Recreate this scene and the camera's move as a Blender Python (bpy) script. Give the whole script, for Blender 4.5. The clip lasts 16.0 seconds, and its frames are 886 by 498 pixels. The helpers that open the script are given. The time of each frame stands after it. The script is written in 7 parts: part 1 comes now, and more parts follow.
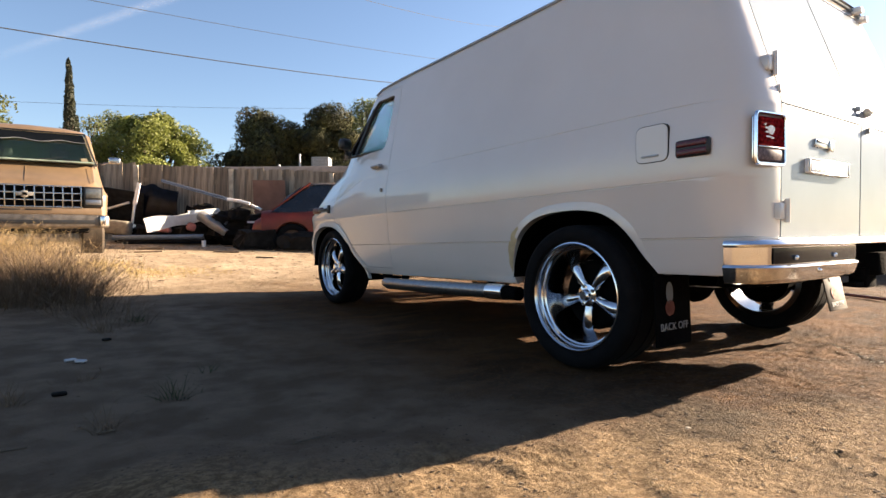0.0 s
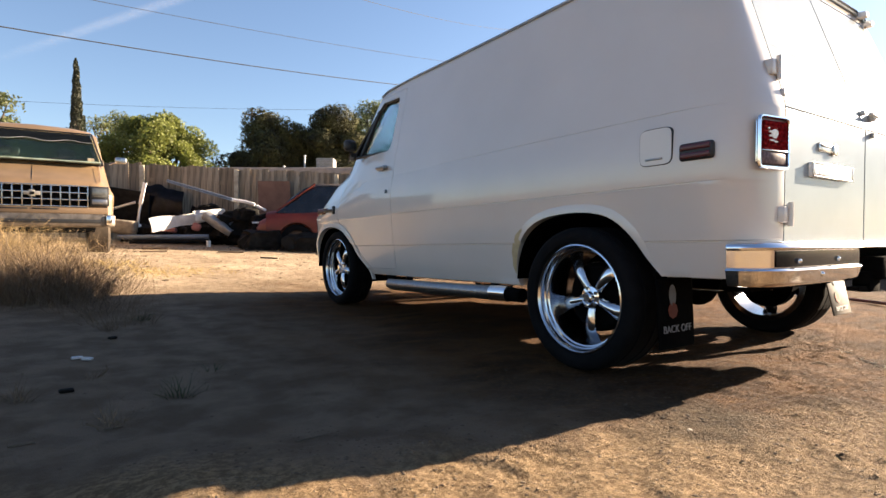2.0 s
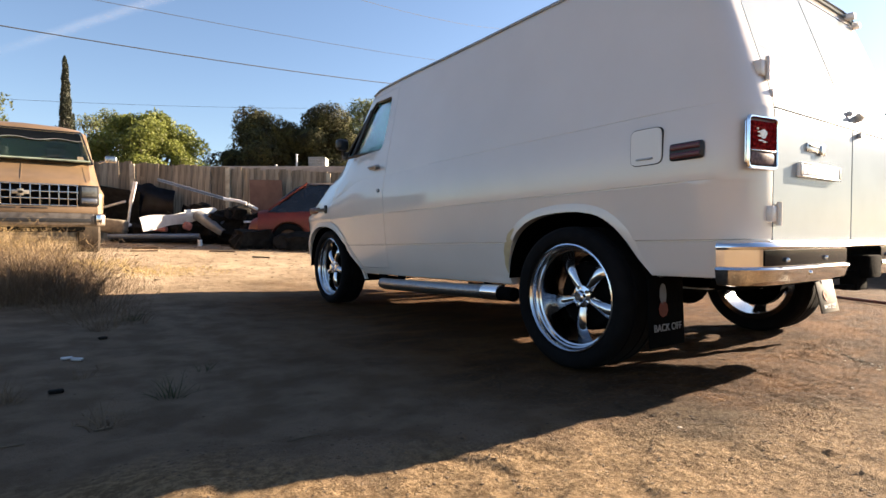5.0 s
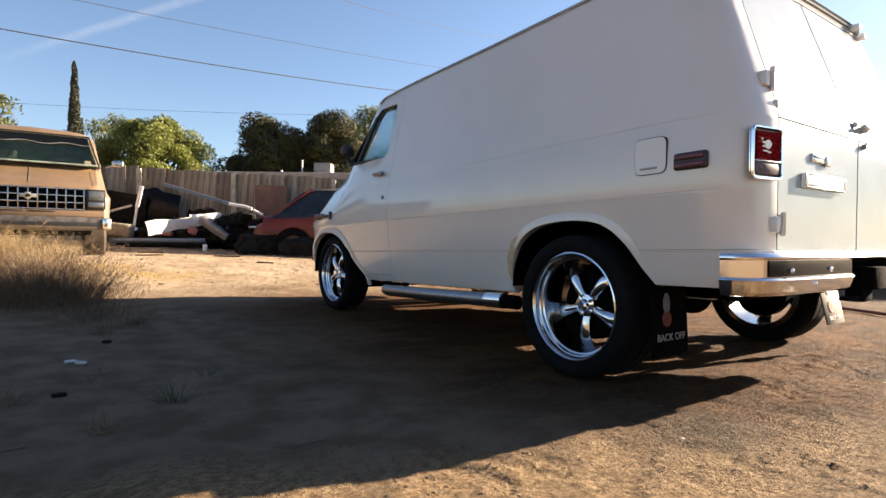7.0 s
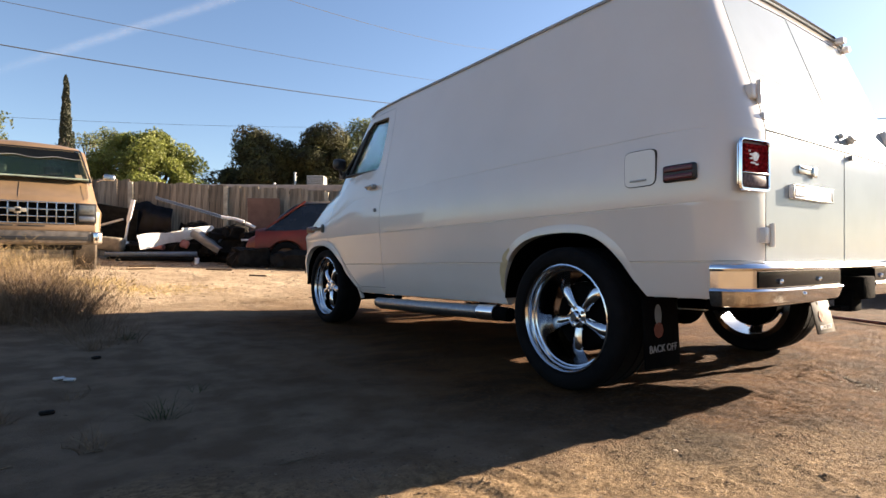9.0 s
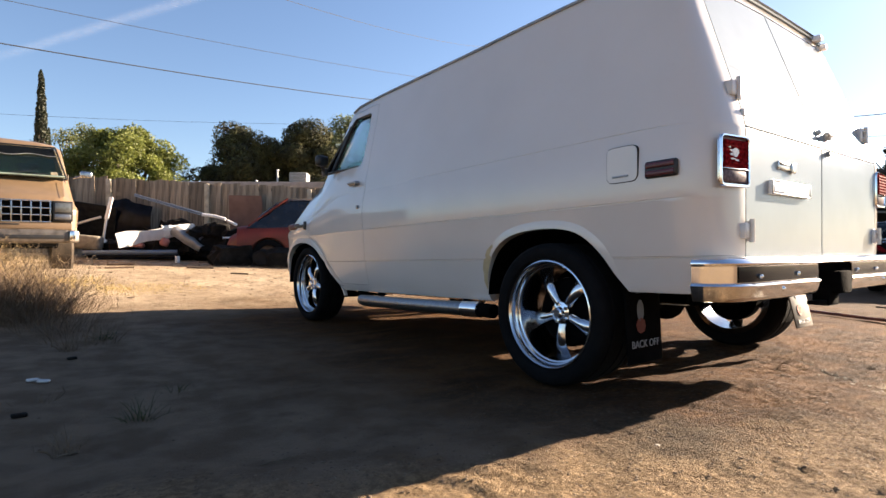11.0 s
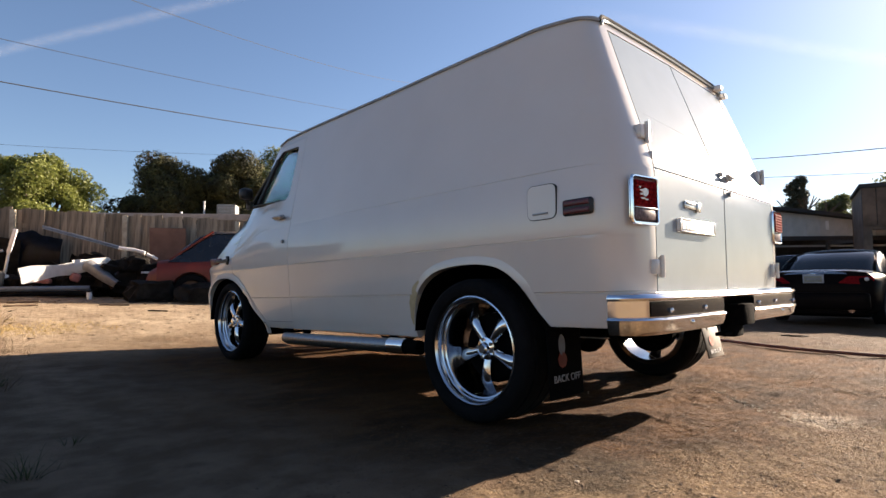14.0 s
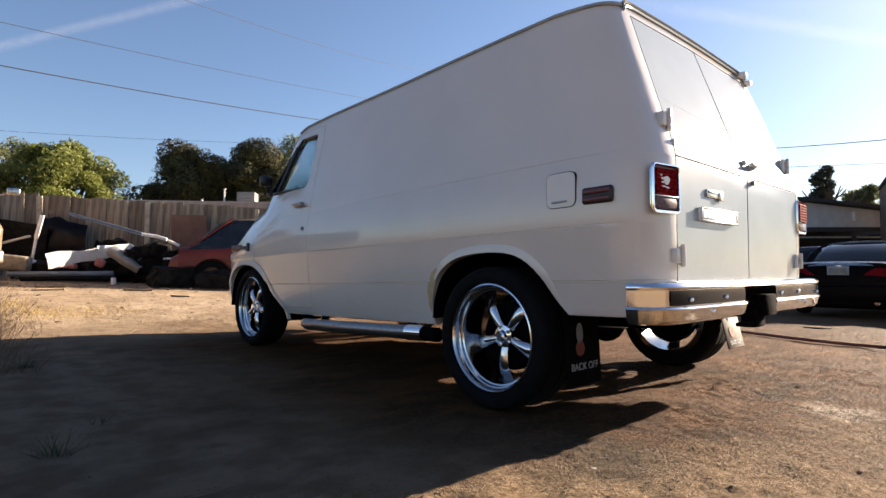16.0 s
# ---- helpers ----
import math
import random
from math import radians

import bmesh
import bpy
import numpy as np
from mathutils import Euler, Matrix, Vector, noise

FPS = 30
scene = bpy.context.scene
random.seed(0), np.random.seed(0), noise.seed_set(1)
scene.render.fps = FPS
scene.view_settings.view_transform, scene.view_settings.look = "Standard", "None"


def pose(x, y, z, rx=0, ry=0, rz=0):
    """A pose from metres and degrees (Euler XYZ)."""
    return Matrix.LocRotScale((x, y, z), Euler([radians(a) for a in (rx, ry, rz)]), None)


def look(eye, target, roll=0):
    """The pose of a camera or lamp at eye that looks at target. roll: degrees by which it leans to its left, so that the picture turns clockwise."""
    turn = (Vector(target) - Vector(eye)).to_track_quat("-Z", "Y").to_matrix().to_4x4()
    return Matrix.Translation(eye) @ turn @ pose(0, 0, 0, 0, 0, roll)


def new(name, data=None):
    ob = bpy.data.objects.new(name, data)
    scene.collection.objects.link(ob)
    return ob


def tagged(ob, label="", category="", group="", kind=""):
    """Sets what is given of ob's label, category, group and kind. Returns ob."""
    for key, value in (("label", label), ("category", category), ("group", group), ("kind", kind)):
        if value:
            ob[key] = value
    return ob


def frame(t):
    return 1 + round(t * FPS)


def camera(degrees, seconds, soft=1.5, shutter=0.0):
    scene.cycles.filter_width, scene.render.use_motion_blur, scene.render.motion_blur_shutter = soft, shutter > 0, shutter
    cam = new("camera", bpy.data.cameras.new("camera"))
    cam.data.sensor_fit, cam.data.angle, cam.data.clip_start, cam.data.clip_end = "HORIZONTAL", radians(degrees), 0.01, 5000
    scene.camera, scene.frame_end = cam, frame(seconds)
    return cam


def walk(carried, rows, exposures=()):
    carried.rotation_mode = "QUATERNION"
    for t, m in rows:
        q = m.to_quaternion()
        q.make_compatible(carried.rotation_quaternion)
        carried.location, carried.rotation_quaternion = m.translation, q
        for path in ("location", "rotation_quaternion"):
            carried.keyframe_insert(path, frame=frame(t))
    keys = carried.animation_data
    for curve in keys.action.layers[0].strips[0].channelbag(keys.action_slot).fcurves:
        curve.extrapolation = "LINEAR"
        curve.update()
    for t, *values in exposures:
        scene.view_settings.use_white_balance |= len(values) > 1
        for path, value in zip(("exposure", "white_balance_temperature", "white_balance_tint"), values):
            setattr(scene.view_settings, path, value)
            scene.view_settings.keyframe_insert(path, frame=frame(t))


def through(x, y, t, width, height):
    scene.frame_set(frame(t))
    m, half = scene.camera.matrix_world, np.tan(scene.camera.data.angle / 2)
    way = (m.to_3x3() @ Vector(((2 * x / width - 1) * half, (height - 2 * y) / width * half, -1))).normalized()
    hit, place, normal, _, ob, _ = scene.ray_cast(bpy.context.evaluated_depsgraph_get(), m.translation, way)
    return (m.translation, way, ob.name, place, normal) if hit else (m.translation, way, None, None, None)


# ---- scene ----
cam = camera(77.2, 16.0)
PATH = [
    (0, (-2.961, -1.738, 0.623), (-1.809, -0.104, 0.568), -0.3),
    (0.5, (-2.968, -1.74, 0.621), (-1.813, -0.108, 0.547), -0.1),
    (1, (-2.969, -1.743, 0.622), (-1.829, -0.102, 0.559), -0.4),
    (1.5, (-2.968, -1.745, 0.622), (-1.82, -0.109, 0.571), 0.0),
    (2, (-2.97, -1.749, 0.62), (-1.829, -0.107, 0.572), 0.1),
    (2.5, (-2.974, -1.743, 0.62), (-1.829, -0.104, 0.571), 0.8),
    (3, (-2.978, -1.743, 0.617), (-1.842, -0.098, 0.562), 0.8),
    (3.5, (-2.973, -1.748, 0.626), (-1.826, -0.111, 0.577), -0.3),
    (4, (-2.966, -1.753, 0.622), (-1.817, -0.116, 0.564), -0.5),
    (4.5, (-2.971, -1.754, 0.622), (-1.81, -0.126, 0.567), -0.1),
    (7, (-2.968, -1.758, 0.624), (-1.818, -0.122, 0.597), 0.6),
    (7.5, (-2.969, -1.76, 0.625), (-1.816, -0.126, 0.62), 0.5),
    (8, (-2.969, -1.763, 0.627), (-1.828, -0.121, 0.625), 0.5),
    (8.5, (-2.966, -1.764, 0.626), (-1.792, -0.145, 0.632), 0.4),
    (9, (-2.964, -1.764, 0.631), (-1.795, -0.141, 0.645), 0.2),
    (11.5, (-2.936, -1.754, 0.629), (-1.68, -0.198, 0.622), -0.3),
    (12, (-2.901, -1.755, 0.633), (-1.518, -0.311, 0.661), -0.6),
    (12.5, (-2.885, -1.765, 0.635), (-1.446, -0.378, 0.717), -0.3),
    (13, (-2.875, -1.777, 0.641), (-1.387, -0.446, 0.759), -1.1),
    (13.5, (-2.889, -1.775, 0.64), (-1.467, -0.374, 0.76), 0.2),
    (14, (-2.9, -1.774, 0.642), (-1.513, -0.339, 0.764), -0.4),
    (14.5, (-2.903, -1.774, 0.643), (-1.512, -0.34, 0.751), 0.1),
    (15, (-2.899, -1.778, 0.646), (-1.531, -0.323, 0.756), -1.0),
    (15.5, (-2.909, -1.779, 0.644), (-1.574, -0.294, 0.753), -0.3),
    (16, (-2.909, -1.775, 0.636), (-1.565, -0.296, 0.718), 0.1),
]
walk(cam, [(t, look(eye, target, roll)) for t, eye, target, roll in PATH], [(0.0, 1.88, 6530, 13), (4.6, 1.89, 6530, 13), (7.5, 1.82, 6450, 13), (9.0, 1.79, 6400, 13), (11.5, 1.83, 6320, 14), (12.1, 1.68, 6280, 14), (12.6, 1.43, 6250, 15), (14.5, 1.45, 6270, 15), (16.0, 1.52, 6270, 15)])

# ---------- world and sun ----------
SUN_AZ, SUN_EL = radians(9.3), radians(16.5)   # from +x towards -y
TO_SUN = Vector((math.cos(SUN_AZ) * math.cos(SUN_EL), -math.sin(SUN_AZ) * math.cos(SUN_EL), math.sin(SUN_EL)))
world = bpy.data.worlds.new("sky")
world.use_nodes = True
scene.world = world
wn, wl = world.node_tree.nodes, world.node_tree.links
sky = wn.new("ShaderNodeTexSky")
sky.sky_type, sky.sun_disc = "NISHITA", False
sky.sun_elevation = SUN_EL + radians(12)
sky.sun_rotation = radians(90) + SUN_AZ
sky.air_density, sky.dust_density, sky.ozone_density = 1.0, 0.45, 2.0
wl.new(sky.outputs[0], wn["Background"].inputs[0])
wn["Background"].inputs[1].default_value = 0.053
sun = new("sun", bpy.data.lights.new("sun", "SUN"))
sun.data.energy, sun.data.angle, sun.data.color = 8.0, radians(0.55), (1.0, 0.81, 0.585)
sun.matrix_world = look(TO_SUN * 60, (0, 0, 0))


# ---------- materials ----------
def mat(name, colour, rough=0.6, metal=0.0, vary=0.15, scale=6.0, bump=0.0, bump_scale=60.0, coat=0.0, second=None,
        stain=0.0, stain_scale=1.2, per_object=0.0, ior=1.45, island=0.0, stretch=None):
    """A principled material: base colour broken at two scales, relief, and a spread of roughness."""
    m = bpy.data.materials.new(name)
    m.use_nodes = True
    n, l = m.node_tree.nodes, m.node_tree.links
    p = n["Principled BSDF"]
    p.inputs["Roughness"].default_value, p.inputs["Metallic"].default_value = rough, metal
    p.inputs["IOR"].default_value = ior
    if coat:
        p.inputs["Coat Weight"].default_value, p.inputs["Coat Roughness"].default_value = coat, 0.035
    coord = n.new("ShaderNodeTexCoord")
    geo = n.new("ShaderNodeVectorMath")
    geo.operation = "MULTIPLY"
    geo.inputs[1].default_value = stretch or (1, 1, 1)
    l.new(coord.outputs["Object"], geo.inputs[0])
    fine = n.new("ShaderNodeTexNoise")
    fine.inputs["Scale"].default_value, fine.inputs["Detail"].default_value = scale, 6.0
    l.new(geo.outputs[0], fine.inputs["Vector"])
    ramp = n.new("ShaderNodeMix")
    ramp.data_type = "RGBA"
    other = second or tuple(c * (1 - 2 * vary) for c in colour)
    ramp.inputs["A"].default_value = (*other, 1)
    ramp.inputs["B"].default_value = (*colour, 1)
    spread = n.new("ShaderNodeMapRange")
    spread.inputs["From Min"].default_value, spread.inputs["From Max"].default_value = 0.35, 0.62
    l.new(fine.outputs["Fac"], spread.inputs["Value"])
    l.new(spread.outputs[0], ramp.inputs["Factor"])
    out = ramp.outputs["Result"]
    if stain:
        big = n.new("ShaderNodeTexNoise")
        big.inputs["Scale"].default_value, big.inputs["Detail"].default_value = stain_scale, 4.0
        l.new(geo.outputs[0], big.inputs["Vector"])
        span = n.new("ShaderNodeMapRange")
        span.inputs["From Min"].default_value, span.inputs["From Max"].default_value = 0.3, 0.7
        span.inputs["To Min"].default_value, span.inputs["To Max"].default_value = 1 - stain, 1 + stain * 0.5
        l.new(big.outputs["Fac"], span.inputs["Value"])
        mul = n.new("ShaderNodeVectorMath")
        mul.operation = "SCALE"
        l.new(out, mul.inputs[0])
        l.new(span.outputs[0], mul.inputs["Scale"])
        out = mul.outputs[0]
    for amount, node, sock in ((per_object, "ShaderNodeObjectInfo", "Random"), (island, "ShaderNodeNewGeometry", "Random Per Island")):
        if amount:
            info = n.new(node)
            span = n.new("ShaderNodeMapRange")
            span.inputs["To Min"].default_value, span.inputs["To Max"].default_value = 1 - amount, 1 + amount
            l.new(info.outputs[sock], span.inputs["Value"])
            mul = n.new("ShaderNodeVectorMath")
            mul.operation = "SCALE"
            l.new(out, mul.inputs[0])
            l.new(span.outputs[0], mul.inputs["Scale"])
            out = mul.outputs[0]
    l.new(out, p.inputs["Base Color"])
    if bump:
        rough_noise = n.new("ShaderNodeTexNoise")
        rough_noise.inputs["Scale"].default_value, rough_noise.inputs["Detail"].default_value = bump_scale, 5.0
        l.new(geo.outputs[0], rough_noise.inputs["Vector"])
        b = n.new("ShaderNodeBump")
        b.inputs["Strength"].default_value, b.inputs["Distance"].default_value = bump, 0.02
        l.new(rough_noise.outputs["Fac"], b.inputs["Height"])
        l.new(b.outputs[0], p.inputs["Normal"])
    return m


def glass(name, tint, rough=0.02):
    m = bpy.data.materials.new(name)
    m.use_nodes = True
    p = m.node_tree.nodes["Principled BSDF"]
    p.inputs["Base Color"].default_value = (*tint, 1)
    p.inputs["Transmission Weight"].default_value, p.inputs["Roughness"].default_value = 1.0, rough
    p.inputs["IOR"].default_value = 1.45
    return m


def leaf_mat(name, colour, other, shine=0.55, through=0.35):
    m = mat(name, colour, shine, vary=0.2, scale=1.3, second=other, island=0.35)
    n, l = m.node_tree.nodes, m.node_tree.links
    p, end = n["Principled BSDF"], n["Material Output"]
    back = n.new("ShaderNodeBsdfTranslucent")
    l.new(p.inputs["Base Color"].links[0].from_socket, back.inputs["Color"])
    mix = n.new("ShaderNodeMixShader")
    mix.inputs[0].default_value = through
    l.new(p.outputs[0], mix.inputs[1])
    l.new(back.outputs[0], mix.inputs[2])
    l.new(mix.outputs[0], end.inputs["Surface"])
    return m


def dirt_mat():
    """Sandy, trampled soil: pale dust, brown damp patches, fine grit and small lumps."""
    m = bpy.data.materials.new("dry_dirt")
    m.use_nodes = True
    n, l = m.node_tree.nodes, m.node_tree.links
    p = n["Principled BSDF"]
    p.inputs["Roughness"].default_value = 0.95
    p.inputs["Specular IOR Level"].default_value = 0.15
    co = n.new("ShaderNodeTexCoord")

    def noise(scale, detail=5.0, rough=0.6):
        t = n.new("ShaderNodeTexNoise")
        t.inputs["Scale"].default_value, t.inputs["Detail"].default_value, t.inputs["Roughness"].default_value = scale, detail, rough
        l.new(co.outputs["Object"], t.inputs["Vector"])
        return t.outputs["Fac"]

    def span(v, a, b, c=0.0, d=1.0):
        r = n.new("ShaderNodeMapRange")
        for key, x in zip(("From Min", "From Max", "To Min", "To Max"), (a, b, c, d)):
            r.inputs[key].default_value = x
        l.new(v, r.inputs["Value"])
        return r.outputs[0]

    def mix(f, a, b):
        x = n.new("ShaderNodeMix")
        x.data_type = "RGBA"
        for sock, v in ((x.inputs["A"], a), (x.inputs["B"], b)):
            if isinstance(v, tuple):
                sock.default_value = (*v, 1)
            else:
                l.new(v, sock)
        l.new(f, x.inputs["Factor"])
        return x.outputs["Result"]

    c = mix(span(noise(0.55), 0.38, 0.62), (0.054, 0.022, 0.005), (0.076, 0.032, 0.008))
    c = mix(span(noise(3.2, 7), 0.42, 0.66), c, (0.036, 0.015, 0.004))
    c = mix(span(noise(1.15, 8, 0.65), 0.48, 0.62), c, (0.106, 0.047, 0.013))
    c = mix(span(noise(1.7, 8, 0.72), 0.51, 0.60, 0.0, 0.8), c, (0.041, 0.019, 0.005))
    # streaks of dust drawn out along the drive
    drawn = n.new("ShaderNodeVectorMath")
    drawn.operation = "MULTIPLY"
    l.new(co.outputs["Object"], drawn.inputs[0])
    drawn.inputs[1].default_value = (0.9, 4.2, 1.0)
    streak = n.new("ShaderNodeTexNoise")
    streak.inputs["Scale"].default_value, streak.inputs["Detail"].default_value, streak.inputs["Roughness"].default_value = 1.6, 7.0, 0.66
    l.new(drawn.outputs[0], streak.inputs["Vector"])
    c = mix(span(streak.outputs["Fac"], 0.52, 0.68, 0.0, 0.75), c, (0.131, 0.061, 0.018))
    c = mix(span(streak.outputs["Fac"], 0.46, 0.34, 0.0, 0.7), c, (0.036, 0.016, 0.005))
    crumbs = n.new("ShaderNodeTexVoronoi")
    crumbs.inputs["Scale"].default_value, crumbs.inputs["Randomness"].default_value = 62, 1.0
    l.new(co.outputs["Object"], crumbs.inputs["Vector"])
    patch = n.new("ShaderNodeMath")
    patch.operation = "MULTIPLY"
    l.new(span(crumbs.outputs["Distance"], 0.45, 0.20), patch.inputs[0])
    l.new(span(noise(2.6, 6), 0.42, 0.58), patch.inputs[1])
    c = mix(patch.outputs[0], c, (0.126, 0.062, 0.019))
    c = mix(span(noise(38, 6, 0.78), 0.55, 0.66, 0.0, 0.7), c, (0.180, 0.088, 0.028))
    c = mix(span(noise(52, 5, 0.78), 0.53, 0.64, 0.0, 0.7), c, (0.035, 0.015, 0.005))
    # paler soil towards the weeds
    weeds = n.new("ShaderNodeSeparateXYZ")
    l.new(co.outputs["Object"], weeds.inputs[0])
    drift = n.new("ShaderNodeMath")
    drift.operation = "MULTIPLY_ADD"
    l.new(noise(0.8, 6), drift.inputs[0])
    drift.inputs[1].default_value = 1.6
    l.new(weeds.outputs["X"], drift.inputs[2])
    c = mix(span(drift.outputs[0], -0.35, -1.45, 0.0, 0.95), c, mix(span(noise(5, 7), 0.4, 0.6), (0.158, 0.110, 0.070), (0.248, 0.179, 0.122)))
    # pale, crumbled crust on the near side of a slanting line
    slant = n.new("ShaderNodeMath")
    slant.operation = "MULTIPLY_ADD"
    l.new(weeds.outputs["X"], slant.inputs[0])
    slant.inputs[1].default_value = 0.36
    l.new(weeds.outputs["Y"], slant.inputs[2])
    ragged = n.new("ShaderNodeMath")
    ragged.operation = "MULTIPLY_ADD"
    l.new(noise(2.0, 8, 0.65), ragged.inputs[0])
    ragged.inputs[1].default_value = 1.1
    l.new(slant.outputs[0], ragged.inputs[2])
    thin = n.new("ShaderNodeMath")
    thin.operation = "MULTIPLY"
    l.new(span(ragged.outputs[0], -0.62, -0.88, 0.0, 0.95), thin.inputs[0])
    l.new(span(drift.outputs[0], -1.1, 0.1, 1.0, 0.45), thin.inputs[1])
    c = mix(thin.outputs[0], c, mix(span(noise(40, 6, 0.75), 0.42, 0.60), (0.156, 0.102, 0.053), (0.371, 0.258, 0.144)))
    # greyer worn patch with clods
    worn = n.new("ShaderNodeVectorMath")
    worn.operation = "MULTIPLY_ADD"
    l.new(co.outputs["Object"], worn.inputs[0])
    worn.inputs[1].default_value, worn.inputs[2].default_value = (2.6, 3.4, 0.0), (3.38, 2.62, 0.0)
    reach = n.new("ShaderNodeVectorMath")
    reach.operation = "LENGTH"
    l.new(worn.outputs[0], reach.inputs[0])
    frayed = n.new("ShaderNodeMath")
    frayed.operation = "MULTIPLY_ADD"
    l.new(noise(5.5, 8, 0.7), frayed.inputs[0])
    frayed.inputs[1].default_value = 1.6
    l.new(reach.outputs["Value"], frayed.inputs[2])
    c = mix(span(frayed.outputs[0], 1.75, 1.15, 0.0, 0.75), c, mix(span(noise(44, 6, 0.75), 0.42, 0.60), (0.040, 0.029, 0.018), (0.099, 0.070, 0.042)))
    # a whitish spill near the van's tail
    spill = n.new("ShaderNodeVectorMath")
    spill.operation = "MULTIPLY_ADD"
    l.new(co.outputs["Object"], spill.inputs[0])
    spill.inputs[1].default_value, spill.inputs[2].default_value = (4.2, 6.0, 0.0), (-0.70, 6.55, 0.0)
    length = n.new("ShaderNodeVectorMath")
    length.operation = "LENGTH"
    l.new(spill.outputs[0], length.inputs[0])
    torn = n.new("ShaderNodeMath")
    torn.operation = "MULTIPLY"
    l.new(span(length.outputs["Value"], 1.15, 0.2), torn.inputs[0])
    l.new(span(noise(9, 8, 0.75), 0.42, 0.60), torn.inputs[1])
    c = mix(torn.outputs[0], c, (0.60, 0.50, 0.38))
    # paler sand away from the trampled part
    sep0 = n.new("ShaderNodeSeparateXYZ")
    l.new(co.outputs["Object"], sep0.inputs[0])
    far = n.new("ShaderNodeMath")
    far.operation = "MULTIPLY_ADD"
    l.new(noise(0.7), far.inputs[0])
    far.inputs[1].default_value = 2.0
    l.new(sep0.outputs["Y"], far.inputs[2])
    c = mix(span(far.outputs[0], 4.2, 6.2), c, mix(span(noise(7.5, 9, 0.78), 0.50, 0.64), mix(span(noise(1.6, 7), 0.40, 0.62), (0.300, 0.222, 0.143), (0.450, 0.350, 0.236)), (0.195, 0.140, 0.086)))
    # grey gravelled drive on the far side of the hose
    sep = n.new("ShaderNodeSeparateXYZ")
    l.new(co.outputs["Object"], sep.inputs[0])
    wob = n.new("ShaderNodeMath")
    wob.operation = "MULTIPLY_ADD"
    l.new(noise(0.9), wob.inputs[0])
    wob.inputs[1].default_value = 2.4
    l.new(sep.outputs["X"], wob.inputs[2])
    drive = span(wob.outputs[0], 4.6, 6.6)
    grey = mix(span(noise(7, 6), 0.4, 0.62), (0.063, 0.037, 0.020), (0.099, 0.058, 0.031))
    c = mix(drive, c, grey)
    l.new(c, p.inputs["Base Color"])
    add = n.new("ShaderNodeMath")
    add.operation = "MULTIPLY_ADD"
    l.new(noise(34, 9, 0.82), add.inputs[0])
    add.inputs[1].default_value = 0.50
    crumb = n.new("ShaderNodeMath")
    crumb.operation = "MULTIPLY_ADD"
    l.new(patch.outputs[0], crumb.inputs[0])
    crumb.inputs[1].default_value = 0.16
    l.new(noise(5, 6), crumb.inputs[2])
    l.new(crumb.outputs[0], add.inputs[2])
    b = n.new("ShaderNodeBump")
    b.inputs["Strength"].default_value, b.inputs["Distance"].default_value = 1.0, 0.062
    l.new(add.outputs[0], b.inputs["Height"])
    l.new(b.outputs[0], p.inputs["Normal"])
    return m


DIRT = dirt_mat()
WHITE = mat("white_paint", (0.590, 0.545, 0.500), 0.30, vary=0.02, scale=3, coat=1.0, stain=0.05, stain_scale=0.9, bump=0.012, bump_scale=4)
# the body's white, darkened and cooled to offset low sun on the rear
DOORWHITE = mat("sun_toned_white", (0.262, 0.310, 0.340), 0.20, vary=0.03, scale=5, stain=0.05, bump=0.03, bump_scale=6)
PRIMER = mat("beige_filler", (0.46, 0.36, 0.20), 0.7, vary=0.1, scale=20)
SEAL = mat("dark_gap", (0.02, 0.02, 0.02), 0.9)
# black parts; deep shade under and inside is also put into this colour
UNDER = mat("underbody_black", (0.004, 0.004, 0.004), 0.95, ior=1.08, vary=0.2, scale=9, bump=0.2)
INSIDE = mat("cabin_grey", (0.06, 0.06, 0.065), 0.8, vary=0.15, scale=8)
CHROME = mat("chrome", (0.86, 0.86, 0.87), 0.07, 1.0, vary=0.02, scale=12, bump=0.015, bump_scale=8)
ALLOY = mat("polished_alloy", (0.66, 0.67, 0.69), 0.13, 1.0, vary=0.04, scale=30)
RAILGREY = mat("grey_rail_paint", (0.27, 0.30, 0.34), 0.5, vary=0.1, scale=12)
# rim alloy darkened for the shade inside the barrel
BARREL = mat("shaded_alloy", (0.33, 0.335, 0.35), 0.16, 1.0, vary=0.08, scale=25)
STEEL = mat("brushed_steel", (0.30, 0.30, 0.31), 0.36, 1.0, vary=0.1, scale=40)
RUBBER = mat("tyre_rubber", (0.006, 0.006, 0.0065), 0.85, ior=1.2, vary=0.2, scale=18, bump=0.12, bump_scale=90)
BLACK = mat("black_plastic", (0.016, 0.016, 0.017), 0.45, vary=0.15, scale=20)
MIRRORDARK = mat("dark_reflection_band", (0.004, 0.005, 0.008), 0.14, vary=0.1, scale=12, ior=1.3)
RED = mat("red_lens", (0.20, 0.011, 0.014), 0.4, vary=0.35, scale=90, ior=1.01)
LAMPPAN = mat("lamp_dark", (0.075, 0.010, 0.012), 0.35, vary=0.2, scale=40)
SMOKE = mat("smoky_clear_lens", (0.17, 0.125, 0.13), 0.3, vary=0.25, scale=90, ior=1.15)
DARKRED = mat("dark_red_lens", (0.085, 0.007, 0.011), 0.3, vary=0.2, scale=90, coat=0.1)
CLEAR = mat("clear_lens", (0.62, 0.60, 0.58), 0.15, vary=0.15, scale=120, coat=0.6)
RUST = mat("rusty_brown", (0.16, 0.085, 0.05), 0.85, vary=0.25, scale=14, bump=0.3)
TEAL = glass("teal_side_glass", (0.07, 0.24, 0.20))
TEAL.node_tree.nodes["Principled BSDF"].inputs["IOR"].default_value = 1.2
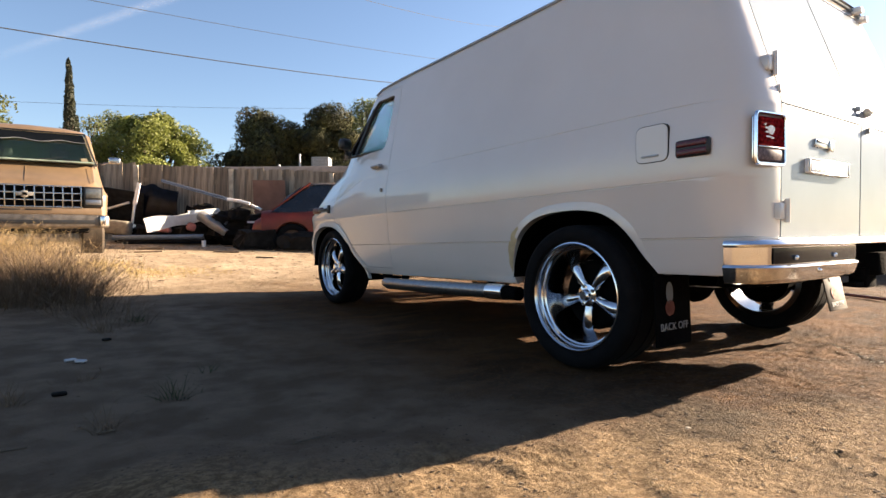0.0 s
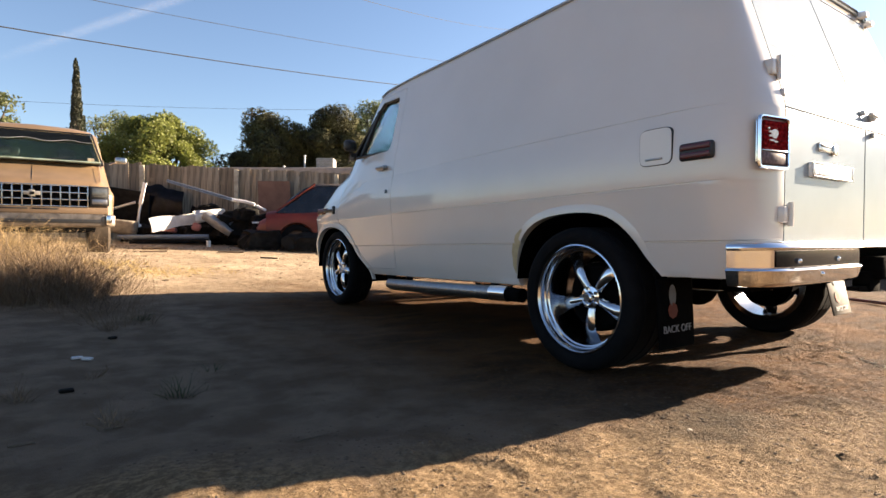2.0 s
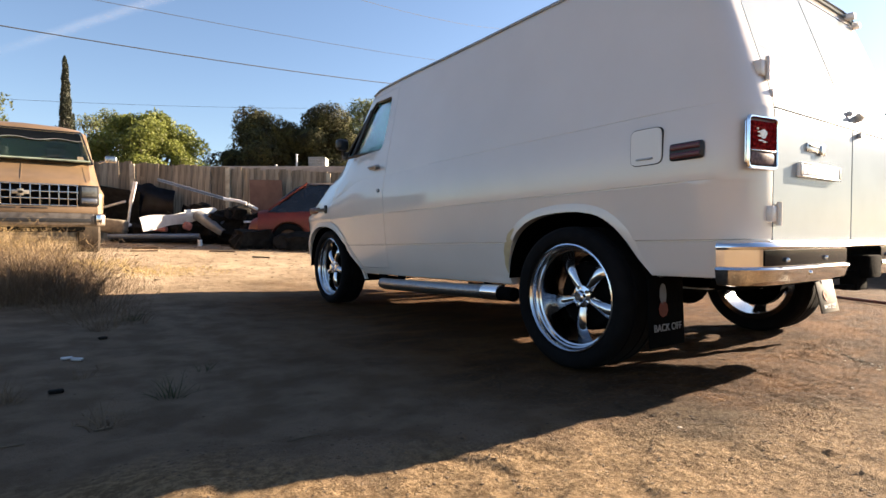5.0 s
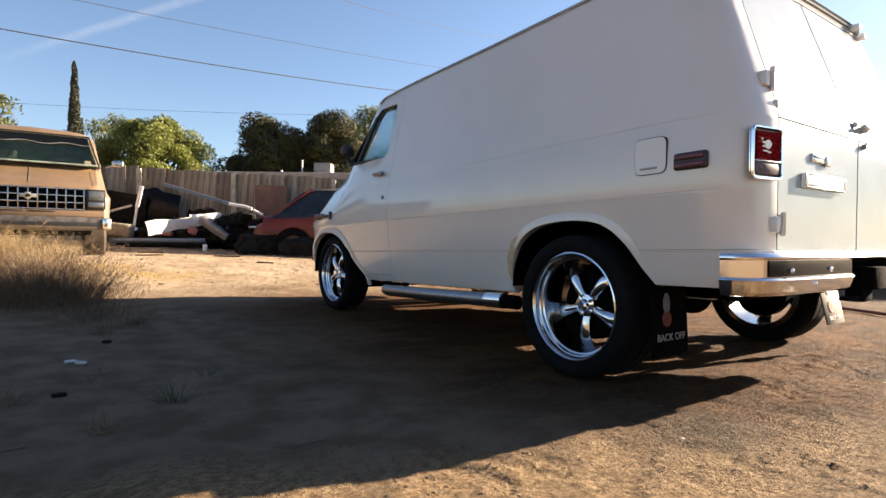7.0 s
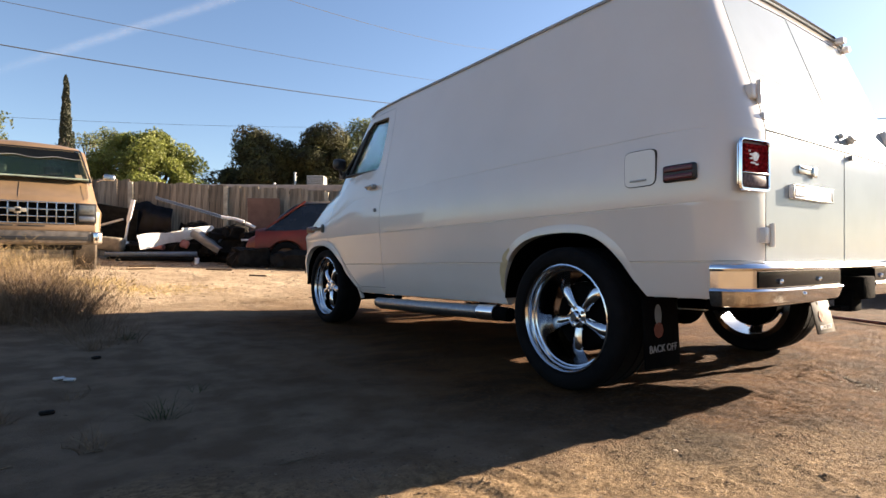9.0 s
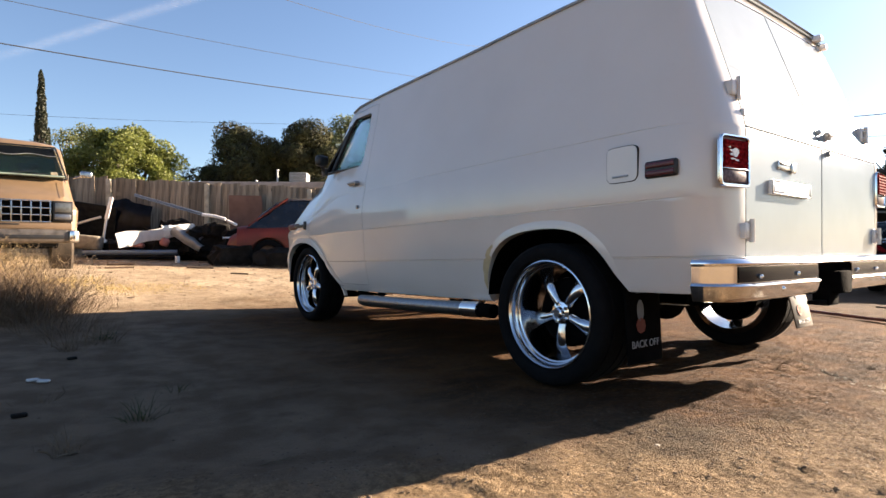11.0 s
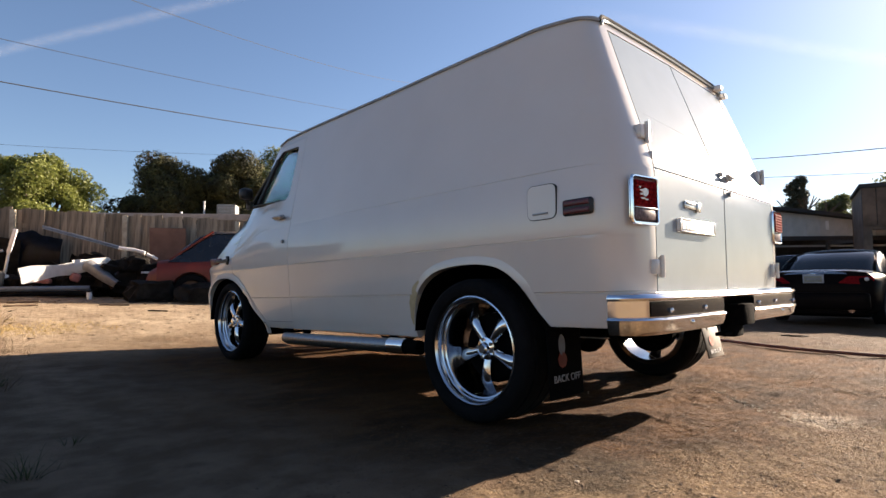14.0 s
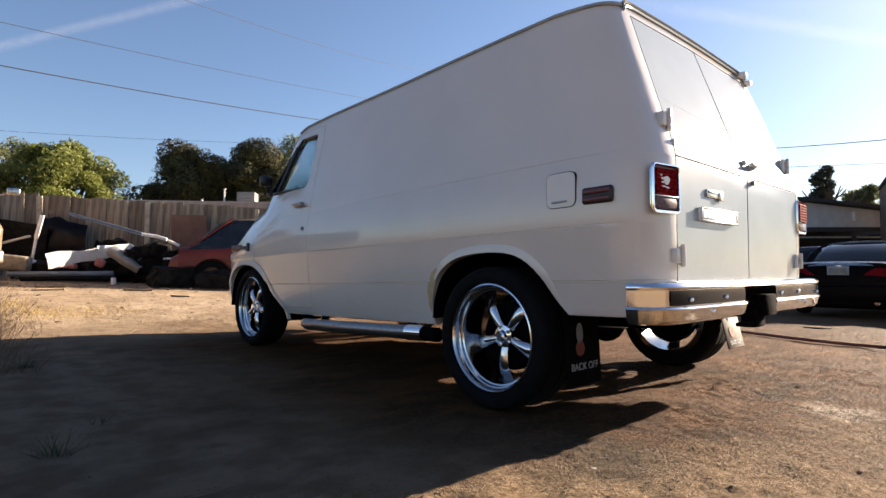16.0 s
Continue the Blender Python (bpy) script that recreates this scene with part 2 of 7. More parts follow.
SHIELD = glass("green_tinted_glass", (0.68, 0.84, 0.72))
SHIELD.node_tree.nodes["Principled BSDF"].inputs["IOR"].default_value = 1.2
TINT = mat("dark_tinted_glass", (0.010, 0.012, 0.014), 0.06, vary=0.05, scale=3, ior=1.3)
COUPEGLASS = mat("dusty_coupe_glass", (0.018, 0.020, 0.024), 0.12, vary=0.3, scale=4, ior=1.55)
PLATE = mat("plate_white", (0.46, 0.385, 0.27), 0.5, vary=0.10, scale=30)
INK = mat("plate_ink", (0.16, 0.18, 0.24), 0.5)
SUNFLAP = mat("sunlit_dusty_rubber", (0.095, 0.072, 0.045), 0.55, vary=0.15, scale=25, stain=0.2)
ORANGE = mat("orange_red_print", (0.52, 0.09, 0.03), 0.6, vary=0.1, scale=40)
DARKORANGE = mat("shaded_orange_print", (0.13, 0.020, 0.012), 0.7, vary=0.1, scale=40)
GREYPRINT = mat("grey_print", (0.10, 0.115, 0.14), 0.6, vary=0.1, scale=40)
PALEPRINT = mat("pale_print", (0.20, 0.20, 0.21), 0.6, vary=0.1, scale=50)
TAN = mat("tan_paint", (0.192, 0.125, 0.068), 0.45, vary=0.08, scale=5, coat=0.15, stain=0.14, bump=0.05, bump_scale=9)
TANDARK = mat("brown_stripe", (0.165, 0.108, 0.062), 0.5, vary=0.1, scale=6, stain=0.1)
OLDCHROME = mat("browned_chrome", (0.22, 0.19, 0.16), 0.42, 0.7, vary=0.25, scale=9, stain=0.3)
DULLCHROME = mat("dull_chrome", (0.55, 0.54, 0.53), 0.25, 1.0, vary=0.1, scale=14, stain=0.15)
WOOD = mat("weathered_board", (0.330, 0.262, 0.190), 0.9, vary=0.30, scale=22, bump=0.4, bump_scale=60, stain=0.35, stain_scale=3.0, per_object=0.32, stretch=(1, 1, 0.07))
POSTWOOD = mat("pale_post", (0.48, 0.40, 0.29), 0.9, vary=0.15, scale=9, bump=0.3)
BARK = mat("bark", (0.10, 0.075, 0.055), 0.95, vary=0.25, scale=10, bump=0.6, bump_scale=20)
LEAF_LIGHT = leaf_mat("fresh_leaves", (0.185, 0.205, 0.045), (0.115, 0.135, 0.030))
# olive and near-black tones put lit and shaded clumps into the colour
LEAF_DARK = leaf_mat("juniper_leaves", (0.068, 0.066, 0.018), (0.012, 0.014, 0.006), 0.9, 0.05)
LEAF_OLIVE = leaf_mat("olive_leaves", (0.14, 0.155, 0.06), (0.08, 0.095, 0.035), through=0.5)
LEAF_CYPRESS = leaf_mat("cypress_leaves", (0.055, 0.06, 0.035), (0.03, 0.036, 0.02), through=0.1)
STRAW = leaf_mat("dry_straw", (0.40, 0.285, 0.135), (0.23, 0.16, 0.08), 0.8, 0.3)
GOLD = leaf_mat("golden_straw", (0.62, 0.46, 0.17), (0.46, 0.32, 0.12), 0.8, 0.3)
STRAWGREY = leaf_mat("grey_dry_stems", (0.19, 0.135, 0.085), (0.10, 0.07, 0.045), 0.85, 0.2)
GREENWEED = leaf_mat("weed_green", (0.048, 0.058, 0.022), (0.028, 0.036, 0.016))
PANELWHITE = mat("chalky_white_metal", (0.82, 0.82, 0.81), 0.5, vary=0.06, scale=9, stain=0.12)
BLUEGREY = mat("blue_grey_metal", (0.13, 0.17, 0.23), 0.45, 0.2, vary=0.1, scale=8, stain=0.15)
WRECK = mat("dark_scrap", (0.018, 0.016, 0.014), 0.85, ior=1.2, vary=0.3, scale=9, bump=0.3, stain=0.3)
HOODBLUE = mat("blue_black_paint", (0.010, 0.012, 0.020), 0.3, vary=0.3, scale=7, bump=0.2, bump_scale=12, ior=1.3)
REDPAINT = mat("faded_red_paint", (0.17, 0.021, 0.008), 0.5, vary=0.12, scale=5, coat=0.05, stain=0.3)
# faded paint with the sun's glare on the roof also in its colour
PALETOP = mat("faded_sunlit_paint", (0.30, 0.24, 0.20), 0.6, vary=0.2, scale=6, stain=0.3)
DUSTYTYRE = mat("dusty_tyre", (0.085, 0.065, 0.046), 0.95, vary=0.2, scale=12)
PINK = mat("faded_pink_red", (0.42, 0.17, 0.15), 0.6, vary=0.12, scale=9)
BRICKBOARD = mat("red_brown_board", (0.21, 0.115, 0.085), 0.85, vary=0.12, scale=6, stain=0.1)
CARBLACK = mat("black_car_paint", (0.006, 0.0045, 0.0042), 0.30, vary=0.05, scale=3, ior=1.07)
LENS = mat("clear_lamp_lens", (0.16, 0.165, 0.16), 0.12, 0.5, vary=0.1, scale=30)
# shinier copy of the black car paint, for gleams along the roof
GLEAMBLACK = mat("gleaming_black_paint", (0.02, 0.02, 0.02), 0.22, vary=0.05, scale=3, ior=1.9)
CARDARK = mat("dark_grey_car_paint", (0.035, 0.035, 0.038), 0.3, vary=0.1, scale=4, coat=0.3)
BLUECAR = mat("blue_car_paint", (0.10, 0.15, 0.22), 0.25, 0.2, vary=0.05, scale=4, coat=0.5)
SIDING = mat("pale_grey_siding", (0.56, 0.54, 0.50), 0.7, vary=0.05, scale=5, stain=0.1)
SHEDDARK = mat("dark_fascia", (0.045, 0.04, 0.038), 0.8, vary=0.15, scale=4)
ROOFGREY = mat("roof_felt", (0.36, 0.30, 0.26), 0.85, vary=0.1, scale=5, stain=0.1)
TRAILER = mat("brown_weathered_cladding", (0.175, 0.115, 0.078), 0.85, vary=0.2, scale=3, stain=0.3)
GALV = mat("galvanised", (0.50, 0.50, 0.50), 0.5, 0.5, vary=0.1, scale=10)
ACWHITE = mat("cooler_cream", (0.27, 0.26, 0.24), 0.6, vary=0.08, scale=8)
CABLE = mat("cable_black", (0.03, 0.03, 0.032), 0.7)
HOSE = mat("red_brown_hose", (0.075, 0.022, 0.014), 0.6, vary=0.15, scale=12)
STONE = mat("grit", (0.118, 0.080, 0.048), 0.95, vary=0.2, scale=20, island=0.2)
CRUMB = mat("crust_crumbs", (0.200, 0.148, 0.096), 0.95, vary=0.12, scale=40, island=0.3)
CLOD = mat("dark_clods", (0.075, 0.053, 0.034), 0.95, vary=0.2, scale=40, island=0.4)
STICK = mat("dusty_stick", (0.115, 0.088, 0.060), 0.95, vary=0.2, scale=30)
TWIG = mat("dead_twig", (0.16, 0.11, 0.07), 0.95, vary=0.2, scale=30, island=0.3)
PALEROCK = mat("pale_stone", (0.42, 0.36, 0.28), 0.9, vary=0.12, scale=25)


# ---------- mesh helpers ----------
def ground_z(x, y):
    """The lot rises gently to the fence and falls towards the drive."""
    lift = 0.036 * min(max(y, -4.0), 20.0) - 0.022 * min(max(x, -20.0), 20.0)
    d = min(max((math.hypot(x, y - 0.6) - 1.2) / 6.3, 0.0), 1.0)
    return lift * d * d * (3 - 2 * d)


def finish(name, bm, material, parent=None, label="", smooth=True, angle=35):
    """Link a bmesh as one mesh object; flat or smooth by its edges."""
    bmesh.ops.recalc_face_normals(bm, faces=bm.faces)
    if smooth:
        limit = radians(angle)
        for f in bm.faces:
            f.smooth = True
        for e in bm.edges:
            e.smooth = len(e.link_faces) == 2 and e.calc_face_angle(0) < limit
    me = bpy.data.meshes.new(name)
    bm.to_mesh(me)
    bm.free()
    for m in material if isinstance(material, (list, tuple)) else (material,):
        me.materials.append(m)
    ob = new(name, me)
    if parent:
        ob.parent = parent
    if label:
        ob["label"] = label
    return ob


def part(name, bm, material, parent, label="", **kw):
    return finish(name, bm, material, parent, label, **kw)


def thing(name, label, category, at=None, group="", kind=""):
    """An Empty at the base of a thing."""
    ob = new(name)
    ob.empty_display_size = 0.1
    if at is not None:
        ob.matrix_world = at
    return tagged(ob, label, category, group, kind)


def box(bm, c, s, rot=None, bevel=0.0, seg=2):
    g = bmesh.ops.create_cube(bm, size=1.0)
    vs = g["verts"]
    bmesh.ops.scale(bm, vec=s, verts=vs)
    if bevel:
        es = list({e for v in vs for e in v.link_edges})
        r = bmesh.ops.bevel(bm, geom=es, offset=min(bevel, 0.49 * min(s)), segments=seg, affect="EDGES", profile=0.5)
        vs = list({v for f in r["faces"] for v in f.verts} | {v for v in vs if v.is_valid})
    m = Matrix.Translation(c) @ (rot.to_4x4() if rot is not None else Matrix())
    bmesh.ops.transform(bm, matrix=m, verts=vs)
    return vs


def turn(rx=0, ry=0, rz=0):
    return Euler([radians(a) for a in (rx, ry, rz)]).to_matrix()


def tube(bm, pts, r, seg=8, caps=True):
    """A round bar along a line of points; r is one radius or one for each point."""
    pts = [Vector(p) for p in pts]
    rings = []
    for i, p in enumerate(pts):
        d = (pts[min(i + 1, len(pts) - 1)] - pts[max(i - 1, 0)]).normalized()
        a = d.orthogonal().normalized() if i == 0 else (a - d * a.dot(d)).normalized()
        b = d.cross(a)
        rr = r[i] if isinstance(r, (list, tuple)) else r
        rings.append([bm.verts.new(p + (a * math.cos(t) + b * math.sin(t)) * rr) for t in (2 * math.pi * k / seg for k in range(seg))])
    for u, v in zip(rings, rings[1:]):
        for k in range(seg):
            bm.faces.new((u[k], u[(k + 1) % seg], v[(k + 1) % seg], v[k]))
    if caps:
        bm.faces.new(rings[0][::-1])
        bm.faces.new(rings[-1])


def lathe(bm, prof, seg=40, axis="x", closed=False):
    """Turn a profile of (along the axis, radius) round the x axis."""
    rings = []
    for a, r in prof:
        rings.append([bm.verts.new((a, r * math.cos(t), r * math.sin(t))) for t in (2 * math.pi * k / seg for k in range(seg))])
    pairs = list(zip(rings, rings[1:])) + ([(rings[-1], rings[0])] if closed else [])
    for u, v in pairs:
        for k in range(seg):
            bm.faces.new((u[k], u[(k + 1) % seg], v[(k + 1) % seg], v[k]))
    return rings


def prism(bm, poly, a, b, axis="x"):
    """A flat outline drawn out along an axis from a to b. Outline: (y, z) for x, (x, z) for y, (x, y) for z."""
    def at(u, v, w):
        return {"x": (w, u, v), "y": (u, w, v), "z": (u, v, w)}[axis]
    lo = [bm.verts.new(at(u, v, a)) for u, v in poly]
    hi = [bm.verts.new(at(u, v, b)) for u, v in poly]
    n = len(poly)
    bm.faces.new(lo)
    bm.faces.new(hi[::-1])
    for i in range(n):
        bm.faces.new((lo[i], hi[i], hi[(i + 1) % n], lo[(i + 1) % n]))


def carve(base, tools, op="DIFFERENCE", hollow=False):
    """A bmesh of base cut by (or kept inside) the given bmeshes; a hollow base keeps its normals."""
    def temp(bm, keep=False):
        if not keep:
            bmesh.ops.recalc_face_normals(bm, faces=bm.faces)
        me = bpy.data.meshes.new("temp")
        bm.to_mesh(me)
        return new("temp", me)
    ob = temp(base, hollow)
    helpers = [temp(t) for t in tools]
    for h in helpers:
        mod = ob.modifiers.new("cut", "BOOLEAN")
        mod.operation, mod.object, mod.solver = op, h, "EXACT"
    dg = bpy.context.evaluated_depsgraph_get()
    dg.update()
    out = bmesh.new()
    me = ob.evaluated_get(dg).to_mesh()
    out.from_mesh(me)
    ob.evaluated_get(dg).to_mesh_clear()
    for o in [ob, *helpers]:
        data = o.data
        bpy.data.objects.remove(o)
        bpy.data.meshes.remove(data)
    return out


def poly_bm(poly, a, b, axis="x"):
    bm = bmesh.new()
    prism(bm, poly, a, b, axis)
    return bm


def lettering(name, text, size, material, parent, m, depth=0.001):
    """Raised letters as a mesh, from the built-in font."""
    cu = bpy.data.curves.new("letters", "FONT")
    cu.body, cu.size, cu.extrude, cu.align_x, cu.align_y = text, size, depth, "CENTER", "CENTER"
    ob = new("letters", cu)
    dg = bpy.context.evaluated_depsgraph_get()
    me = bpy.data.meshes.new_from_object(ob.evaluated_get(dg))
    bpy.data.objects.remove(ob)
    bpy.data.curves.remove(cu)
    me.transform(m)
    me.materials.clear()
    me.materials.append(material)
    out = new(name, me)
    out.parent = parent
    return out


# ---------- ground ----------
def ground_top(x, y):
    """The trampled surface: swells, ruts and gouges on the general slope."""
    z, r = ground_z(x, y), math.hypot(x, y)
    if r >= 30:
        return z
    v = Vector((x, y, 0))
    calm = 1.0 if r < 22 else (30 - r) / 8
    z += calm * (0.012 * noise.noise(v * 0.8) + 0.008 * noise.noise(v * 2.7) + 0.006 * noise.noise(v * 7.1))
    if -3.2 < x < 2.0 and -1.9 < y < 0.5:
        z += 0.008 * noise.noise(v * 14) * (0.6 + noise.noise(v * 1.9)) + (0.009 if y < -0.3 else 0.005) * noise.noise(v * 23) * (0.7 + noise.noise(v * 3.1 + Vector((5, 2, 0))))
        # short gouges left by a tyre
        for gx in (-1.88, -1.97, -2.10):
            u = (x - gx) * 0.8 + (y + 0.70) * 0.6
            w2 = -(x - gx) * 0.6 + (y + 0.70) * 0.8
            z -= 0.012 * math.exp(-(u / 0.020) ** 2 - (w2 / 0.11) ** 2)
            z += 0.005 * math.exp(-((u - 0.045) / 0.020) ** 2 - (w2 / 0.10) ** 2)
    # low swell added beside the van's tail to place its shadow's edge
    u, w2 = max(abs(x + 1.5) - 1.0, 0.0), max(abs(y + 0.85) - 0.28, 0.0)
    z += 0.036 * math.exp(-(u / 0.45) ** 2 - (w2 / 0.30) ** 2)
    z += 0.045 * math.exp(-((x + 2.8) / 0.7) ** 2 - ((y + 0.40) / 0.42) ** 2)
    # two shallow wheel ruts along the drive past the van's tail
    for c in (-0.75, -1.15):
        z -= 0.012 * math.exp(-((y - c - 0.25 * noise.noise(Vector((x * 0.7, 0, 3)))) / 0.09) ** 2)
    return z


def make_ground():
    near, near_y = [-4.2], [-2.6]
    while near[-1] < 5.6:
        near.append(near[-1] + (0.019 if -3.0 < near[-1] < 1.6 else 0.075))
    while near_y[-1] < 6.5:
        near_y.append(near_y[-1] + (0.019 if -1.6 < near_y[-1] < 0.2 else 0.075))

    def spread(core, far):
        step, out, lo, hi = 0.09, list(core), core[0], core[-1]
        while hi < far or lo > -far:
            step *= 1.22
            hi, lo = hi + step, lo - step
            out = [lo] + out + [hi]
        return out
    xs, ys = spread(near, 900), spread(near_y, 900)
    verts, faces = [], []
    for y in ys:
        for x in xs:
            z = ground_top(x, y)
            verts.append((x, y, z))
    w = len(xs)
    for j in range(len(ys) - 1):
        for i in range(w - 1):
            a = j * w + i
            faces.append((a, a + 1, a + w + 1, a + w))
    me = bpy.data.meshes.new("ground")
    me.from_pydata(verts, [], faces)
    me.polygons.foreach_set("use_smooth", [True] * len(faces))
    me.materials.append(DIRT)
    return tagged(new("ground", me), "dry sandy lot with ruts, grit and a greyer gravel drive", "ground", kind="structure")


make_ground()

# ---------- the white cargo van ----------
RAKE = 0.021
van = thing("cargo_van", "lowered white panel van with chrome rear bumper and polished five-spoke wheels", "van")


def raked(bm):
    for v in bm.verts:
        v.co.z -= RAKE * v.co.y
    return bm


# half section from the roof's middle down to the floor's middle: x, z
SECTION = [(0.0, 1.885), (0.3, 1.875), (0.55, 1.85), (0.70, 1.82), (0.775, 1.79), (0.815, 1.755), (0.835, 1.70), (0.870, 1.54), (0.920, 1.34),
           (0.964, 1.16), (0.9757, 1.094), (0.9771, 1.084), (0.9738, 1.083), (0.9738, 1.080), (0.9775, 1.079), (0.9798, 1.068), (0.998, 0.99), (1.002, 0.90), (0.9990, 0.826), (0.9980, 0.814), (0.9930, 0.8125), (0.9930, 0.809), (0.9955, 0.807), (0.9937, 0.796), (0.987, 0.70), (0.978, 0.592),
           (0.966, 0.5905), (0.966, 0.5855), (0.974, 0.5835), (0.960, 0.48), (0.945, 0.40), (0.925, 0.365), (0.88, 0.355), (0.0, 0.355)]
# station along the van, width factor
STATIONS = [(-0.78, 0.775), (-0.774, 0.825), (-0.758, 0.885), (-0.733, 0.932), (-0.715, 0.951), (-0.695, 0.966), (-0.668, 0.979), (-0.64, 0.988), (-0.60, 0.9945), (-0.56, 0.998), (-0.47, 1.0), (-0.375, 1.0), (-0.35, 1.0), (0.0, 1.0), (0.4, 1.0), (0.8, 1.0),
            (1.2, 1.0), (1.5, 1.0), (1.65, 1.0), (1.72, 1.0), (1.9, 1.0), (2.1, 0.998), (2.2, 0.997), (2.3, 0.995), (2.45, 0.993), (2.6, 0.992), (2.75, 0.99), (2.9, 0.985),
            (3.05, 0.972), (3.17, 0.955), (3.28, 0.935), (3.37, 0.905), (3.45, 0.86), (3.50, 0.79), (3.52, 0.70)]


def van_top(y):
    """Height of the body's top line along the van."""
    pts = [(-0.9, 1.903), (-0.5, 1.938), (0.2, 1.948), (1.8, 1.945), (2.12, 1.932), (2.22, 1.898), (2.45, 1.655), (2.80, 1.30), (2.9, 1.26), (3.15, 1.195), (3.35, 1.11), (3.45, 1.02), (3.52, 0.88)]
    for (a, za), (b, zb) in zip(pts, pts[1:]):
        if y <= b:
            return za + (zb - za) * max(y - a, 0) / (b - a)
    return pts[-1][1]


# the same heights where the two pressed lines have died out
UPPER = {1.094: 0.9757, 1.084: 0.9771, 1.083: 0.9772, 1.080: 0.9774, 1.079: 0.9775}
LOWER = {0.826: 0.9971, 0.814: 0.9964, 0.8125: 0.9963, 0.809: 0.9961, 0.807: 0.9955}


def van_rings(off):
    rings = []
    for s, w in STATIONS:
        y = s
        if off:
            y = min(max(s, -0.78 + off), 3.52 - off) if abs(s) > 0 else s
        t = van_top(s)
        half = []
        tail = min(max((0.9 - s) / 1.4, 0.0), 1.0)
        corner = min(max((-0.48 - s) / 0.21, 0.0), 1.0)
        fade, cabin = max(min(max((s - 0.75) / 0.45, 0.0), 1.0), corner), max(min(max((s - 1.66) / 0.05, 0.0), 1.0), corner)
        for x, z in SECTION:
            # the pressed lines die out towards the cab and the tail
            x += (UPPER.get(z, x) - x) * fade + (LOWER.get(z, x) - x) * cabin
            if 1.745 < z < 1.83:
                z += 0.016 * tail
            if z > 1.80:
                z = 1.80 + (z - 1.80) * (1 - 0.72 * tail)
            zz = z if z < 0.80 else 0.80 + (z - 0.80) * (t - 0.80) / (1.885 - 0.80)
            lean = 0.0
            if s < 0.3 and zz > 1.08:
                lean = 0.355 * (zz - 1.08) * min(1.0, max(0.0, (0.3 - s) / 0.9))
            if s < -0.36 and zz < 0.47:
                zz, x = {0.40: (0.456, 0.957), 0.365: (0.448, 0.953), 0.355: (0.445, 0.93 if x else 0.0)}.get(z, (zz, x))
            high = min(max((zz - 1.1) / 0.5, 0.0), 1.0) if s < -0.5 else 0.0
            xx = x * (w + (1 - w) * 0.46 * high)
            if off:
                xx, zz = max(xx - off, 0.0), min(max(zz, 0.355 + off + 0.06), max(t - off, 0.5))
            half.append((xx, y + lean, zz))
        ring = half + [(-x, yy, z) for x, yy, z in reversed(half[1:-1])]
        rings.append(ring)
    return rings


def van_solid(off):
    bm = bmesh.new()
    rings = van_rings(off)
    if off:
        seen, keep = None, []
        for r in rings:
            if seen is None or r[0][1] - seen > 1e-4:
                keep.append(r)
                seen = r[0][1]
        rings = keep
    n = len(SECTION)
    vs = [[bm.verts.new(p) for p in ring] for ring in rings]
    m = len(vs[0])
    for u, v in zip(vs, vs[1:]):
        for k in range(m):
            bm.faces.new((u[k], u[(k + 1) % m], v[(k + 1) % m], v[k]))
    for ring in (vs[0], vs[-1]):
        bm.faces.new((ring[0], ring[1], ring[-1]))
        for k in range(1, n - 2):
            bm.faces.new((ring[k], ring[k + 1], ring[m - k - 1], ring[m - k]))
        bm.faces.new((ring[n - 2], ring[n - 1], ring[n]))
    return bm


REAR_ARCH = [(0.462, 0.20), (0.459, 0.40), (0.446, 0.50), (0.402, 0.60), (0.335, 0.666), (0.230, 0.710), (0.075, 0.728), (-0.08, 0.721), (-0.185, 0.688), (-0.275, 0.616), (-0.352, 0.512), (-0.418, 0.432), (-0.50, 0.30), (-0.50, 0.20)]
FRONT_ARCH = [(3.20, 0.20), (3.19, 0.46), (3.16, 0.59), (3.10, 0.67), (3.02, 0.72), (2.90, 0.748), (2.76, 0.748), (2.66, 0.728), (2.57, 0.695), (2.47, 0.625), (2.34, 0.50), (2.18, 0.385), (2.12, 0.30), (2.12, 0.20)]


def eased(line, k=3):
    """A smooth run through the points of an open line."""
    out = []
    n = len(line)
    for i in range(n - 1):
        a, b, c, d = (Vector(line[min(max(j, 0), n - 1)]) for j in (i - 1, i, i + 1, i + 2))
        for j in range(k):
            t = j / k
            p = 0.5 * (2 * b + (c - a) * t + (2 * a - 5 * b + 4 * c - d) * t * t + (3 * b - a - 3 * c + d) * t ** 3)
            out.append((p.x, p.y))
    return out + [line[-1]]


REAR_ARCH = REAR_ARCH[:1] + eased(REAR_ARCH[1:-1]) + REAR_ARCH[-1:]
FRONT_ARCH = FRONT_ARCH[:1] + eased(FRONT_ARCH[1:-1]) + FRONT_ARCH[-1:]
DOOR = [(1.748, 0.415), (1.752, 1.085), (1.785, 1.745), (2.20, 1.745), (2.30, 1.65), (2.68, 1.27), (2.68, 0.79), (2.56, 0.735), (2.44, 0.645), (2.30, 0.52), (2.19, 0.44), (2.15, 0.415)]
WINDOW = [(1.91, 1.290), (1.878, 1.312), (1.862, 1.36), (1.872, 1.68), (1.886, 1.70), (2.13, 1.707), (2.22, 1.63), (2.50, 1.325), (2.49, 1.310)]


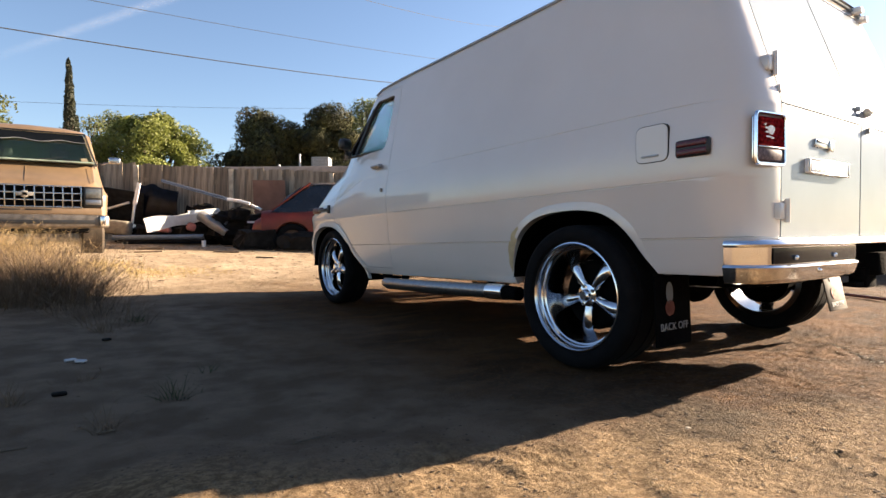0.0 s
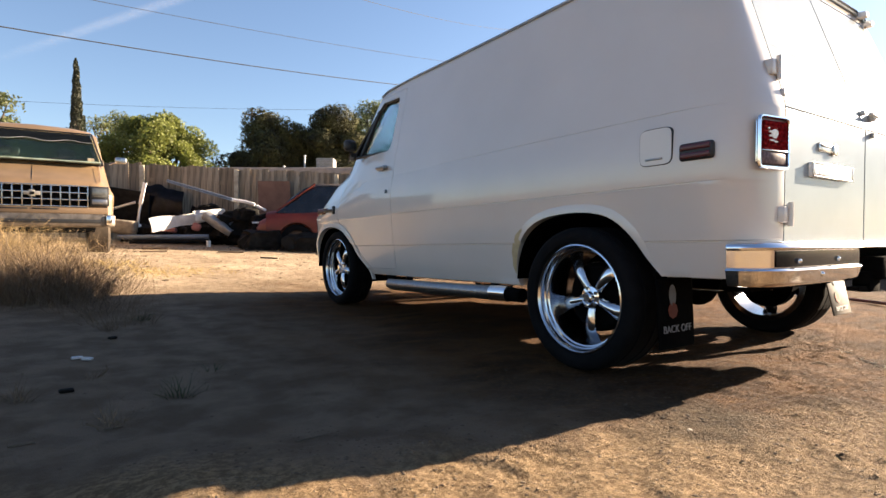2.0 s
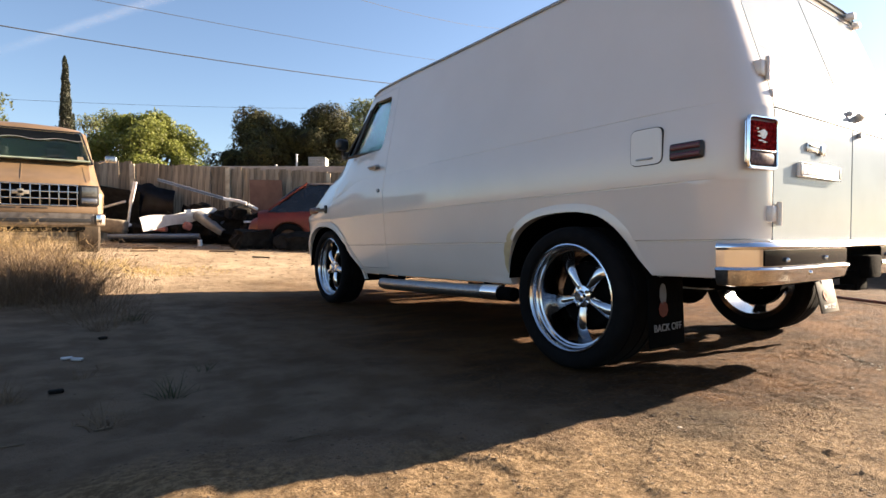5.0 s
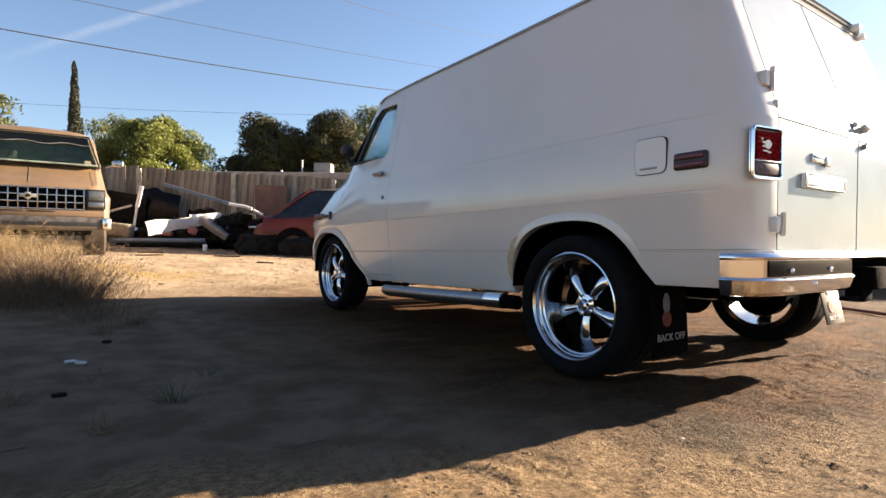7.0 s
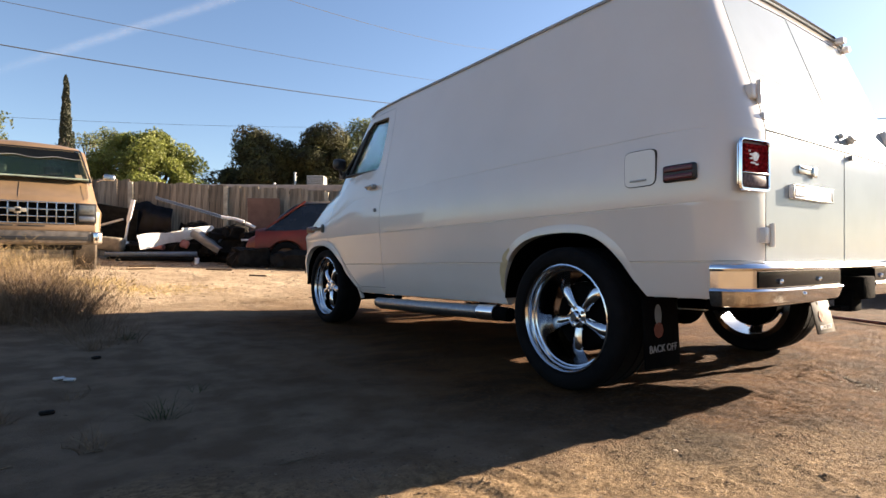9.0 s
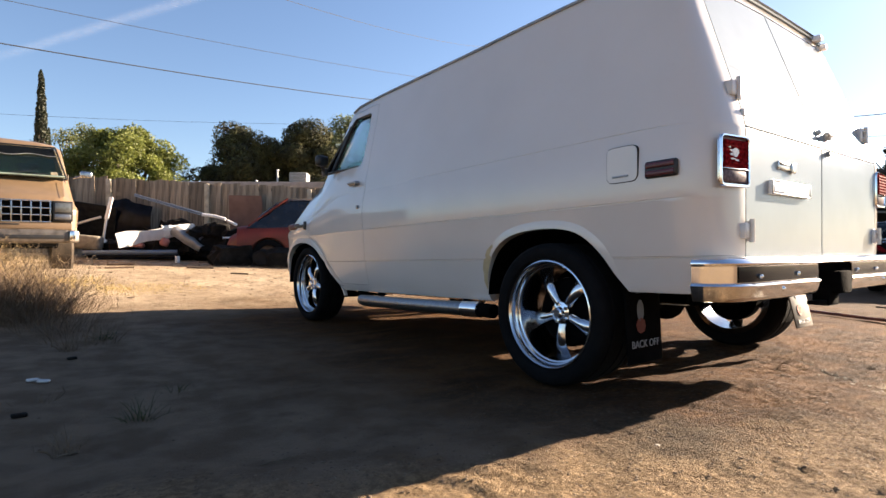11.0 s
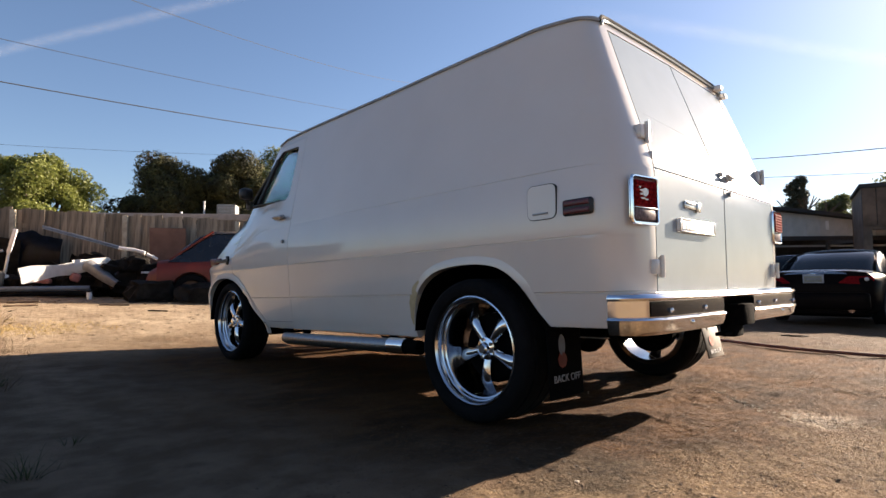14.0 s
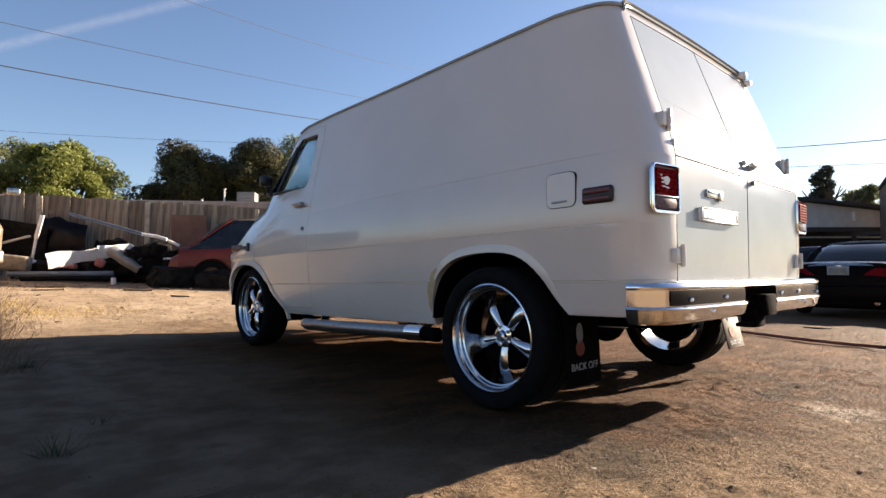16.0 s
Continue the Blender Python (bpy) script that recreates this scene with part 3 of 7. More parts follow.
def grown(poly, d):
    cx, cz = sum(p[0] for p in poly) / len(poly), sum(p[1] for p in poly) / len(poly)
    out = []
    n = len(poly)
    for i, p in enumerate(poly):
        a, b = Vector(poly[i - 1]), Vector(poly[(i + 1) % n])
        t = (b - a).normalized()
        nn = Vector((t.y, -t.x))
        if nn.dot(Vector(p) - Vector((cx, cz))) < 0:
            nn = -nn
        out.append((p[0] + nn.x * d, p[1] + nn.y * d))
    return out


shell = carve(van_solid(0), [van_solid(0.045)])
wells = []
for arch in (REAR_ARCH, FRONT_ARCH):
    for s in (-1, 1):
        wells.append(poly_bm(arch, s * (0.42 if arch is REAR_ARCH else 0.58), s * 1.3))
shield = poly_bm([(-0.74, 1.30), (-0.66, 1.74), (0.66, 1.74), (0.74, 1.30)], 2.1, 3.4, "y")
for s in (-1, 1):
    wells.append(poly_bm([(0.2, 0.2), (0.2, 0.47), (0.57, 0.47), (0.57, 0.2)], s * 0.41, s * 0.90))
shell = carve(shell, wells, hollow=True)
shell2 = carve(shell, [poly_bm(WINDOW, -1.3, 1.3), shield], hollow=True)
door_gap = poly_bm(grown(DOOR, 0.0035), -1.3, -0.5)
HALF_L = [(-0.755, 0.585), (-0.755, 1.075), (-0.722, 1.20), (-0.655, 1.762), (-0.006, 1.779), (-0.006, 0.585)]
HALF_R = [(-x, z) for x, z in HALF_L]
REAR_GAP = [(-0.763, 0.577), (-0.763, 1.076), (-0.730, 1.202), (-0.663, 1.770), (0.0, 1.788), (0.663, 1.770), (0.730, 1.202), (0.763, 1.076), (0.763, 0.577)]
body_bm = carve(shell2, [door_gap, poly_bm(REAR_GAP, -1.2, -0.3, "y")], hollow=True)
door_bm = carve(shell2, [poly_bm(DOOR, -1.3, -0.5)], "INTERSECT", hollow=True)
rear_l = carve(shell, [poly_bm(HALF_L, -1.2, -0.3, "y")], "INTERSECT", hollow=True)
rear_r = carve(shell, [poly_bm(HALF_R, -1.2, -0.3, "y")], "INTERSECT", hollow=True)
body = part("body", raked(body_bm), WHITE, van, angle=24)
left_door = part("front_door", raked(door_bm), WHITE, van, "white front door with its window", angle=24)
door_l = part("rear_door", raked(rear_l), DOORWHITE, van, "white rear door with badges, colour toned down for the sun", angle=24)
door_r = part("rear_door", raked(rear_r), DOORWHITE, van, "white rear door with a handle, colour toned down for the sun", angle=24)

# dark rubber behind the panel gaps, and the wheel houses
for c, s in (((0, -0.722, 0.83), (1.60, 0.02, 0.54)), ((-0.925, 1.749, 0.82), (0.012, 0.03, 0.72))):
    bm = bmesh.new()
    box(bm, c, s)
    part("seal", raked(bm), SEAL, van)
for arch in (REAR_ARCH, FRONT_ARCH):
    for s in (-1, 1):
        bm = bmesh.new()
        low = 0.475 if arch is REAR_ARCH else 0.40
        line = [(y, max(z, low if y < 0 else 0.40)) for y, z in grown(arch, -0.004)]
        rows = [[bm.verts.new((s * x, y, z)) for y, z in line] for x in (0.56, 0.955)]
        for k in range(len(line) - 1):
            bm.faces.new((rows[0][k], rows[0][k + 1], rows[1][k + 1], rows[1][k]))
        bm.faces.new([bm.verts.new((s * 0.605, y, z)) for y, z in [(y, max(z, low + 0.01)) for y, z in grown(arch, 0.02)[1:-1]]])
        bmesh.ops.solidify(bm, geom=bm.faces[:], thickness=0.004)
        part("wheel_house", raked(bm), UNDER, van, "wheel house blackened for the shade inside")
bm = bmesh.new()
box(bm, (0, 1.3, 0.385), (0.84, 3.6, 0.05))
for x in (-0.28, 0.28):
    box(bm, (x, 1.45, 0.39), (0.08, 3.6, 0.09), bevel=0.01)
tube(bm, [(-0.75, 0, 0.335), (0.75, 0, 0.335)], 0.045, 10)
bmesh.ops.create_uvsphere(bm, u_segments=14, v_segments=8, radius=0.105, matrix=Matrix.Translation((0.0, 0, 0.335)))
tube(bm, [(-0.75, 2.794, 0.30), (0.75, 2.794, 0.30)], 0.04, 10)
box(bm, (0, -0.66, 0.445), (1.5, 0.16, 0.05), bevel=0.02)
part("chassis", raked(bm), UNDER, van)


# drip rail round the roof's edge
def rail(pts, r):
    bm = bmesh.new()
    tube(bm, pts, r, 6)
    return bm


RINGS = van_rings(0)
for s in (-1, 1):
    pts = []
    for ring, (st, w) in zip(RINGS, STATIONS):
        if st <= 2.2:
            x, y, z = ring[5]
            pts.append((s * (x + 0.006), y - (0.004 if st < -0.7 else 0), z))
    part("drip_rail", raked(rail(pts, 0.0085)), RAILGREY, van)
rear_edge = [RINGS[0][k] for k in (5, 4, 3, 2, 1, 0)]
rear_edge = [(-x, y - 0.008, z) for x, y, z in rear_edge] + [(x, y - 0.008, z) for x, y, z in reversed(rear_edge[:-1])]
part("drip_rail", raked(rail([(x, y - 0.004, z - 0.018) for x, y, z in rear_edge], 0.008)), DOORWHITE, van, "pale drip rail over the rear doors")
part("roof_gutter", raked(rail([(x, y + 0.002, z + 0.002) for x, y, z in rear_edge], 0.009)), SEAL, van, "dark gutter below the roof edge")

# flared lips of the wheel arches, laid on the side wall
def side_x(z):
    for (xa, za), (xb, zb) in zip(SECTION[5:], SECTION[6:]):
        if zb <= z <= za:
            return xb + (xa - xb) * (z - zb) / (za - zb)
    return 0.925


for arch in (REAR_ARCH, FRONT_ARCH):
    for s in (-1, 1):
        bm = bmesh.new()
        inner, mid, outer = arch[1:-2], grown(arch, 0.018)[1:-2], grown(arch, 0.042)[1:-2]
        rows = []
        for (y0, z0), (y1, z1), (y2, z2) in zip(inner, mid, outer):
            if arch is REAR_ARCH and (z0 < 0.46 or (z0 < 0.60 and y0 > 0)):
                continue
            k = min(max((z0 - 0.45) / 0.16, 0.0), 1.0)
            g = 0.25 + 0.75 * k
            y1, z1, y2, z2 = y0 + (y1 - y0) * g, z0 + (z1 - z0) * g, y0 + (y2 - y0) * g, z0 + (z2 - z0) * g
            x0, x1, x2 = side_x(max(z0, 0.40)), side_x(max(z1, 0.40)), side_x(max(z2, 0.40))
            rows.append([bm.verts.new(p) for p in ((s * (x0 - 0.03), y0, z0), (s * (x0 + 0.0045 * k + 0.001), y0, z0), (s * (x1 + 0.004 * k + 0.0005), y1, z1), (s * (x2 - 0.001), y2, z2))])
        for u, v in zip(rows, rows[1:]):
            for k in range(3):
                bm.faces.new((u[k], u[k + 1], v[k + 1], v[k]))
        part("arch_lip", raked(bm), WHITE, van, angle=50)
bm = bmesh.new()
edge = [q for q in REAR_ARCH if q[0] > 0.22 and q[1] > 0.42]
rows = []
for k, (y, z) in enumerate(edge):
    wide = 0.056 * math.sin(math.pi * (k + 0.6) / (len(edge) + 0.2)) ** 0.8 + 0.004 * math.sin(k * 2.3)
    rows.append([bm.verts.new((-side_x(z) - 0.004, y + 0.001, z)), bm.verts.new((-side_x(z + 0.006) - 0.0035, y + 0.002 + wide * 0.5, z + 0.004)), bm.verts.new((-side_x(z + 0.012) + 0.0005, y + 0.003 + wide, z + 0.010))])
for u, v in zip(rows, rows[1:]):
    for k in range(2):
        bm.faces.new((u[k], u[k + 1], v[k + 1], v[k]))
part("filler_patch", raked(bm), PRIMER, van, "bare beige filler at the edge of the arch")


# door glass, vent window bar, black frame, handle, lock
def flat_on_side(poly, inset, thick):
    """A thin pane that follows the lean of the side wall."""
    bm = bmesh.new()
    vs = []
    for y, z in poly:
        x = -(0.962 - (z - 1.17) * (0.962 - 0.835) / (1.70 - 1.17)) + inset
        vs.append(bm.verts.new((x, y, z)))
    f = bm.faces.new(vs)
    bmesh.ops.solidify(bm, geom=[f], thickness=thick)
    return bm


pane = part("pane", raked(flat_on_side(grown(WINDOW, 0.008), 0.022, 0.004)), TEAL, left_door, "greenish side window")
pane.visible_shadow = False
bm = bmesh.new()
n = len(WINDOW)
for i in range(n):
    a, b = WINDOW[i], WINDOW[(i + 1) % n]
    if min(a[0], b[0]) < 1.88:
        continue
    pts = []
    for y, z in (a, b):
        x = -(0.962 - (z - 1.17) * (0.962 - 0.835) / (1.70 - 1.17)) + 0.006
        pts.append((x, y, z))
    tube(bm, pts, 0.011, 6)
vent = [(-0.895, 2.20, 1.655), (-0.925, 2.275, 1.50), (-0.955, 2.37, 1.315)]
tube(bm, [(-(0.962 - (z - 1.17) * 0.2396) + 0.012, y, z) for x, y, z in vent], 0.020, 6)
part("window_frame", raked(bm), BLACK, left_door)
bm = bmesh.new()
box(bm, (-0.984, 1.905, 1.160), (0.022, 0.135, 0.032), bevel=0.010)
box(bm, (-1.002, 1.915, 1.163), (0.020, 0.10, 0.018), bevel=0.007)
box(bm, (-1.003, 1.852, 1.160), (0.020, 0.026, 0.028), bevel=0.008)
part("door_handle", raked(bm), STEEL, left_door, "chrome pull handle")
bm = bmesh.new()
lathe(bm, [(-1.012, 0.0001), (-1.012, 0.013), (-0.985, 0.015)], 14)
bmesh.ops.translate(bm, vec=(0, 1.815, 0.98), verts=bm.verts)
part("lock", raked(bm), STEEL, left_door)
bm = flat_on_side(grown(WINDOW, 0.008), 0.022, 0.004)
for v in bm.verts:
    v.co.x = -v.co.x
p2 = part("pane", raked(bm), SHIELD, van)
p2.visible_shadow = False
bm = bmesh.new()
ws = [bm.verts.new(p) for p in ((-0.76, 2.785, 1.285), (0.76, 2.785, 1.285), (0.68, 2.33, 1.745), (-0.68, 2.33, 1.745))]
bmesh.ops.solidify(bm, geom=[bm.faces.new(ws)], thickness=0.005)
p3 = part("windshield", raked(bm), SHIELD, van)
p3.visible_shadow = False
vent_poly = [(2.21, 1.645), (2.37, 1.325), (2.48, 1.325), (2.225, 1.63)]
part("vent_window", raked(flat_on_side(vent_poly, 0.012, 0.006)), UNDER, left_door, "dark quarter window")
# door mirror
bm = bmesh.new()
box(bm, (-1.040, 2.33, 1.385), (0.105, 0.07, 0.088), rot=turn(0, 0, 12), bevel=0.028, seg=3)
tube(bm, [(-1.03, 2.35, 1.35), (-0.985, 2.40, 1.315)], 0.014, 8)
box(bm, (-0.975, 2.41, 1.31), (0.03, 0.07, 0.06), bevel=0.01)
part("door_mirror", raked(bm), BLACK, van, "black door mirror")
# cabin: seats, steering wheel and bulkhead seen through the glass
bm = bmesh.new()
box(bm, (0, 1.45, 1.05), (1.6, 0.04, 1.25))
box(bm, (0, 2.4, 0.60), (1.6, 1.7, 0.05))
box(bm, (0, 2.78, 1.12), (1.6, 0.28, 0.25), bevel=0.05)
part("bulkhead", raked(bm), INSIDE, van)
bm = bmesh.new()
box(bm, (0, 1.86, 1.80), (1.24, 0.78, 0.04), bevel=0.015)
part("headliner", raked(bm), BLACK, van, "dark cab headliner")
for x in (-0.45, 0.45):
    bm = bmesh.new()
    box(bm, (x, 2.02, 0.86), (0.50, 0.5, 0.16), bevel=0.06, seg=3)
    box(bm, (x, 1.78, 1.15), (0.48, 0.14, 0.56), rot=turn(-10), bevel=0.06, seg=3)
    part("seat", raked(bm), INSIDE, van)
bm = bmesh.new()
ringpts = [(-0.45 + 0.19 * math.cos(a), 2.44 - 0.10 * math.sin(a), 1.16 + 0.17 * math.sin(a)) for a in (2 * math.pi * k / 20 for k in range(21))]
tube(bm, ringpts, 0.013, 6, caps=False)
part("steering_wheel", raked(bm), BLACK, van)

# fuel filler door
bm = bmesh.new()
fuel = [(-0.335, 0.895), (-0.335, 1.037), (-0.476, 1.037), (-0.476, 0.895)]


def rounded(poly, r, k=4):
    out = []
    n = len(poly)
    for i in range(n):
        p, a, b = Vector(poly[i]), Vector(poly[i - 1]), Vector(poly[(i + 1) % n])
        u, v = (a - p).normalized(), (b - p).normalized()
        for j in range(k + 1):
            t = j / k
            out.append(tuple(p + u * r * (1 - t) ** 2 + v * r * t ** 2))
    return out


prism(bm, rounded(fuel, 0.03), -1.0065, -0.98)
part("fuel_door", raked(bm), WHITE, van, "square fuel filler door")
bm = bmesh.new()
prism(bm, rounded(grown(fuel, 0.0045), 0.033), -1.0035, -0.98)
part("fuel_door_gap", raked(bm), SEAL, van)
bm = bmesh.new()
box(bm, (-1.008, -0.40, 0.918), (0.008, 0.075, 0.008), bevel=0.002)
part("finger_pull", raked(bm), STEEL, van)
# rear side marker: black bezel, two ribbed red lenses
bm = bmesh.new()
box(bm, (-1.0, -0.577, 0.927), (0.026, 0.136, 0.067), bevel=0.012, seg=3)
side_mark = part("side_marker", raked(bm), BLACK, van, "black bezel with two dark red lenses")
for dz in (0.0155, -0.0155):
    bm = bmesh.new()
    box(bm, (-1.013, -0.577, 0.927 + dz), (0.01, 0.118, 0.022), bevel=0.004)
    part("lens", raked(bm), DARKRED, side_mark, "dark red lens")
# front wrap marker and its trim
bm = bmesh.new()
box(bm, (-0.972, 3.05, 0.90), (0.03, 0.15, 0.055), rot=turn(0, 0, 9), bevel=0.01)
part("front_marker", raked(bm), DARKRED, van, "amber red front side marker")
bm = bmesh.new()
box(bm, (-0.992, 2.86, 0.898), (0.02, 0.22, 0.024), rot=turn(0, 0, 3), bevel=0.004)
box(bm, (-0.996, 2.76, 0.898), (0.02, 0.03, 0.07), rot=turn(0, 0, 3), bevel=0.004)
part("badge", raked(bm), BLACK, van, "small dark fender badge")

# tail lamps
for s in (-1, 1):
    tl = Matrix.Translation((s * 0.846, -0.777, 0.941)) @ pose(0, 0, 0, 0, 0, -8 if s < 0 else 2)
    bm = bmesh.new()
    outer = rounded([(-0.088, -0.098), (-0.088, 0.098), (0.088, 0.098), (0.088, -0.098)], 0.024)
    inner = rounded([(-0.079, -0.083), (-0.079, 0.086), (0.079, 0.086), (0.079, -0.083)], 0.014)
    n = len(outer)
    rows = [[bm.verts.new((u, y, w)) for u, w in poly] for poly, y in ((outer, -0.001), (grown(outer, -0.001), -0.006), (grown(outer, -0.004), -0.010), (grown(inner, 0.003), -0.010), (inner, -0.004), (inner, 0.012))]
    for u, v in zip(rows, rows[1:]):
        for k in range(n):
            bm.faces.new((u[k], u[(k + 1) % n], v[(k + 1) % n], v[k]))
    bm.transform(tl)
    lamp = part("tail_lamp", raked(bm), CHROME, van, "chrome bezel round a red and clear lens")
    bm = bmesh.new()
    prism(bm, grown(outer, -0.026), 0.07, 0.008, "y")
    bm.transform(tl)
    part("lamp_base", raked(bm), WHITE, lamp, "white raised base under the bezel")
    bm = bmesh.new()
    prism(bm, grown(inner, 0.001), 0.0075, 0.004, "y")
    bm.transform(tl)
    part("lamp_pan", raked(bm), LAMPPAN, lamp, "dark lamp housing")
    bm = bmesh.new()
    ribs = [(0.006, -0.026), (0.006, 0.076)] + [(-0.006 - 0.010 * (s > 0) - 0.0025 * (k % 2), 0.076 - k * 0.0078) for k in range(14)]
    prism(bm, ribs, -0.004 * s - 0.066 - 0.004 * (s > 0), -0.004 * s + 0.066 + 0.012 * (s > 0))
    bm.transform(tl)
    part("lens", raked(bm), RED, lamp, "red lens")
    # glints in the red lens, set in as pale spots
    bm = bmesh.new()
    for x, z, a, b in ((0.004, 0.030, 0.019, 0.017), (-0.020, 0.022, 0.010, 0.004), (-0.022, 0.036, 0.008, 0.004), (-0.010, 0.006, 0.016, 0.003), (0.012, 0.002, 0.010, 0.003), (-0.030, 0.048, 0.005, 0.004)):
        spot = [(x + a * (1 + 0.22 * math.sin(3 * t + 40 * x)) * math.cos(t) - 0.008, z + b * math.sin(t)) for t in (2 * math.pi * k / 10 for k in range(10))]
        prism(bm, spot, -0.0075, -0.0105, "y")
    bm.transform(tl)
    part("reflector", raked(bm), CLEAR, lamp, "pale spots for the glints in the red lens")
    bm = bmesh.new()
    box(bm, (0, -0.001, -0.056), (0.138, 0.014, 0.046), bevel=0.006)
    bm.transform(tl)
    part("lens", raked(bm), SMOKE, lamp, "smoky clear reversing lens")
    bm = bmesh.new()
    box(bm, (0, -0.007, -0.0305), (0.148, 0.006, 0.005), bevel=0.0015)
    bm.transform(tl)
    part("divider", raked(bm), DULLCHROME, lamp, "thin bright bar between the lenses")

# hinges of the rear doors
for s in (-1, 1):
    for z, y, x in ((1.238, -0.738, 0.738), (0.684, -0.792, 0.752)):
        bm = bmesh.new()
        box(bm, (s * (x + 0.026), y + 0.016, z), (0.042, 0.044, 0.060), bevel=0.008)
        box(bm, (s * (x - 0.022), y + 0.014, z), (0.044, 0.030, 0.078), bevel=0.007)
        tube(bm, [(s * x, y - 0.008, z - 0.044), (s * x, y - 0.008, z + 0.044)], 0.010, 10)
        for dz in (0.020, -0.020):
            bmesh.ops.create_uvsphere(bm, u_segments=8, v_segments=6, radius=0.008, matrix=Matrix.Translation((s * (x - 0.024), y - 0.002, z + dz)))
        part("hinge", raked(bm), WHITE, van)
bm = bmesh.new()
box(bm, (-0.736, -0.757, 1.140), (0.022, 0.020, 0.034), bevel=0.008, seg=3)
part("door_stop", raked(bm), WHITE, van, "small white stop beside the door gap")
# handle, key lock, two badges drawn as plain shapes
bm = bmesh.new()
box(bm, (0.105, -0.778, 1.156), (0.110, 0.022, 0.016), rot=turn(0, 0, 4), bevel=0.006)
box(bm, (0.120, -0.764, 1.150), (0.036, 0.034, 0.036), bevel=0.010)
box(bm, (0.030, -0.758, 1.162), (0.026, 0.022, 0.026), bevel=0.008)
part("handle", raked(bm), GALV, door_r, "chrome door handle")
bm = bmesh.new()
lathe(bm, [(-0.012, 0.0001), (-0.012, 0.012), (0.012, 0.013)], 12)
bm.transform(pose(0.066, -0.783, 1.06, 0, 0, 90))
part("lock", raked(bm), STEEL, door_r)
# badge body coloured white to stand for sunlight glaring off it
bm = bmesh.new()
box(bm, (-0.372, -0.787, 0.864), (0.385, 0.020, 0.058), bevel=0.007)
badge = part("badge", raked(bm), PANELWHITE, door_l, "long badge with raised edges, whitened for sun glare")
bm = bmesh.new()
for dz in (0.026, -0.026):
    box(bm, (-0.372, -0.797, 0.864 + dz), (0.385, 0.004, 0.006), bevel=0.0015)
for dx in (-0.188, 0.188):
    box(bm, (-0.372 + dx, -0.797, 0.864), (0.009, 0.004, 0.058), bevel=0.0015)
part("badge_rim", raked(bm), DULLCHROME, badge, "bright raised rim")
bm = bmesh.new()
for k in range(9):
    box(bm, (-0.529 + k * 0.0393, -0.7971, 0.864), (0.027, 0.0012, 0.030))
part("badge_relief", raked(bm), GALV, badge, "worn raised blocks on the badge")
bm = bmesh.new()
box(bm, (-0.402, -0.783, 0.959), (0.165, 0.010, 0.034), bevel=0.003)
small = part("badge", raked(bm), DULLCHROME, door_l, "small bright metal badge")
bm = bmesh.new()
box(bm, (-0.428, -0.7885, 0.966), (0.096, 0.004, 0.010), bevel=0.001)
part("badge_inlay", raked(bm), BLACK, small, "dark recess")
bm = bmesh.new()
box(bm, (-0.345, -0.787, 0.955), (0.040, 0.012, 0.044), bevel=0.004)
part("badge_end", raked(bm), DULLCHROME, small, "thicker bright end of the badge")
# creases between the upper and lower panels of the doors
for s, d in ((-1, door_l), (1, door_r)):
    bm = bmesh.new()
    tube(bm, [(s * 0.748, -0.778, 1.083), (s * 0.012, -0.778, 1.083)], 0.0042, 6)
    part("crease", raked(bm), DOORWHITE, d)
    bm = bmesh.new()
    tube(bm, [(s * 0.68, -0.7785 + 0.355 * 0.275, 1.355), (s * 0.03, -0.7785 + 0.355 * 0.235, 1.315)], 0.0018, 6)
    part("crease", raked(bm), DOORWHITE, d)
# small clearance lamps at the roof's rear edge
for x in (0.655, 0.725):
    bm = bmesh.new()
    box(bm, (x, -0.540, 1.815 - (x - 0.655) * 0.5), (0.05, 0.05, 0.032), bevel=0.008)
    part("clearance_lamp", raked(bm), PANELWHITE, van)

# rear bumper: pressed section that wraps the corners, face darkened as mirrored shade, notch with hitch
BUMP = [(-0.02, 0.586), (0.040, 0.586), (0.062, 0.582), (0.077, 0.573), (0.083, 0.563), (0.080, 0.556), (0.072, 0.553), (0.072, 0.492), (0.080, 0.489), (0.085, 0.482), (0.080, 0.473), (0.070, 0.440), (0.055, 0.425), (-0.02, 0.42)]


def bumper_line(s):
    """Plan of the inner line from the side round the corner to the tail, with the way out and the depth factor."""
    out = []
    for x, y, a, f in ((0.955, -0.695, 0, 0.62), (0.954, -0.71, 4, 0.65), (0.948, -0.728, 18, 0.75), (0.930, -0.755, 42, 0.9), (0.90, -0.768, 62, 1.0), (0.86, -0.775, 78, 1.0), (0.80, -0.78, 88, 1.0)):
        out.append((s * x, y, s * math.cos(radians(a)), -math.sin(radians(a)), f))
    return out


def bumper(s, xs):
    bm = bmesh.new()
    line = bumper_line(s) + [(x, -0.78, 0.0, -1.0, 1.0) for x in xs]
    rows = [[bm.verts.new((x + nx * d * f, y + ny * d * f, z)) for d, z in BUMP] for x, y, nx, ny, f in line]
    for u, v in zip(rows, rows[1:]):
        for k in range(len(BUMP) - 1):
            bm.faces.new((u[k], u[k + 1], v[k + 1], v[k]))
    bm.faces.new(rows[0])
    bm.faces.new(rows[-1])
    return part("rear_bumper", raked(bm), CHROME, van, "chrome rear bumper wrapping the corner", angle=42)


left_bar = bumper(-1, (-0.7, -0.5, -0.265))
right_bar = bumper(1, (0.7, 0.4, 0.13))
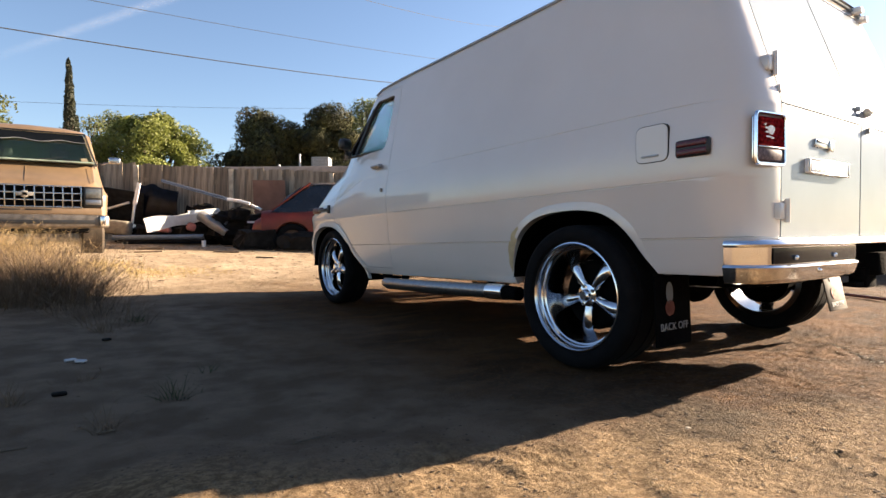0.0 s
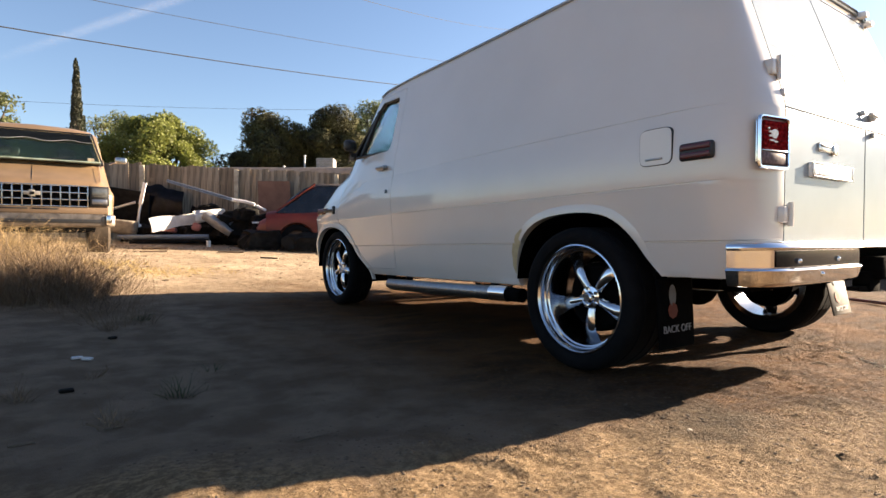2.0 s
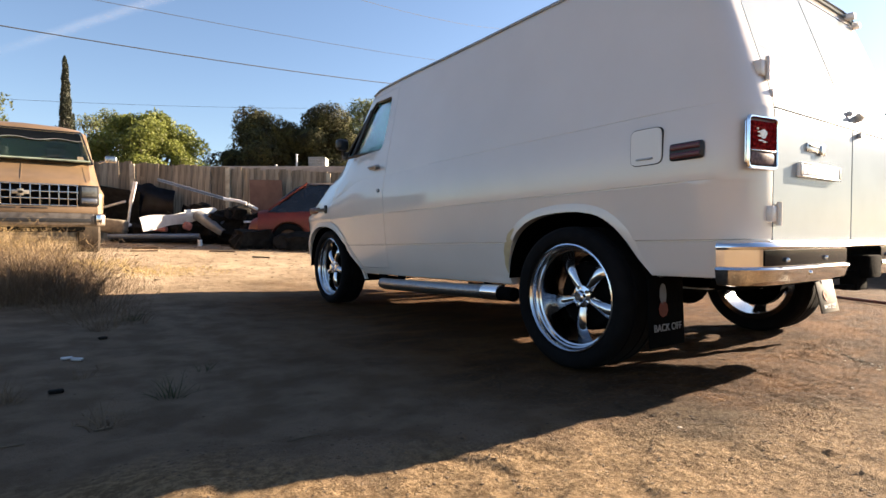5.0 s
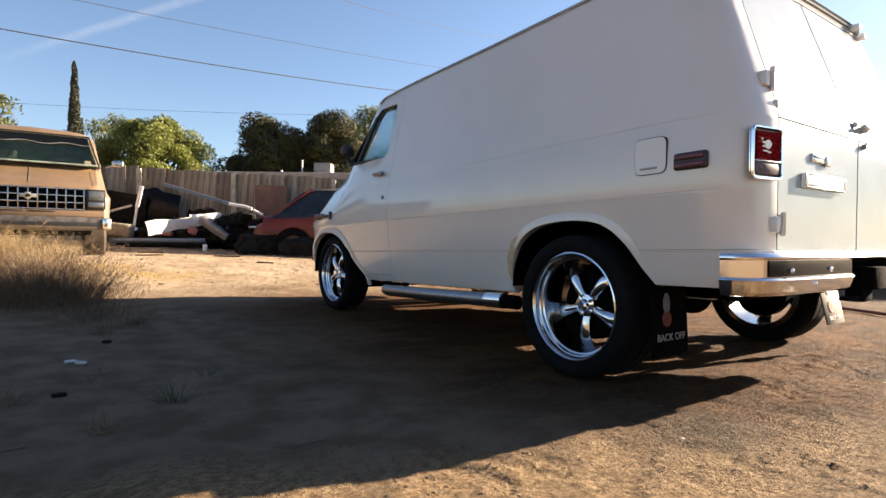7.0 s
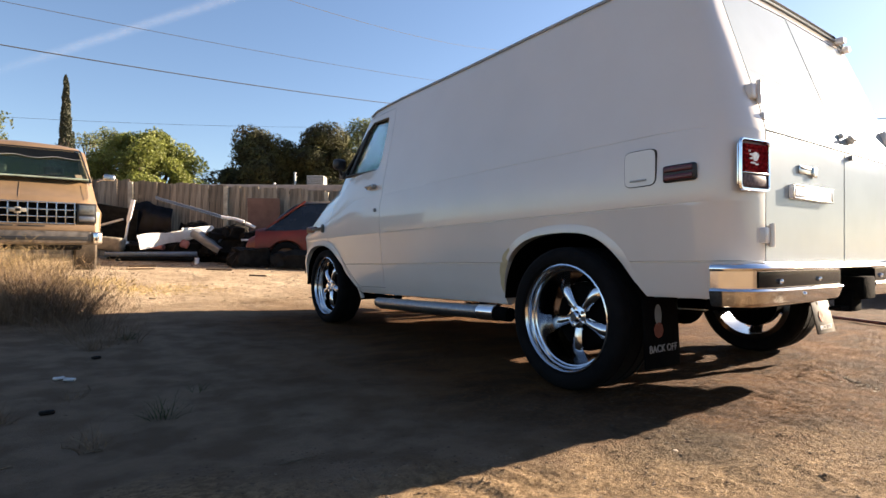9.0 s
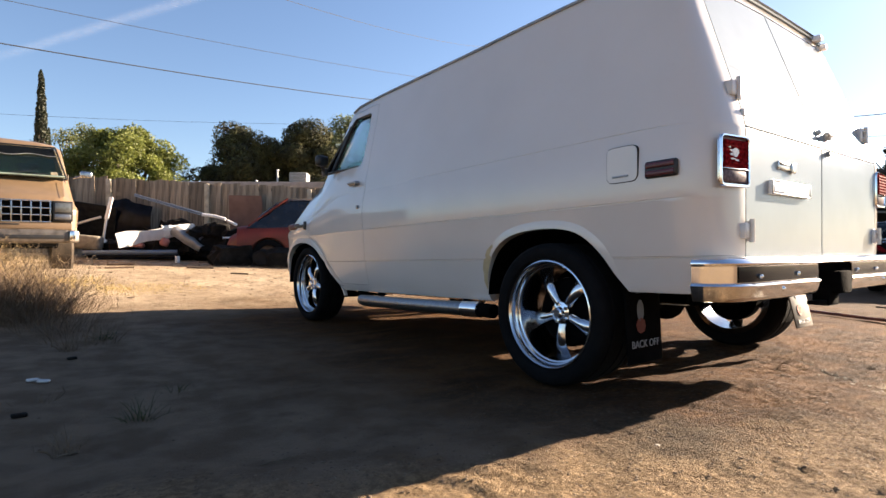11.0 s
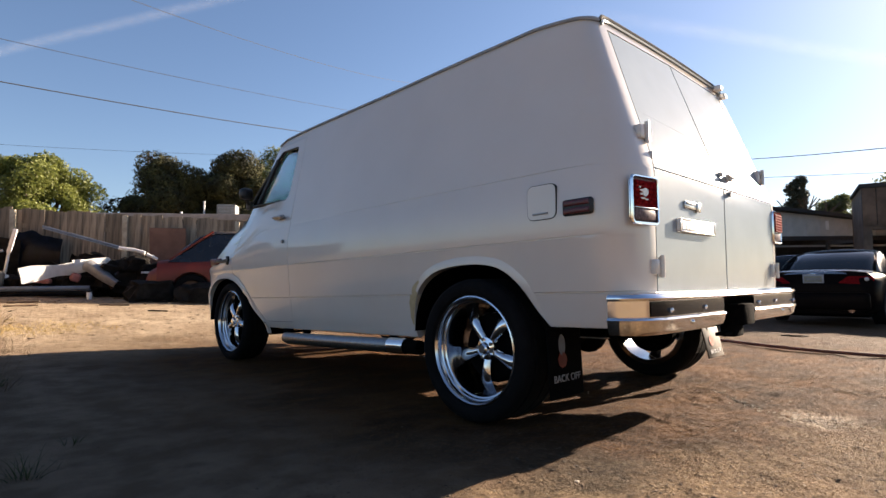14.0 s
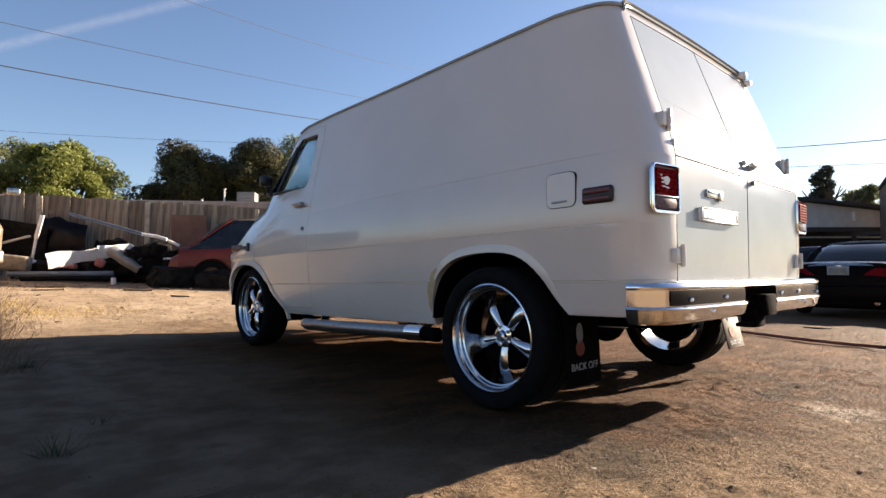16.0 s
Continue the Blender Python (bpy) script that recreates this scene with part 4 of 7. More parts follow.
# black strips stand in for shade mirrored in the chrome
for s, end, own in ((-1, -0.27, left_bar), (1, 0.135, right_bar)):
    bm = bmesh.new()
    line = bumper_line(s)[4:] + [(s * 0.5, -0.78, 0.0, -1.0, 1.0), (end, -0.78, 0.0, -1.0, 1.0)]
    rows = [[bm.verts.new((x + nx * d * f, y + ny * d * f, z)) for d, z in ((0.071, 0.4935), (0.0755, 0.495), (0.0765, 0.522), (0.0755, 0.5495), (0.071, 0.5515))] for x, y, nx, ny, f in line]
    for u, v in zip(rows, rows[1:]):
        for k in range(4):
            bm.faces.new((u[k], u[k + 1], v[k + 1], v[k]))
    part("reflection_band", raked(bm), MIRRORDARK, own, "black strip for dark surroundings mirrored in the bumper face", angle=50)
for x, z in ((-0.82, 0.515), (-0.49, 0.517), (-0.62, 0.462), (0.475, 0.517), (0.81, 0.510), (0.60, 0.462), (0.20, 0.517)):
    bm = bmesh.new()
    bmesh.ops.create_uvsphere(bm, u_segments=12, v_segments=8, radius=0.0092, matrix=Matrix.Translation((x, -0.859 if z > 0.5 else -0.856, z)))
    part("bolt", raked(bm), CHROME, left_bar if x < 0 else right_bar)
roll = [(-0.78 - d, z) for d, z in BUMP[:7]] + [(-0.77, 0.553)]
bm = bmesh.new()
prism(bm, roll, -0.268, 0.133)
part("step_plate", raked(bm), CHROME, van, "chrome roll over the bumper notch", angle=42)
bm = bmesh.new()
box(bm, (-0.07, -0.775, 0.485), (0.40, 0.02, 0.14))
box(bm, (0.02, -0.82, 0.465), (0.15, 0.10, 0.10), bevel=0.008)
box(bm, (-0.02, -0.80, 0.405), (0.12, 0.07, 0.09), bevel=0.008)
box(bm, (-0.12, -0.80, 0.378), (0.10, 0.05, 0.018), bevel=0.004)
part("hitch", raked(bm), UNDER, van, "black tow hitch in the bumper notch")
# exhaust side pipes; the unseen far one is lowered to shape light under the van
for s, drop in ((-1, 0.0), (1, 0.066)):
    bm = bmesh.new()
    tube(bm, [(s * x, y, z - drop) for x, y, z in ((0.955, 1.84, 0.268), (0.96, 1.78, 0.264), (0.965, 1.2, 0.282), (0.97, 0.50, 0.306))], [0.034, 0.040, 0.040, 0.040], 18)
    pipe = part("side_pipe", bm, STEEL, van, "dull side exhaust pipe")
    bm = bmesh.new()
    tube(bm, [(s * 0.969, 0.64, 0.302 - drop), (s * 0.970, 0.50, 0.307 - drop)], 0.043, 18)
    part("pipe_tip", bm, CHROME, pipe, "chrome sleeve")
    for pts, r in (([(0.969, 0.51, 0.306), (0.965, 0.40, 0.306)], 0.038), ([(0.93, 1.82, 0.27), (0.80, 2.1, 0.30)], 0.035)):
        bm = bmesh.new()
        tube(bm, [(s * x, y, z - drop) for x, y, z in pts], r, 14)
        part("pipe_end", bm, UNDER, pipe)
    for y in (0.7, 1.65):
        bm = bmesh.new()
        box(bm, (s * 0.90, y, 0.325), (0.05, 0.02, 0.05 + drop))
        part("pipe_mount", bm, UNDER, pipe)
# unseen box, added to keep sun off the ground below the van
bm = bmesh.new()
box(bm, (0.70, 1.45, 0.275), (0.10, 1.75, 0.15), bevel=0.02)
part("light_block", raked(bm), UNDER, van)

# mud flaps behind the rear wheels; the far one swings back, coloured as dusty and sunlit
# near flap and its print take shade-dark colours, the far one sunlit
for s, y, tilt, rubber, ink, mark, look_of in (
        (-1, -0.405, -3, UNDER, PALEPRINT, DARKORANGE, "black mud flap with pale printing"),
        (1, -0.375, -13, SUNFLAP, PANELWHITE, ORANGE, "dusty mud flap with pale printing, paled for the sun on it")):
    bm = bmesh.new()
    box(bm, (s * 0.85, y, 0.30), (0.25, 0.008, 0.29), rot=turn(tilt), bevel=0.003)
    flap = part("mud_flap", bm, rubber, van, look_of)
    fm = Matrix.Translation((s * 0.85, y - 0.0065, 0.30)) @ pose(0, 0, 0, 90 + tilt, 0, 0)
    lettering("printing", "BACK OFF", 0.043 if s < 0 else 0.036, ink, flap, fm @ Matrix.Translation((0, -0.066 if s < 0 else -0.108, 0)))
    bm = bmesh.new()
    bmesh.ops.create_circle(bm, cap_ends=True, segments=18, radius=0.045, matrix=Matrix.Diagonal((0.55, 1.0, 1, 1)))
    bm.transform(fm @ Matrix.Translation((-0.03, 0.075, 0.001)))
    part("print_spot", bm, GREYPRINT, flap)
    bm = bmesh.new()
    for a in (15, 60):
        box(bm, (-0.03, 0.012 if s < 0 else -0.040, 0.001), (0.062, 0.026, 0.001), rot=turn(0, 0, a))
        box(bm, (-0.03, 0.012 if s < 0 else -0.040, 0.0005), (0.026, 0.062, 0.001), rot=turn(0, 0, a))
    bm.transform(fm)
    part("print_spot", bm, mark, flap)


# wheels: polished five-spoke rim, low tyre, drum behind
def wheel(at, side, tyre_r, spin, dish):
    """The outer face looks along -x before it is turned for its side; dish: how far the lip stands out."""
    flip = Matrix.Translation(at) @ (Matrix() if side < 0 else pose(0, 0, 0, 0, 0, 180)) @ pose(0, 0, 0, spin, 0, 0)
    d, deep = -dish, max(-0.02, 0.075 - dish)
    bm = bmesh.new()
    lathe(bm, [(d + 0.018, 0.235), (d + 0.006, 0.240), (d, 0.246), (d + 0.002, 0.252), (d + 0.010, 0.254), (d + 0.030, 0.251), (d + 0.026, 0.236)], 64, closed=True)
    bm.transform(flip)
    w = part("wheel", bm, ALLOY, van, "polished deep-lipped five-spoke wheel", angle=30)
    bm = bmesh.new()
    lathe(bm, [(d + 0.018, 0.2355), (d + 0.034, 0.2345), (d + 0.038, 0.229), (d + 0.050, 0.226), (d + 0.054, 0.219)], 64)
    bm.transform(flip)
    part("rim_step", bm, ALLOY, w, "bright inner step of the rim", angle=30)
    bm = bmesh.new()
    lathe(bm, [(d + 0.054, 0.219), (deep, 0.213), (0.155, 0.217), (0.15, 0.250), (d + 0.030, 0.250)], 64)
    bm.transform(flip)
    part("rim_barrel", bm, BARREL, w, "darker rim barrel", angle=30)
    bm = bmesh.new()
    r = tyre_r
    lathe(bm, [(d + 0.012, 0.252), (d - 0.008, 0.262), (d - 0.015, 0.28), (d - 0.012, r - 0.022), (d, r - 0.007), (d + 0.02, r - 0.001), (d + 0.045, r), (d + 0.048, r - 0.007), (d + 0.055, r - 0.007), (d + 0.058, r),
               (0.03, r), (0.033, r - 0.007), (0.04, r - 0.007), (0.043, r), (0.09, r), (0.093, r - 0.007), (0.1, r - 0.007), (0.103, r), (0.125, r - 0.002), (0.145, r - 0.010), (0.158, r - 0.025), (0.158, 0.285), (0.145, 0.250)], 72)
    bm.transform(flip)
    part("tyre", bm, RUBBER, w, "low black tyre", angle=40)
    for k in range(5):
        a = 2 * math.pi * k / 5
        bm = bmesh.new()
        rings = []
        for t, wd, th, x in ((0.040, 0.036, 0.030, -0.022), (0.070, 0.034, 0.028, -0.030), (0.11, 0.042, 0.026, -0.034), (0.15, 0.052, 0.024, -0.030), (0.175, 0.060, 0.022, -0.018), (0.197, 0.066, 0.018, -0.004), (0.2135, 0.072, 0.014, 0.008)):
            # crowned face, sides that fall away behind
            rings.append([(x, -wd * 0.35, t), (x - 0.006, 0, t), (x, wd * 0.35, t), (x + th * 0.5, wd * 0.62, t), (x + th * 1.3, wd * 0.35, t), (x + th * 1.3, -wd * 0.35, t), (x + th * 0.5, -wd * 0.62, t)])
        vs = [[bm.verts.new(p) for p in ring] for ring in rings]
        for u, v in zip(vs, vs[1:]):
            for j in range(7):
                bm.faces.new((u[j], u[(j + 1) % 7], v[(j + 1) % 7], v[j]))
        bm.faces.new(vs[0])
        bm.faces.new(vs[-1])
        bm.transform(flip @ Matrix.Translation((0.022, 0, 0)) @ Matrix.Rotation(a, 4, "X"))
        part("spoke", bm, ALLOY, w, angle=55)
    bm = bmesh.new()
    lathe(bm, [(-0.062, 0.0001), (-0.062, 0.018), (-0.056, 0.026), (-0.040, 0.030), (-0.034, 0.052), (-0.010, 0.060), (0.03, 0.062)], 32)
    for k in range(5):
        a = 2 * math.pi * (k + 0.5) / 5
        tube(bm, [(-0.045, 0.043 * math.cos(a), 0.043 * math.sin(a)), (-0.02, 0.043 * math.cos(a), 0.043 * math.sin(a))], 0.0085, 8)
    bm.transform(flip @ Matrix.Translation((0.026, 0, 0)))
    part("hub", bm, CHROME, w, "chrome hub cap and nuts")
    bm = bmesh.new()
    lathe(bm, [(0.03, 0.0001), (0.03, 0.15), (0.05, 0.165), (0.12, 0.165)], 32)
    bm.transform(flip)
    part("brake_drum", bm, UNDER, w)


wheel((-0.90, 0.0, 0.330), -1, 0.331, 39, 0.108)
wheel((-0.90, 2.794, 0.338), -1, 0.320, 30, 0.050)
wheel((0.90, 0.0, 0.330), 1, 0.331, 33, 0.108)
wheel((0.90, 2.794, 0.338), 1, 0.320, 5, 0.050)

# ---------- the tan van beside the weeds ----------
def tan_van():
    base = pose(-3.25, 7.75, 0.32, 0, 0, 0)
    t = thing("parked_van", "faded tan passenger van with a grid grille, nose out", "van", base)
    # nose looks along -y; x to the picture's right
    rings = []
    for y, w, top, low in ((0.02, 0.80, 0.96, 0.60), (0.0, 0.90, 1.01, 0.58), (0.05, 0.955, 1.06, 0.56), (0.16, 0.985, 1.12, 0.54), (0.40, 0.995, 1.23, 0.46), (0.62, 1.0, 1.34, 0.36), (0.68, 1.0, 1.36, 0.36), (0.95, 1.0, 1.66, 0.36),
                           (1.20, 1.0, 1.93, 0.36), (1.30, 1.0, 2.01, 0.36), (1.5, 1.0, 2.06, 0.36), (3.0, 1.0, 2.09, 0.36), (4.6, 1.0, 2.07, 0.40), (4.7, 0.95, 1.98, 0.45)):
        half = []
        for x, z in ((0.0, 2.0), (0.5, 1.985), (0.74, 1.95), (0.83, 1.89), (0.87, 1.72), (0.93, 1.42), (0.985, 1.15), (1.0, 0.98), (0.995, 0.8), (0.985, 0.6), (0.95, 0.42), (0.9, 0.36), (0.0, 0.36)):
            zz = z if z < 0.85 else 0.85 + (z - 0.85) * (top - 0.85) / 1.15
            half.append((x * w, y, max(zz, low)))
        rings.append(half + [(-x, yy, z) for x, yy, z in reversed(half[1:-1])])
    bm = bmesh.new()
    vs = [[bm.verts.new(p) for p in r] for r in rings]
    m, n = len(vs[0]), 13
    for u, v in zip(vs, vs[1:]):
        for k in range(m):
            bm.faces.new((u[k], u[(k + 1) % m], v[(k + 1) % m], v[k]))
    for ring in (vs[0], vs[-1]):
        bm.faces.new((ring[0], ring[1], ring[-1]))
        for k in range(1, n - 2):
            bm.faces.new((ring[k], ring[k + 1], ring[m - k - 1], ring[m - k]))
        bm.faces.new((ring[n - 2], ring[n - 1], ring[n]))
    tools = [poly_bm([(-0.86, 1.40), (-0.74, 1.905), (0.74, 1.905), (0.86, 1.40)], 0.5, 1.45, "y")]
    for s in (-1, 1):
        tools.append(poly_bm([(0.32, 0.2), (0.34, 0.58), (0.48, 0.72), (0.72, 0.77), (0.96, 0.72), (1.10, 0.58), (1.14, 0.2)], s * 0.66, s * 1.3))
    bm2 = carve(bm, tools)
    part("body", bm2, TAN, t, angle=30)
    bm = bmesh.new()
    q = [bm.verts.new(p) for p in ((-0.87, 0.735, 1.395), (0.87, 0.735, 1.395), (0.75, 1.165, 1.91), (-0.75, 1.165, 1.91))]
    bmesh.ops.solidify(bm, geom=[bm.faces.new(q)], thickness=0.006)
    pane = part("windshield", bm, SHIELD, t, "dusty windshield")
    pane.visible_shadow = False
    bm = bmesh.new()
    for a, b in (((-0.88, 0.72, 1.385), (0.88, 0.72, 1.385)), ((0.88, 0.72, 1.385), (0.755, 1.165, 1.92)), ((-0.88, 0.72, 1.385), (-0.755, 1.165, 1.92)), ((-0.755, 1.16, 1.922), (0.755, 1.16, 1.922))):
        tube(bm, [a, b], 0.012, 6)
    tube(bm, [(-0.1, 0.70, 1.39), (0.45, 0.80, 1.50)], 0.007, 5)
    tube(bm, [(0.1, 0.70, 1.39), (0.62, 0.80, 1.47)], 0.007, 5)
    part("windshield_seal", bm, BLACK, t)
    # dark sun strip with a torn pale edge, a sticker, hood seams, slots under the grille
    def on_shield(x, f, off=0.012):
        w, y, z = x * (0.87 - 0.12 * f), 0.735 + 0.43 * f, 1.395 + 0.515 * f
        return Vector((w, y - off * 0.77, z + off * 0.64))
    bm = bmesh.new()
    edge = [0.70 + 0.035 * math.sin(k * 0.9) + 0.03 * (k > 14) * (k - 14) / 6 for k in range(21)]
    rows = [[bm.verts.new(on_shield(-0.97 + 1.94 * k / 20, e)), bm.verts.new(on_shield(-0.97 + 1.94 * k / 20, 0.97))] for k, e in enumerate(edge)]
    for u, v in zip(rows, rows[1:]):
        bm.faces.new((u[0], v[0], v[1], u[1]))
    bmesh.ops.solidify(bm, geom=bm.faces[:], thickness=0.002)
    part("sun_strip", bm, TINT, t, "dark sun strip along the top of the windshield")
    bm = bmesh.new()
    tube(bm, [on_shield(-0.97 + 1.94 * k / 20, e, 0.016) for k, e in enumerate(edge)], 0.006, 5)
    part("strip_edge", bm, PALEPRINT, t, "torn pale edge of the sun strip")
    bm = bmesh.new()
    bm.faces.new([bm.verts.new(on_shield(x, f, 0.014)) for x, f in ((0.80, 0.07), (0.90, 0.07), (0.90, 0.19), (0.80, 0.19))])
    bmesh.ops.solidify(bm, geom=bm.faces[:], thickness=0.002)
    part("sticker", bm, PLATE, t, "small pale sticker in the windshield corner")
    for x in (0.0, 0.80):
        bm = bmesh.new()
        tube(bm, [(x, 0.052, 1.062), (x, 0.16, 1.124), (x, 0.40, 1.234), (x, 0.62, 1.342)], 0.0028, 5)
        part("hood_seam", bm, TAN, t)
    bm = bmesh.new()
    for x in (-0.55, -0.2, 0.15):
        box(bm, (x, -0.046, 0.668), (0.30, 0.008, 0.018), bevel=0.003)
    part("air_slot", bm, SEAL, t, "dark slots under the grille")
    # dashboard papers, seats
    bm = bmesh.new()
    box(bm, (0, 1.0, 1.32), (1.66, 0.5, 0.12), bevel=0.03)
    part("dashboard", bm, mat("dash_green_grey", (0.16, 0.22, 0.16), 0.8, vary=0.2, scale=6), t)
    for c, s, m in (((0, 1.435, 1.62), (1.66, 0.02, 0.56), mat("cabin_back", (0.07, 0.09, 0.07), 0.9)), ((0, 1.0, 1.412), (1.7, 0.9, 0.02), mat("dash_pad", (0.34, 0.42, 0.34), 0.8, vary=0.25, scale=5))):
        bm = bmesh.new()
        box(bm, c, s)
        part("cabin_lining", bm, m, t)
    for x in (-0.42, 0.42):
        bm = bmesh.new()
        box(bm, (x, 1.36, 1.55), (0.50, 0.10, 0.22), rot=turn(-10), bevel=0.06, seg=3)
        box(bm, (x, 1.38, 1.74), (0.26, 0.08, 0.13), rot=turn(-10), bevel=0.04, seg=3)
        part("seat", bm, INSIDE, t)
    for c, s, r in (((0.1, 0.92, 1.40), (0.22, 0.05, 0.05), turn(0, 12, 20)), ((0.62, 0.90, 1.41), (0.16, 0.02, 0.10), turn(-30, 0, 10)), ((-0.25, 0.95, 1.40), (0.3, 0.04, 0.07), turn(0, -5, -10))):
        bm = bmesh.new()
        box(bm, c, s, rot=r)
        part("paper", bm, PALEPRINT, t)
    # grille: dark back, bright bars and columns
    bm = bmesh.new()
    box(bm, (0, -0.005, 0.85), (1.34, 0.05, 0.31), bevel=0.01)
    grille = part("grille", bm, UNDER, t, "dark grille with a bright grid")
    for k in range(13):
        bm = bmesh.new()
        box(bm, (-0.645 + k * 0.1075, -0.032, 0.85), (0.016, 0.03, 0.30), bevel=0.003)
        part("grille_bar", bm, DULLCHROME, grille)
    for z in (0.705, 0.80, 0.898, 0.995):
        bm = bmesh.new()
        box(bm, (0, -0.034, z), (1.32, 0.026, 0.017), bevel=0.003)
        part("grille_bar", bm, DULLCHROME, grille)
    bm = bmesh.new()
    box(bm, (0, -0.055, 0.875), (0.19, 0.02, 0.05), bevel=0.006)
    box(bm, (0, -0.055, 0.875), (0.07, 0.02, 0.09), bevel=0.006)
    part("emblem", bm, mat("dull_emblem", (0.40, 0.36, 0.30), 0.4, 0.6), grille, "dull metal emblem")
    for s in (-1, 1):
        bm = bmesh.new()
        box(bm, (s * 0.79, 0.0, 0.86), (0.24, 0.07, 0.285), rot=turn(0, 0, s * 5), bevel=0.012)
        lamp = part("headlight_bezel", bm, BLACK, t, "dark headlight surround")
        for z, h in ((0.91, 0.135), (0.78, 0.075)):
            bm = bmesh.new()
            box(bm, (s * 0.79, -0.030, z), (0.195, 0.04, h), rot=turn(0, 0, s * 5), bevel=0.012)
            part("headlight", bm, LENS if z > 0.85 else STEEL, lamp, "rectangular lamp")
        bm = bmesh.new()
        lathe(bm, [(-0.08, 0.0001), (-0.08, 0.19), (-0.105, 0.21), (-0.11, 0.33), (-0.08, 0.352), (0.16, 0.352), (0.18, 0.32), (0.18, 0.2)], 36)
        bm.transform(Matrix.Translation((s * 0.84, 0.72, 0.352)) @ (Matrix() if s < 0 else pose(0, 0, 0, 0, 0, 180)))
        w = part("wheel", bm, DUSTYTYRE, t, "dusty tyre")
        bm = bmesh.new()
        box(bm, (s * 1.13, 0.75, 1.485), (0.165, 0.06, 0.105), bevel=0.025, seg=3)
        tube(bm, [(s * 1.08, 0.77, 1.46), (s * 0.97, 0.82, 1.42)], 0.012, 6)
        part("door_mirror", bm, DULLCHROME, t, "chrome door mirror")
    bm = bmesh.new()
    box(bm, (0, -0.06, 0.505), (1.72, 0.12, 0.19), bevel=0.04, seg=3)
    for s in (-1, 1):
        box(bm, (s * 0.89, -0.01, 0.505), (0.18, 0.12, 0.18), rot=turn(0, 0, s * 28), bevel=0.03, seg=3)
    part("front_bumper", bm, OLDCHROME, t, "dull browned front bumper")
    for s in (-1, 1):
        bm = bmesh.new()
        box(bm, (s * 0.90, -0.105, 0.515), (0.075, 0.06, 0.15), bevel=0.025, seg=3)
        part("overrider", bm, CHROME, t, "bright chrome overrider")
    bm = bmesh.new()
    box(bm, (0, -0.118, 0.495), (1.6, 0.012, 0.055), bevel=0.004)
    part("bumper_strip", bm, BLACK, t, "black rubbing strip on the bumper")
    bm = bmesh.new()
    box(bm, (0, -0.02, 0.645), (1.80, 0.05, 0.10), bevel=0.02)
    part("valance", bm, TANDARK, t)
    bm = bmesh.new()
    box(bm, (0, 1.2, 0.42), (1.5, 2.0, 0.16), bevel=0.03)
    part("chassis", bm, UNDER, t)


tan_van()


# ---------- fence ----------
F0, FD = Vector((-1.44, 13.34)), Vector((0.873, -0.487))


def fence():
    f = thing("board_fence", "weathered grey-brown vertical board fence with uneven tops", "fence", kind="structure")
    ang = math.degrees(math.atan2(FD.y, FD.x))
    meshes = []
    for k in range(5):
        bm = bmesh.new()
        h = 1.815 + 0.009 * k
        vs = box(bm, (0, 0, h / 2), (0.158, 0.018, h))
        for v in bm.verts:
            if v.co.z > 1:
                v.co.z += 0.005 * (k - 2) * (1 if v.co.x > 0 else -1)
        me = bpy.data.meshes.new("board")
        bmesh.ops.recalc_face_normals(bm, faces=bm.faces)
        bm.to_mesh(me)
        bm.free()
        me.materials.append(WOOD)
        meshes.append(me)
    rng = random.Random(4)
    # the far left run is unseen, added for the van's side to mirror
    s = -14.0
    while s < 12:
        p = F0 + FD * s
        b = new("board", rng.choice(meshes))
        b.parent = f
        b.matrix_world = pose(p.x, p.y, ground_z(p.x, p.y) - 0.02 + rng.uniform(-0.010, 0.014), rng.uniform(-1.2, 1.2), rng.uniform(-0.5, 0.5), ang + rng.uniform(-5, 0))
        s += 0.143 + rng.uniform(0, 0.008)
    for s in (-11.8, -9.4, -7, -4.6, -2.2, 0.2, 2.37, 4.75, 7.0, 9.4):
        p = F0 + FD * s + Vector((-0.487, -0.873)) * 0.07
        bm = bmesh.new()
        box(bm, (0, 0, 0.88), (0.10, 0.09, 1.80), bevel=0.008)
        ob = part("post", bm, POSTWOOD, f, "paler fence post")
        ob.matrix_world = pose(p.x, p.y, ground_z(p.x, p.y), 0, 0, ang)
    for z in (0.35, 1.45):
        bm = bmesh.new()
        for k in range(8):
            a, b = F0 + FD * (-7.5 + k * 2.44), F0 + FD * (-7.5 + (k + 1) * 2.44)
            off = Vector((0.487, 0.873)) * 0.035
            a, b = a + off, b + off
            za, zb = ground_z(a.x, a.y) + z, ground_z(b.x, b.y) + z
            box(bm, ((a.x + b.x) / 2, (a.y + b.y) / 2, (za + zb) / 2), (2.42, 0.04, 0.09), rot=turn(0, -math.degrees(math.atan2(zb - za, 2.44)), ang))
        part("fence_rail", bm, WOOD, f)


fence()


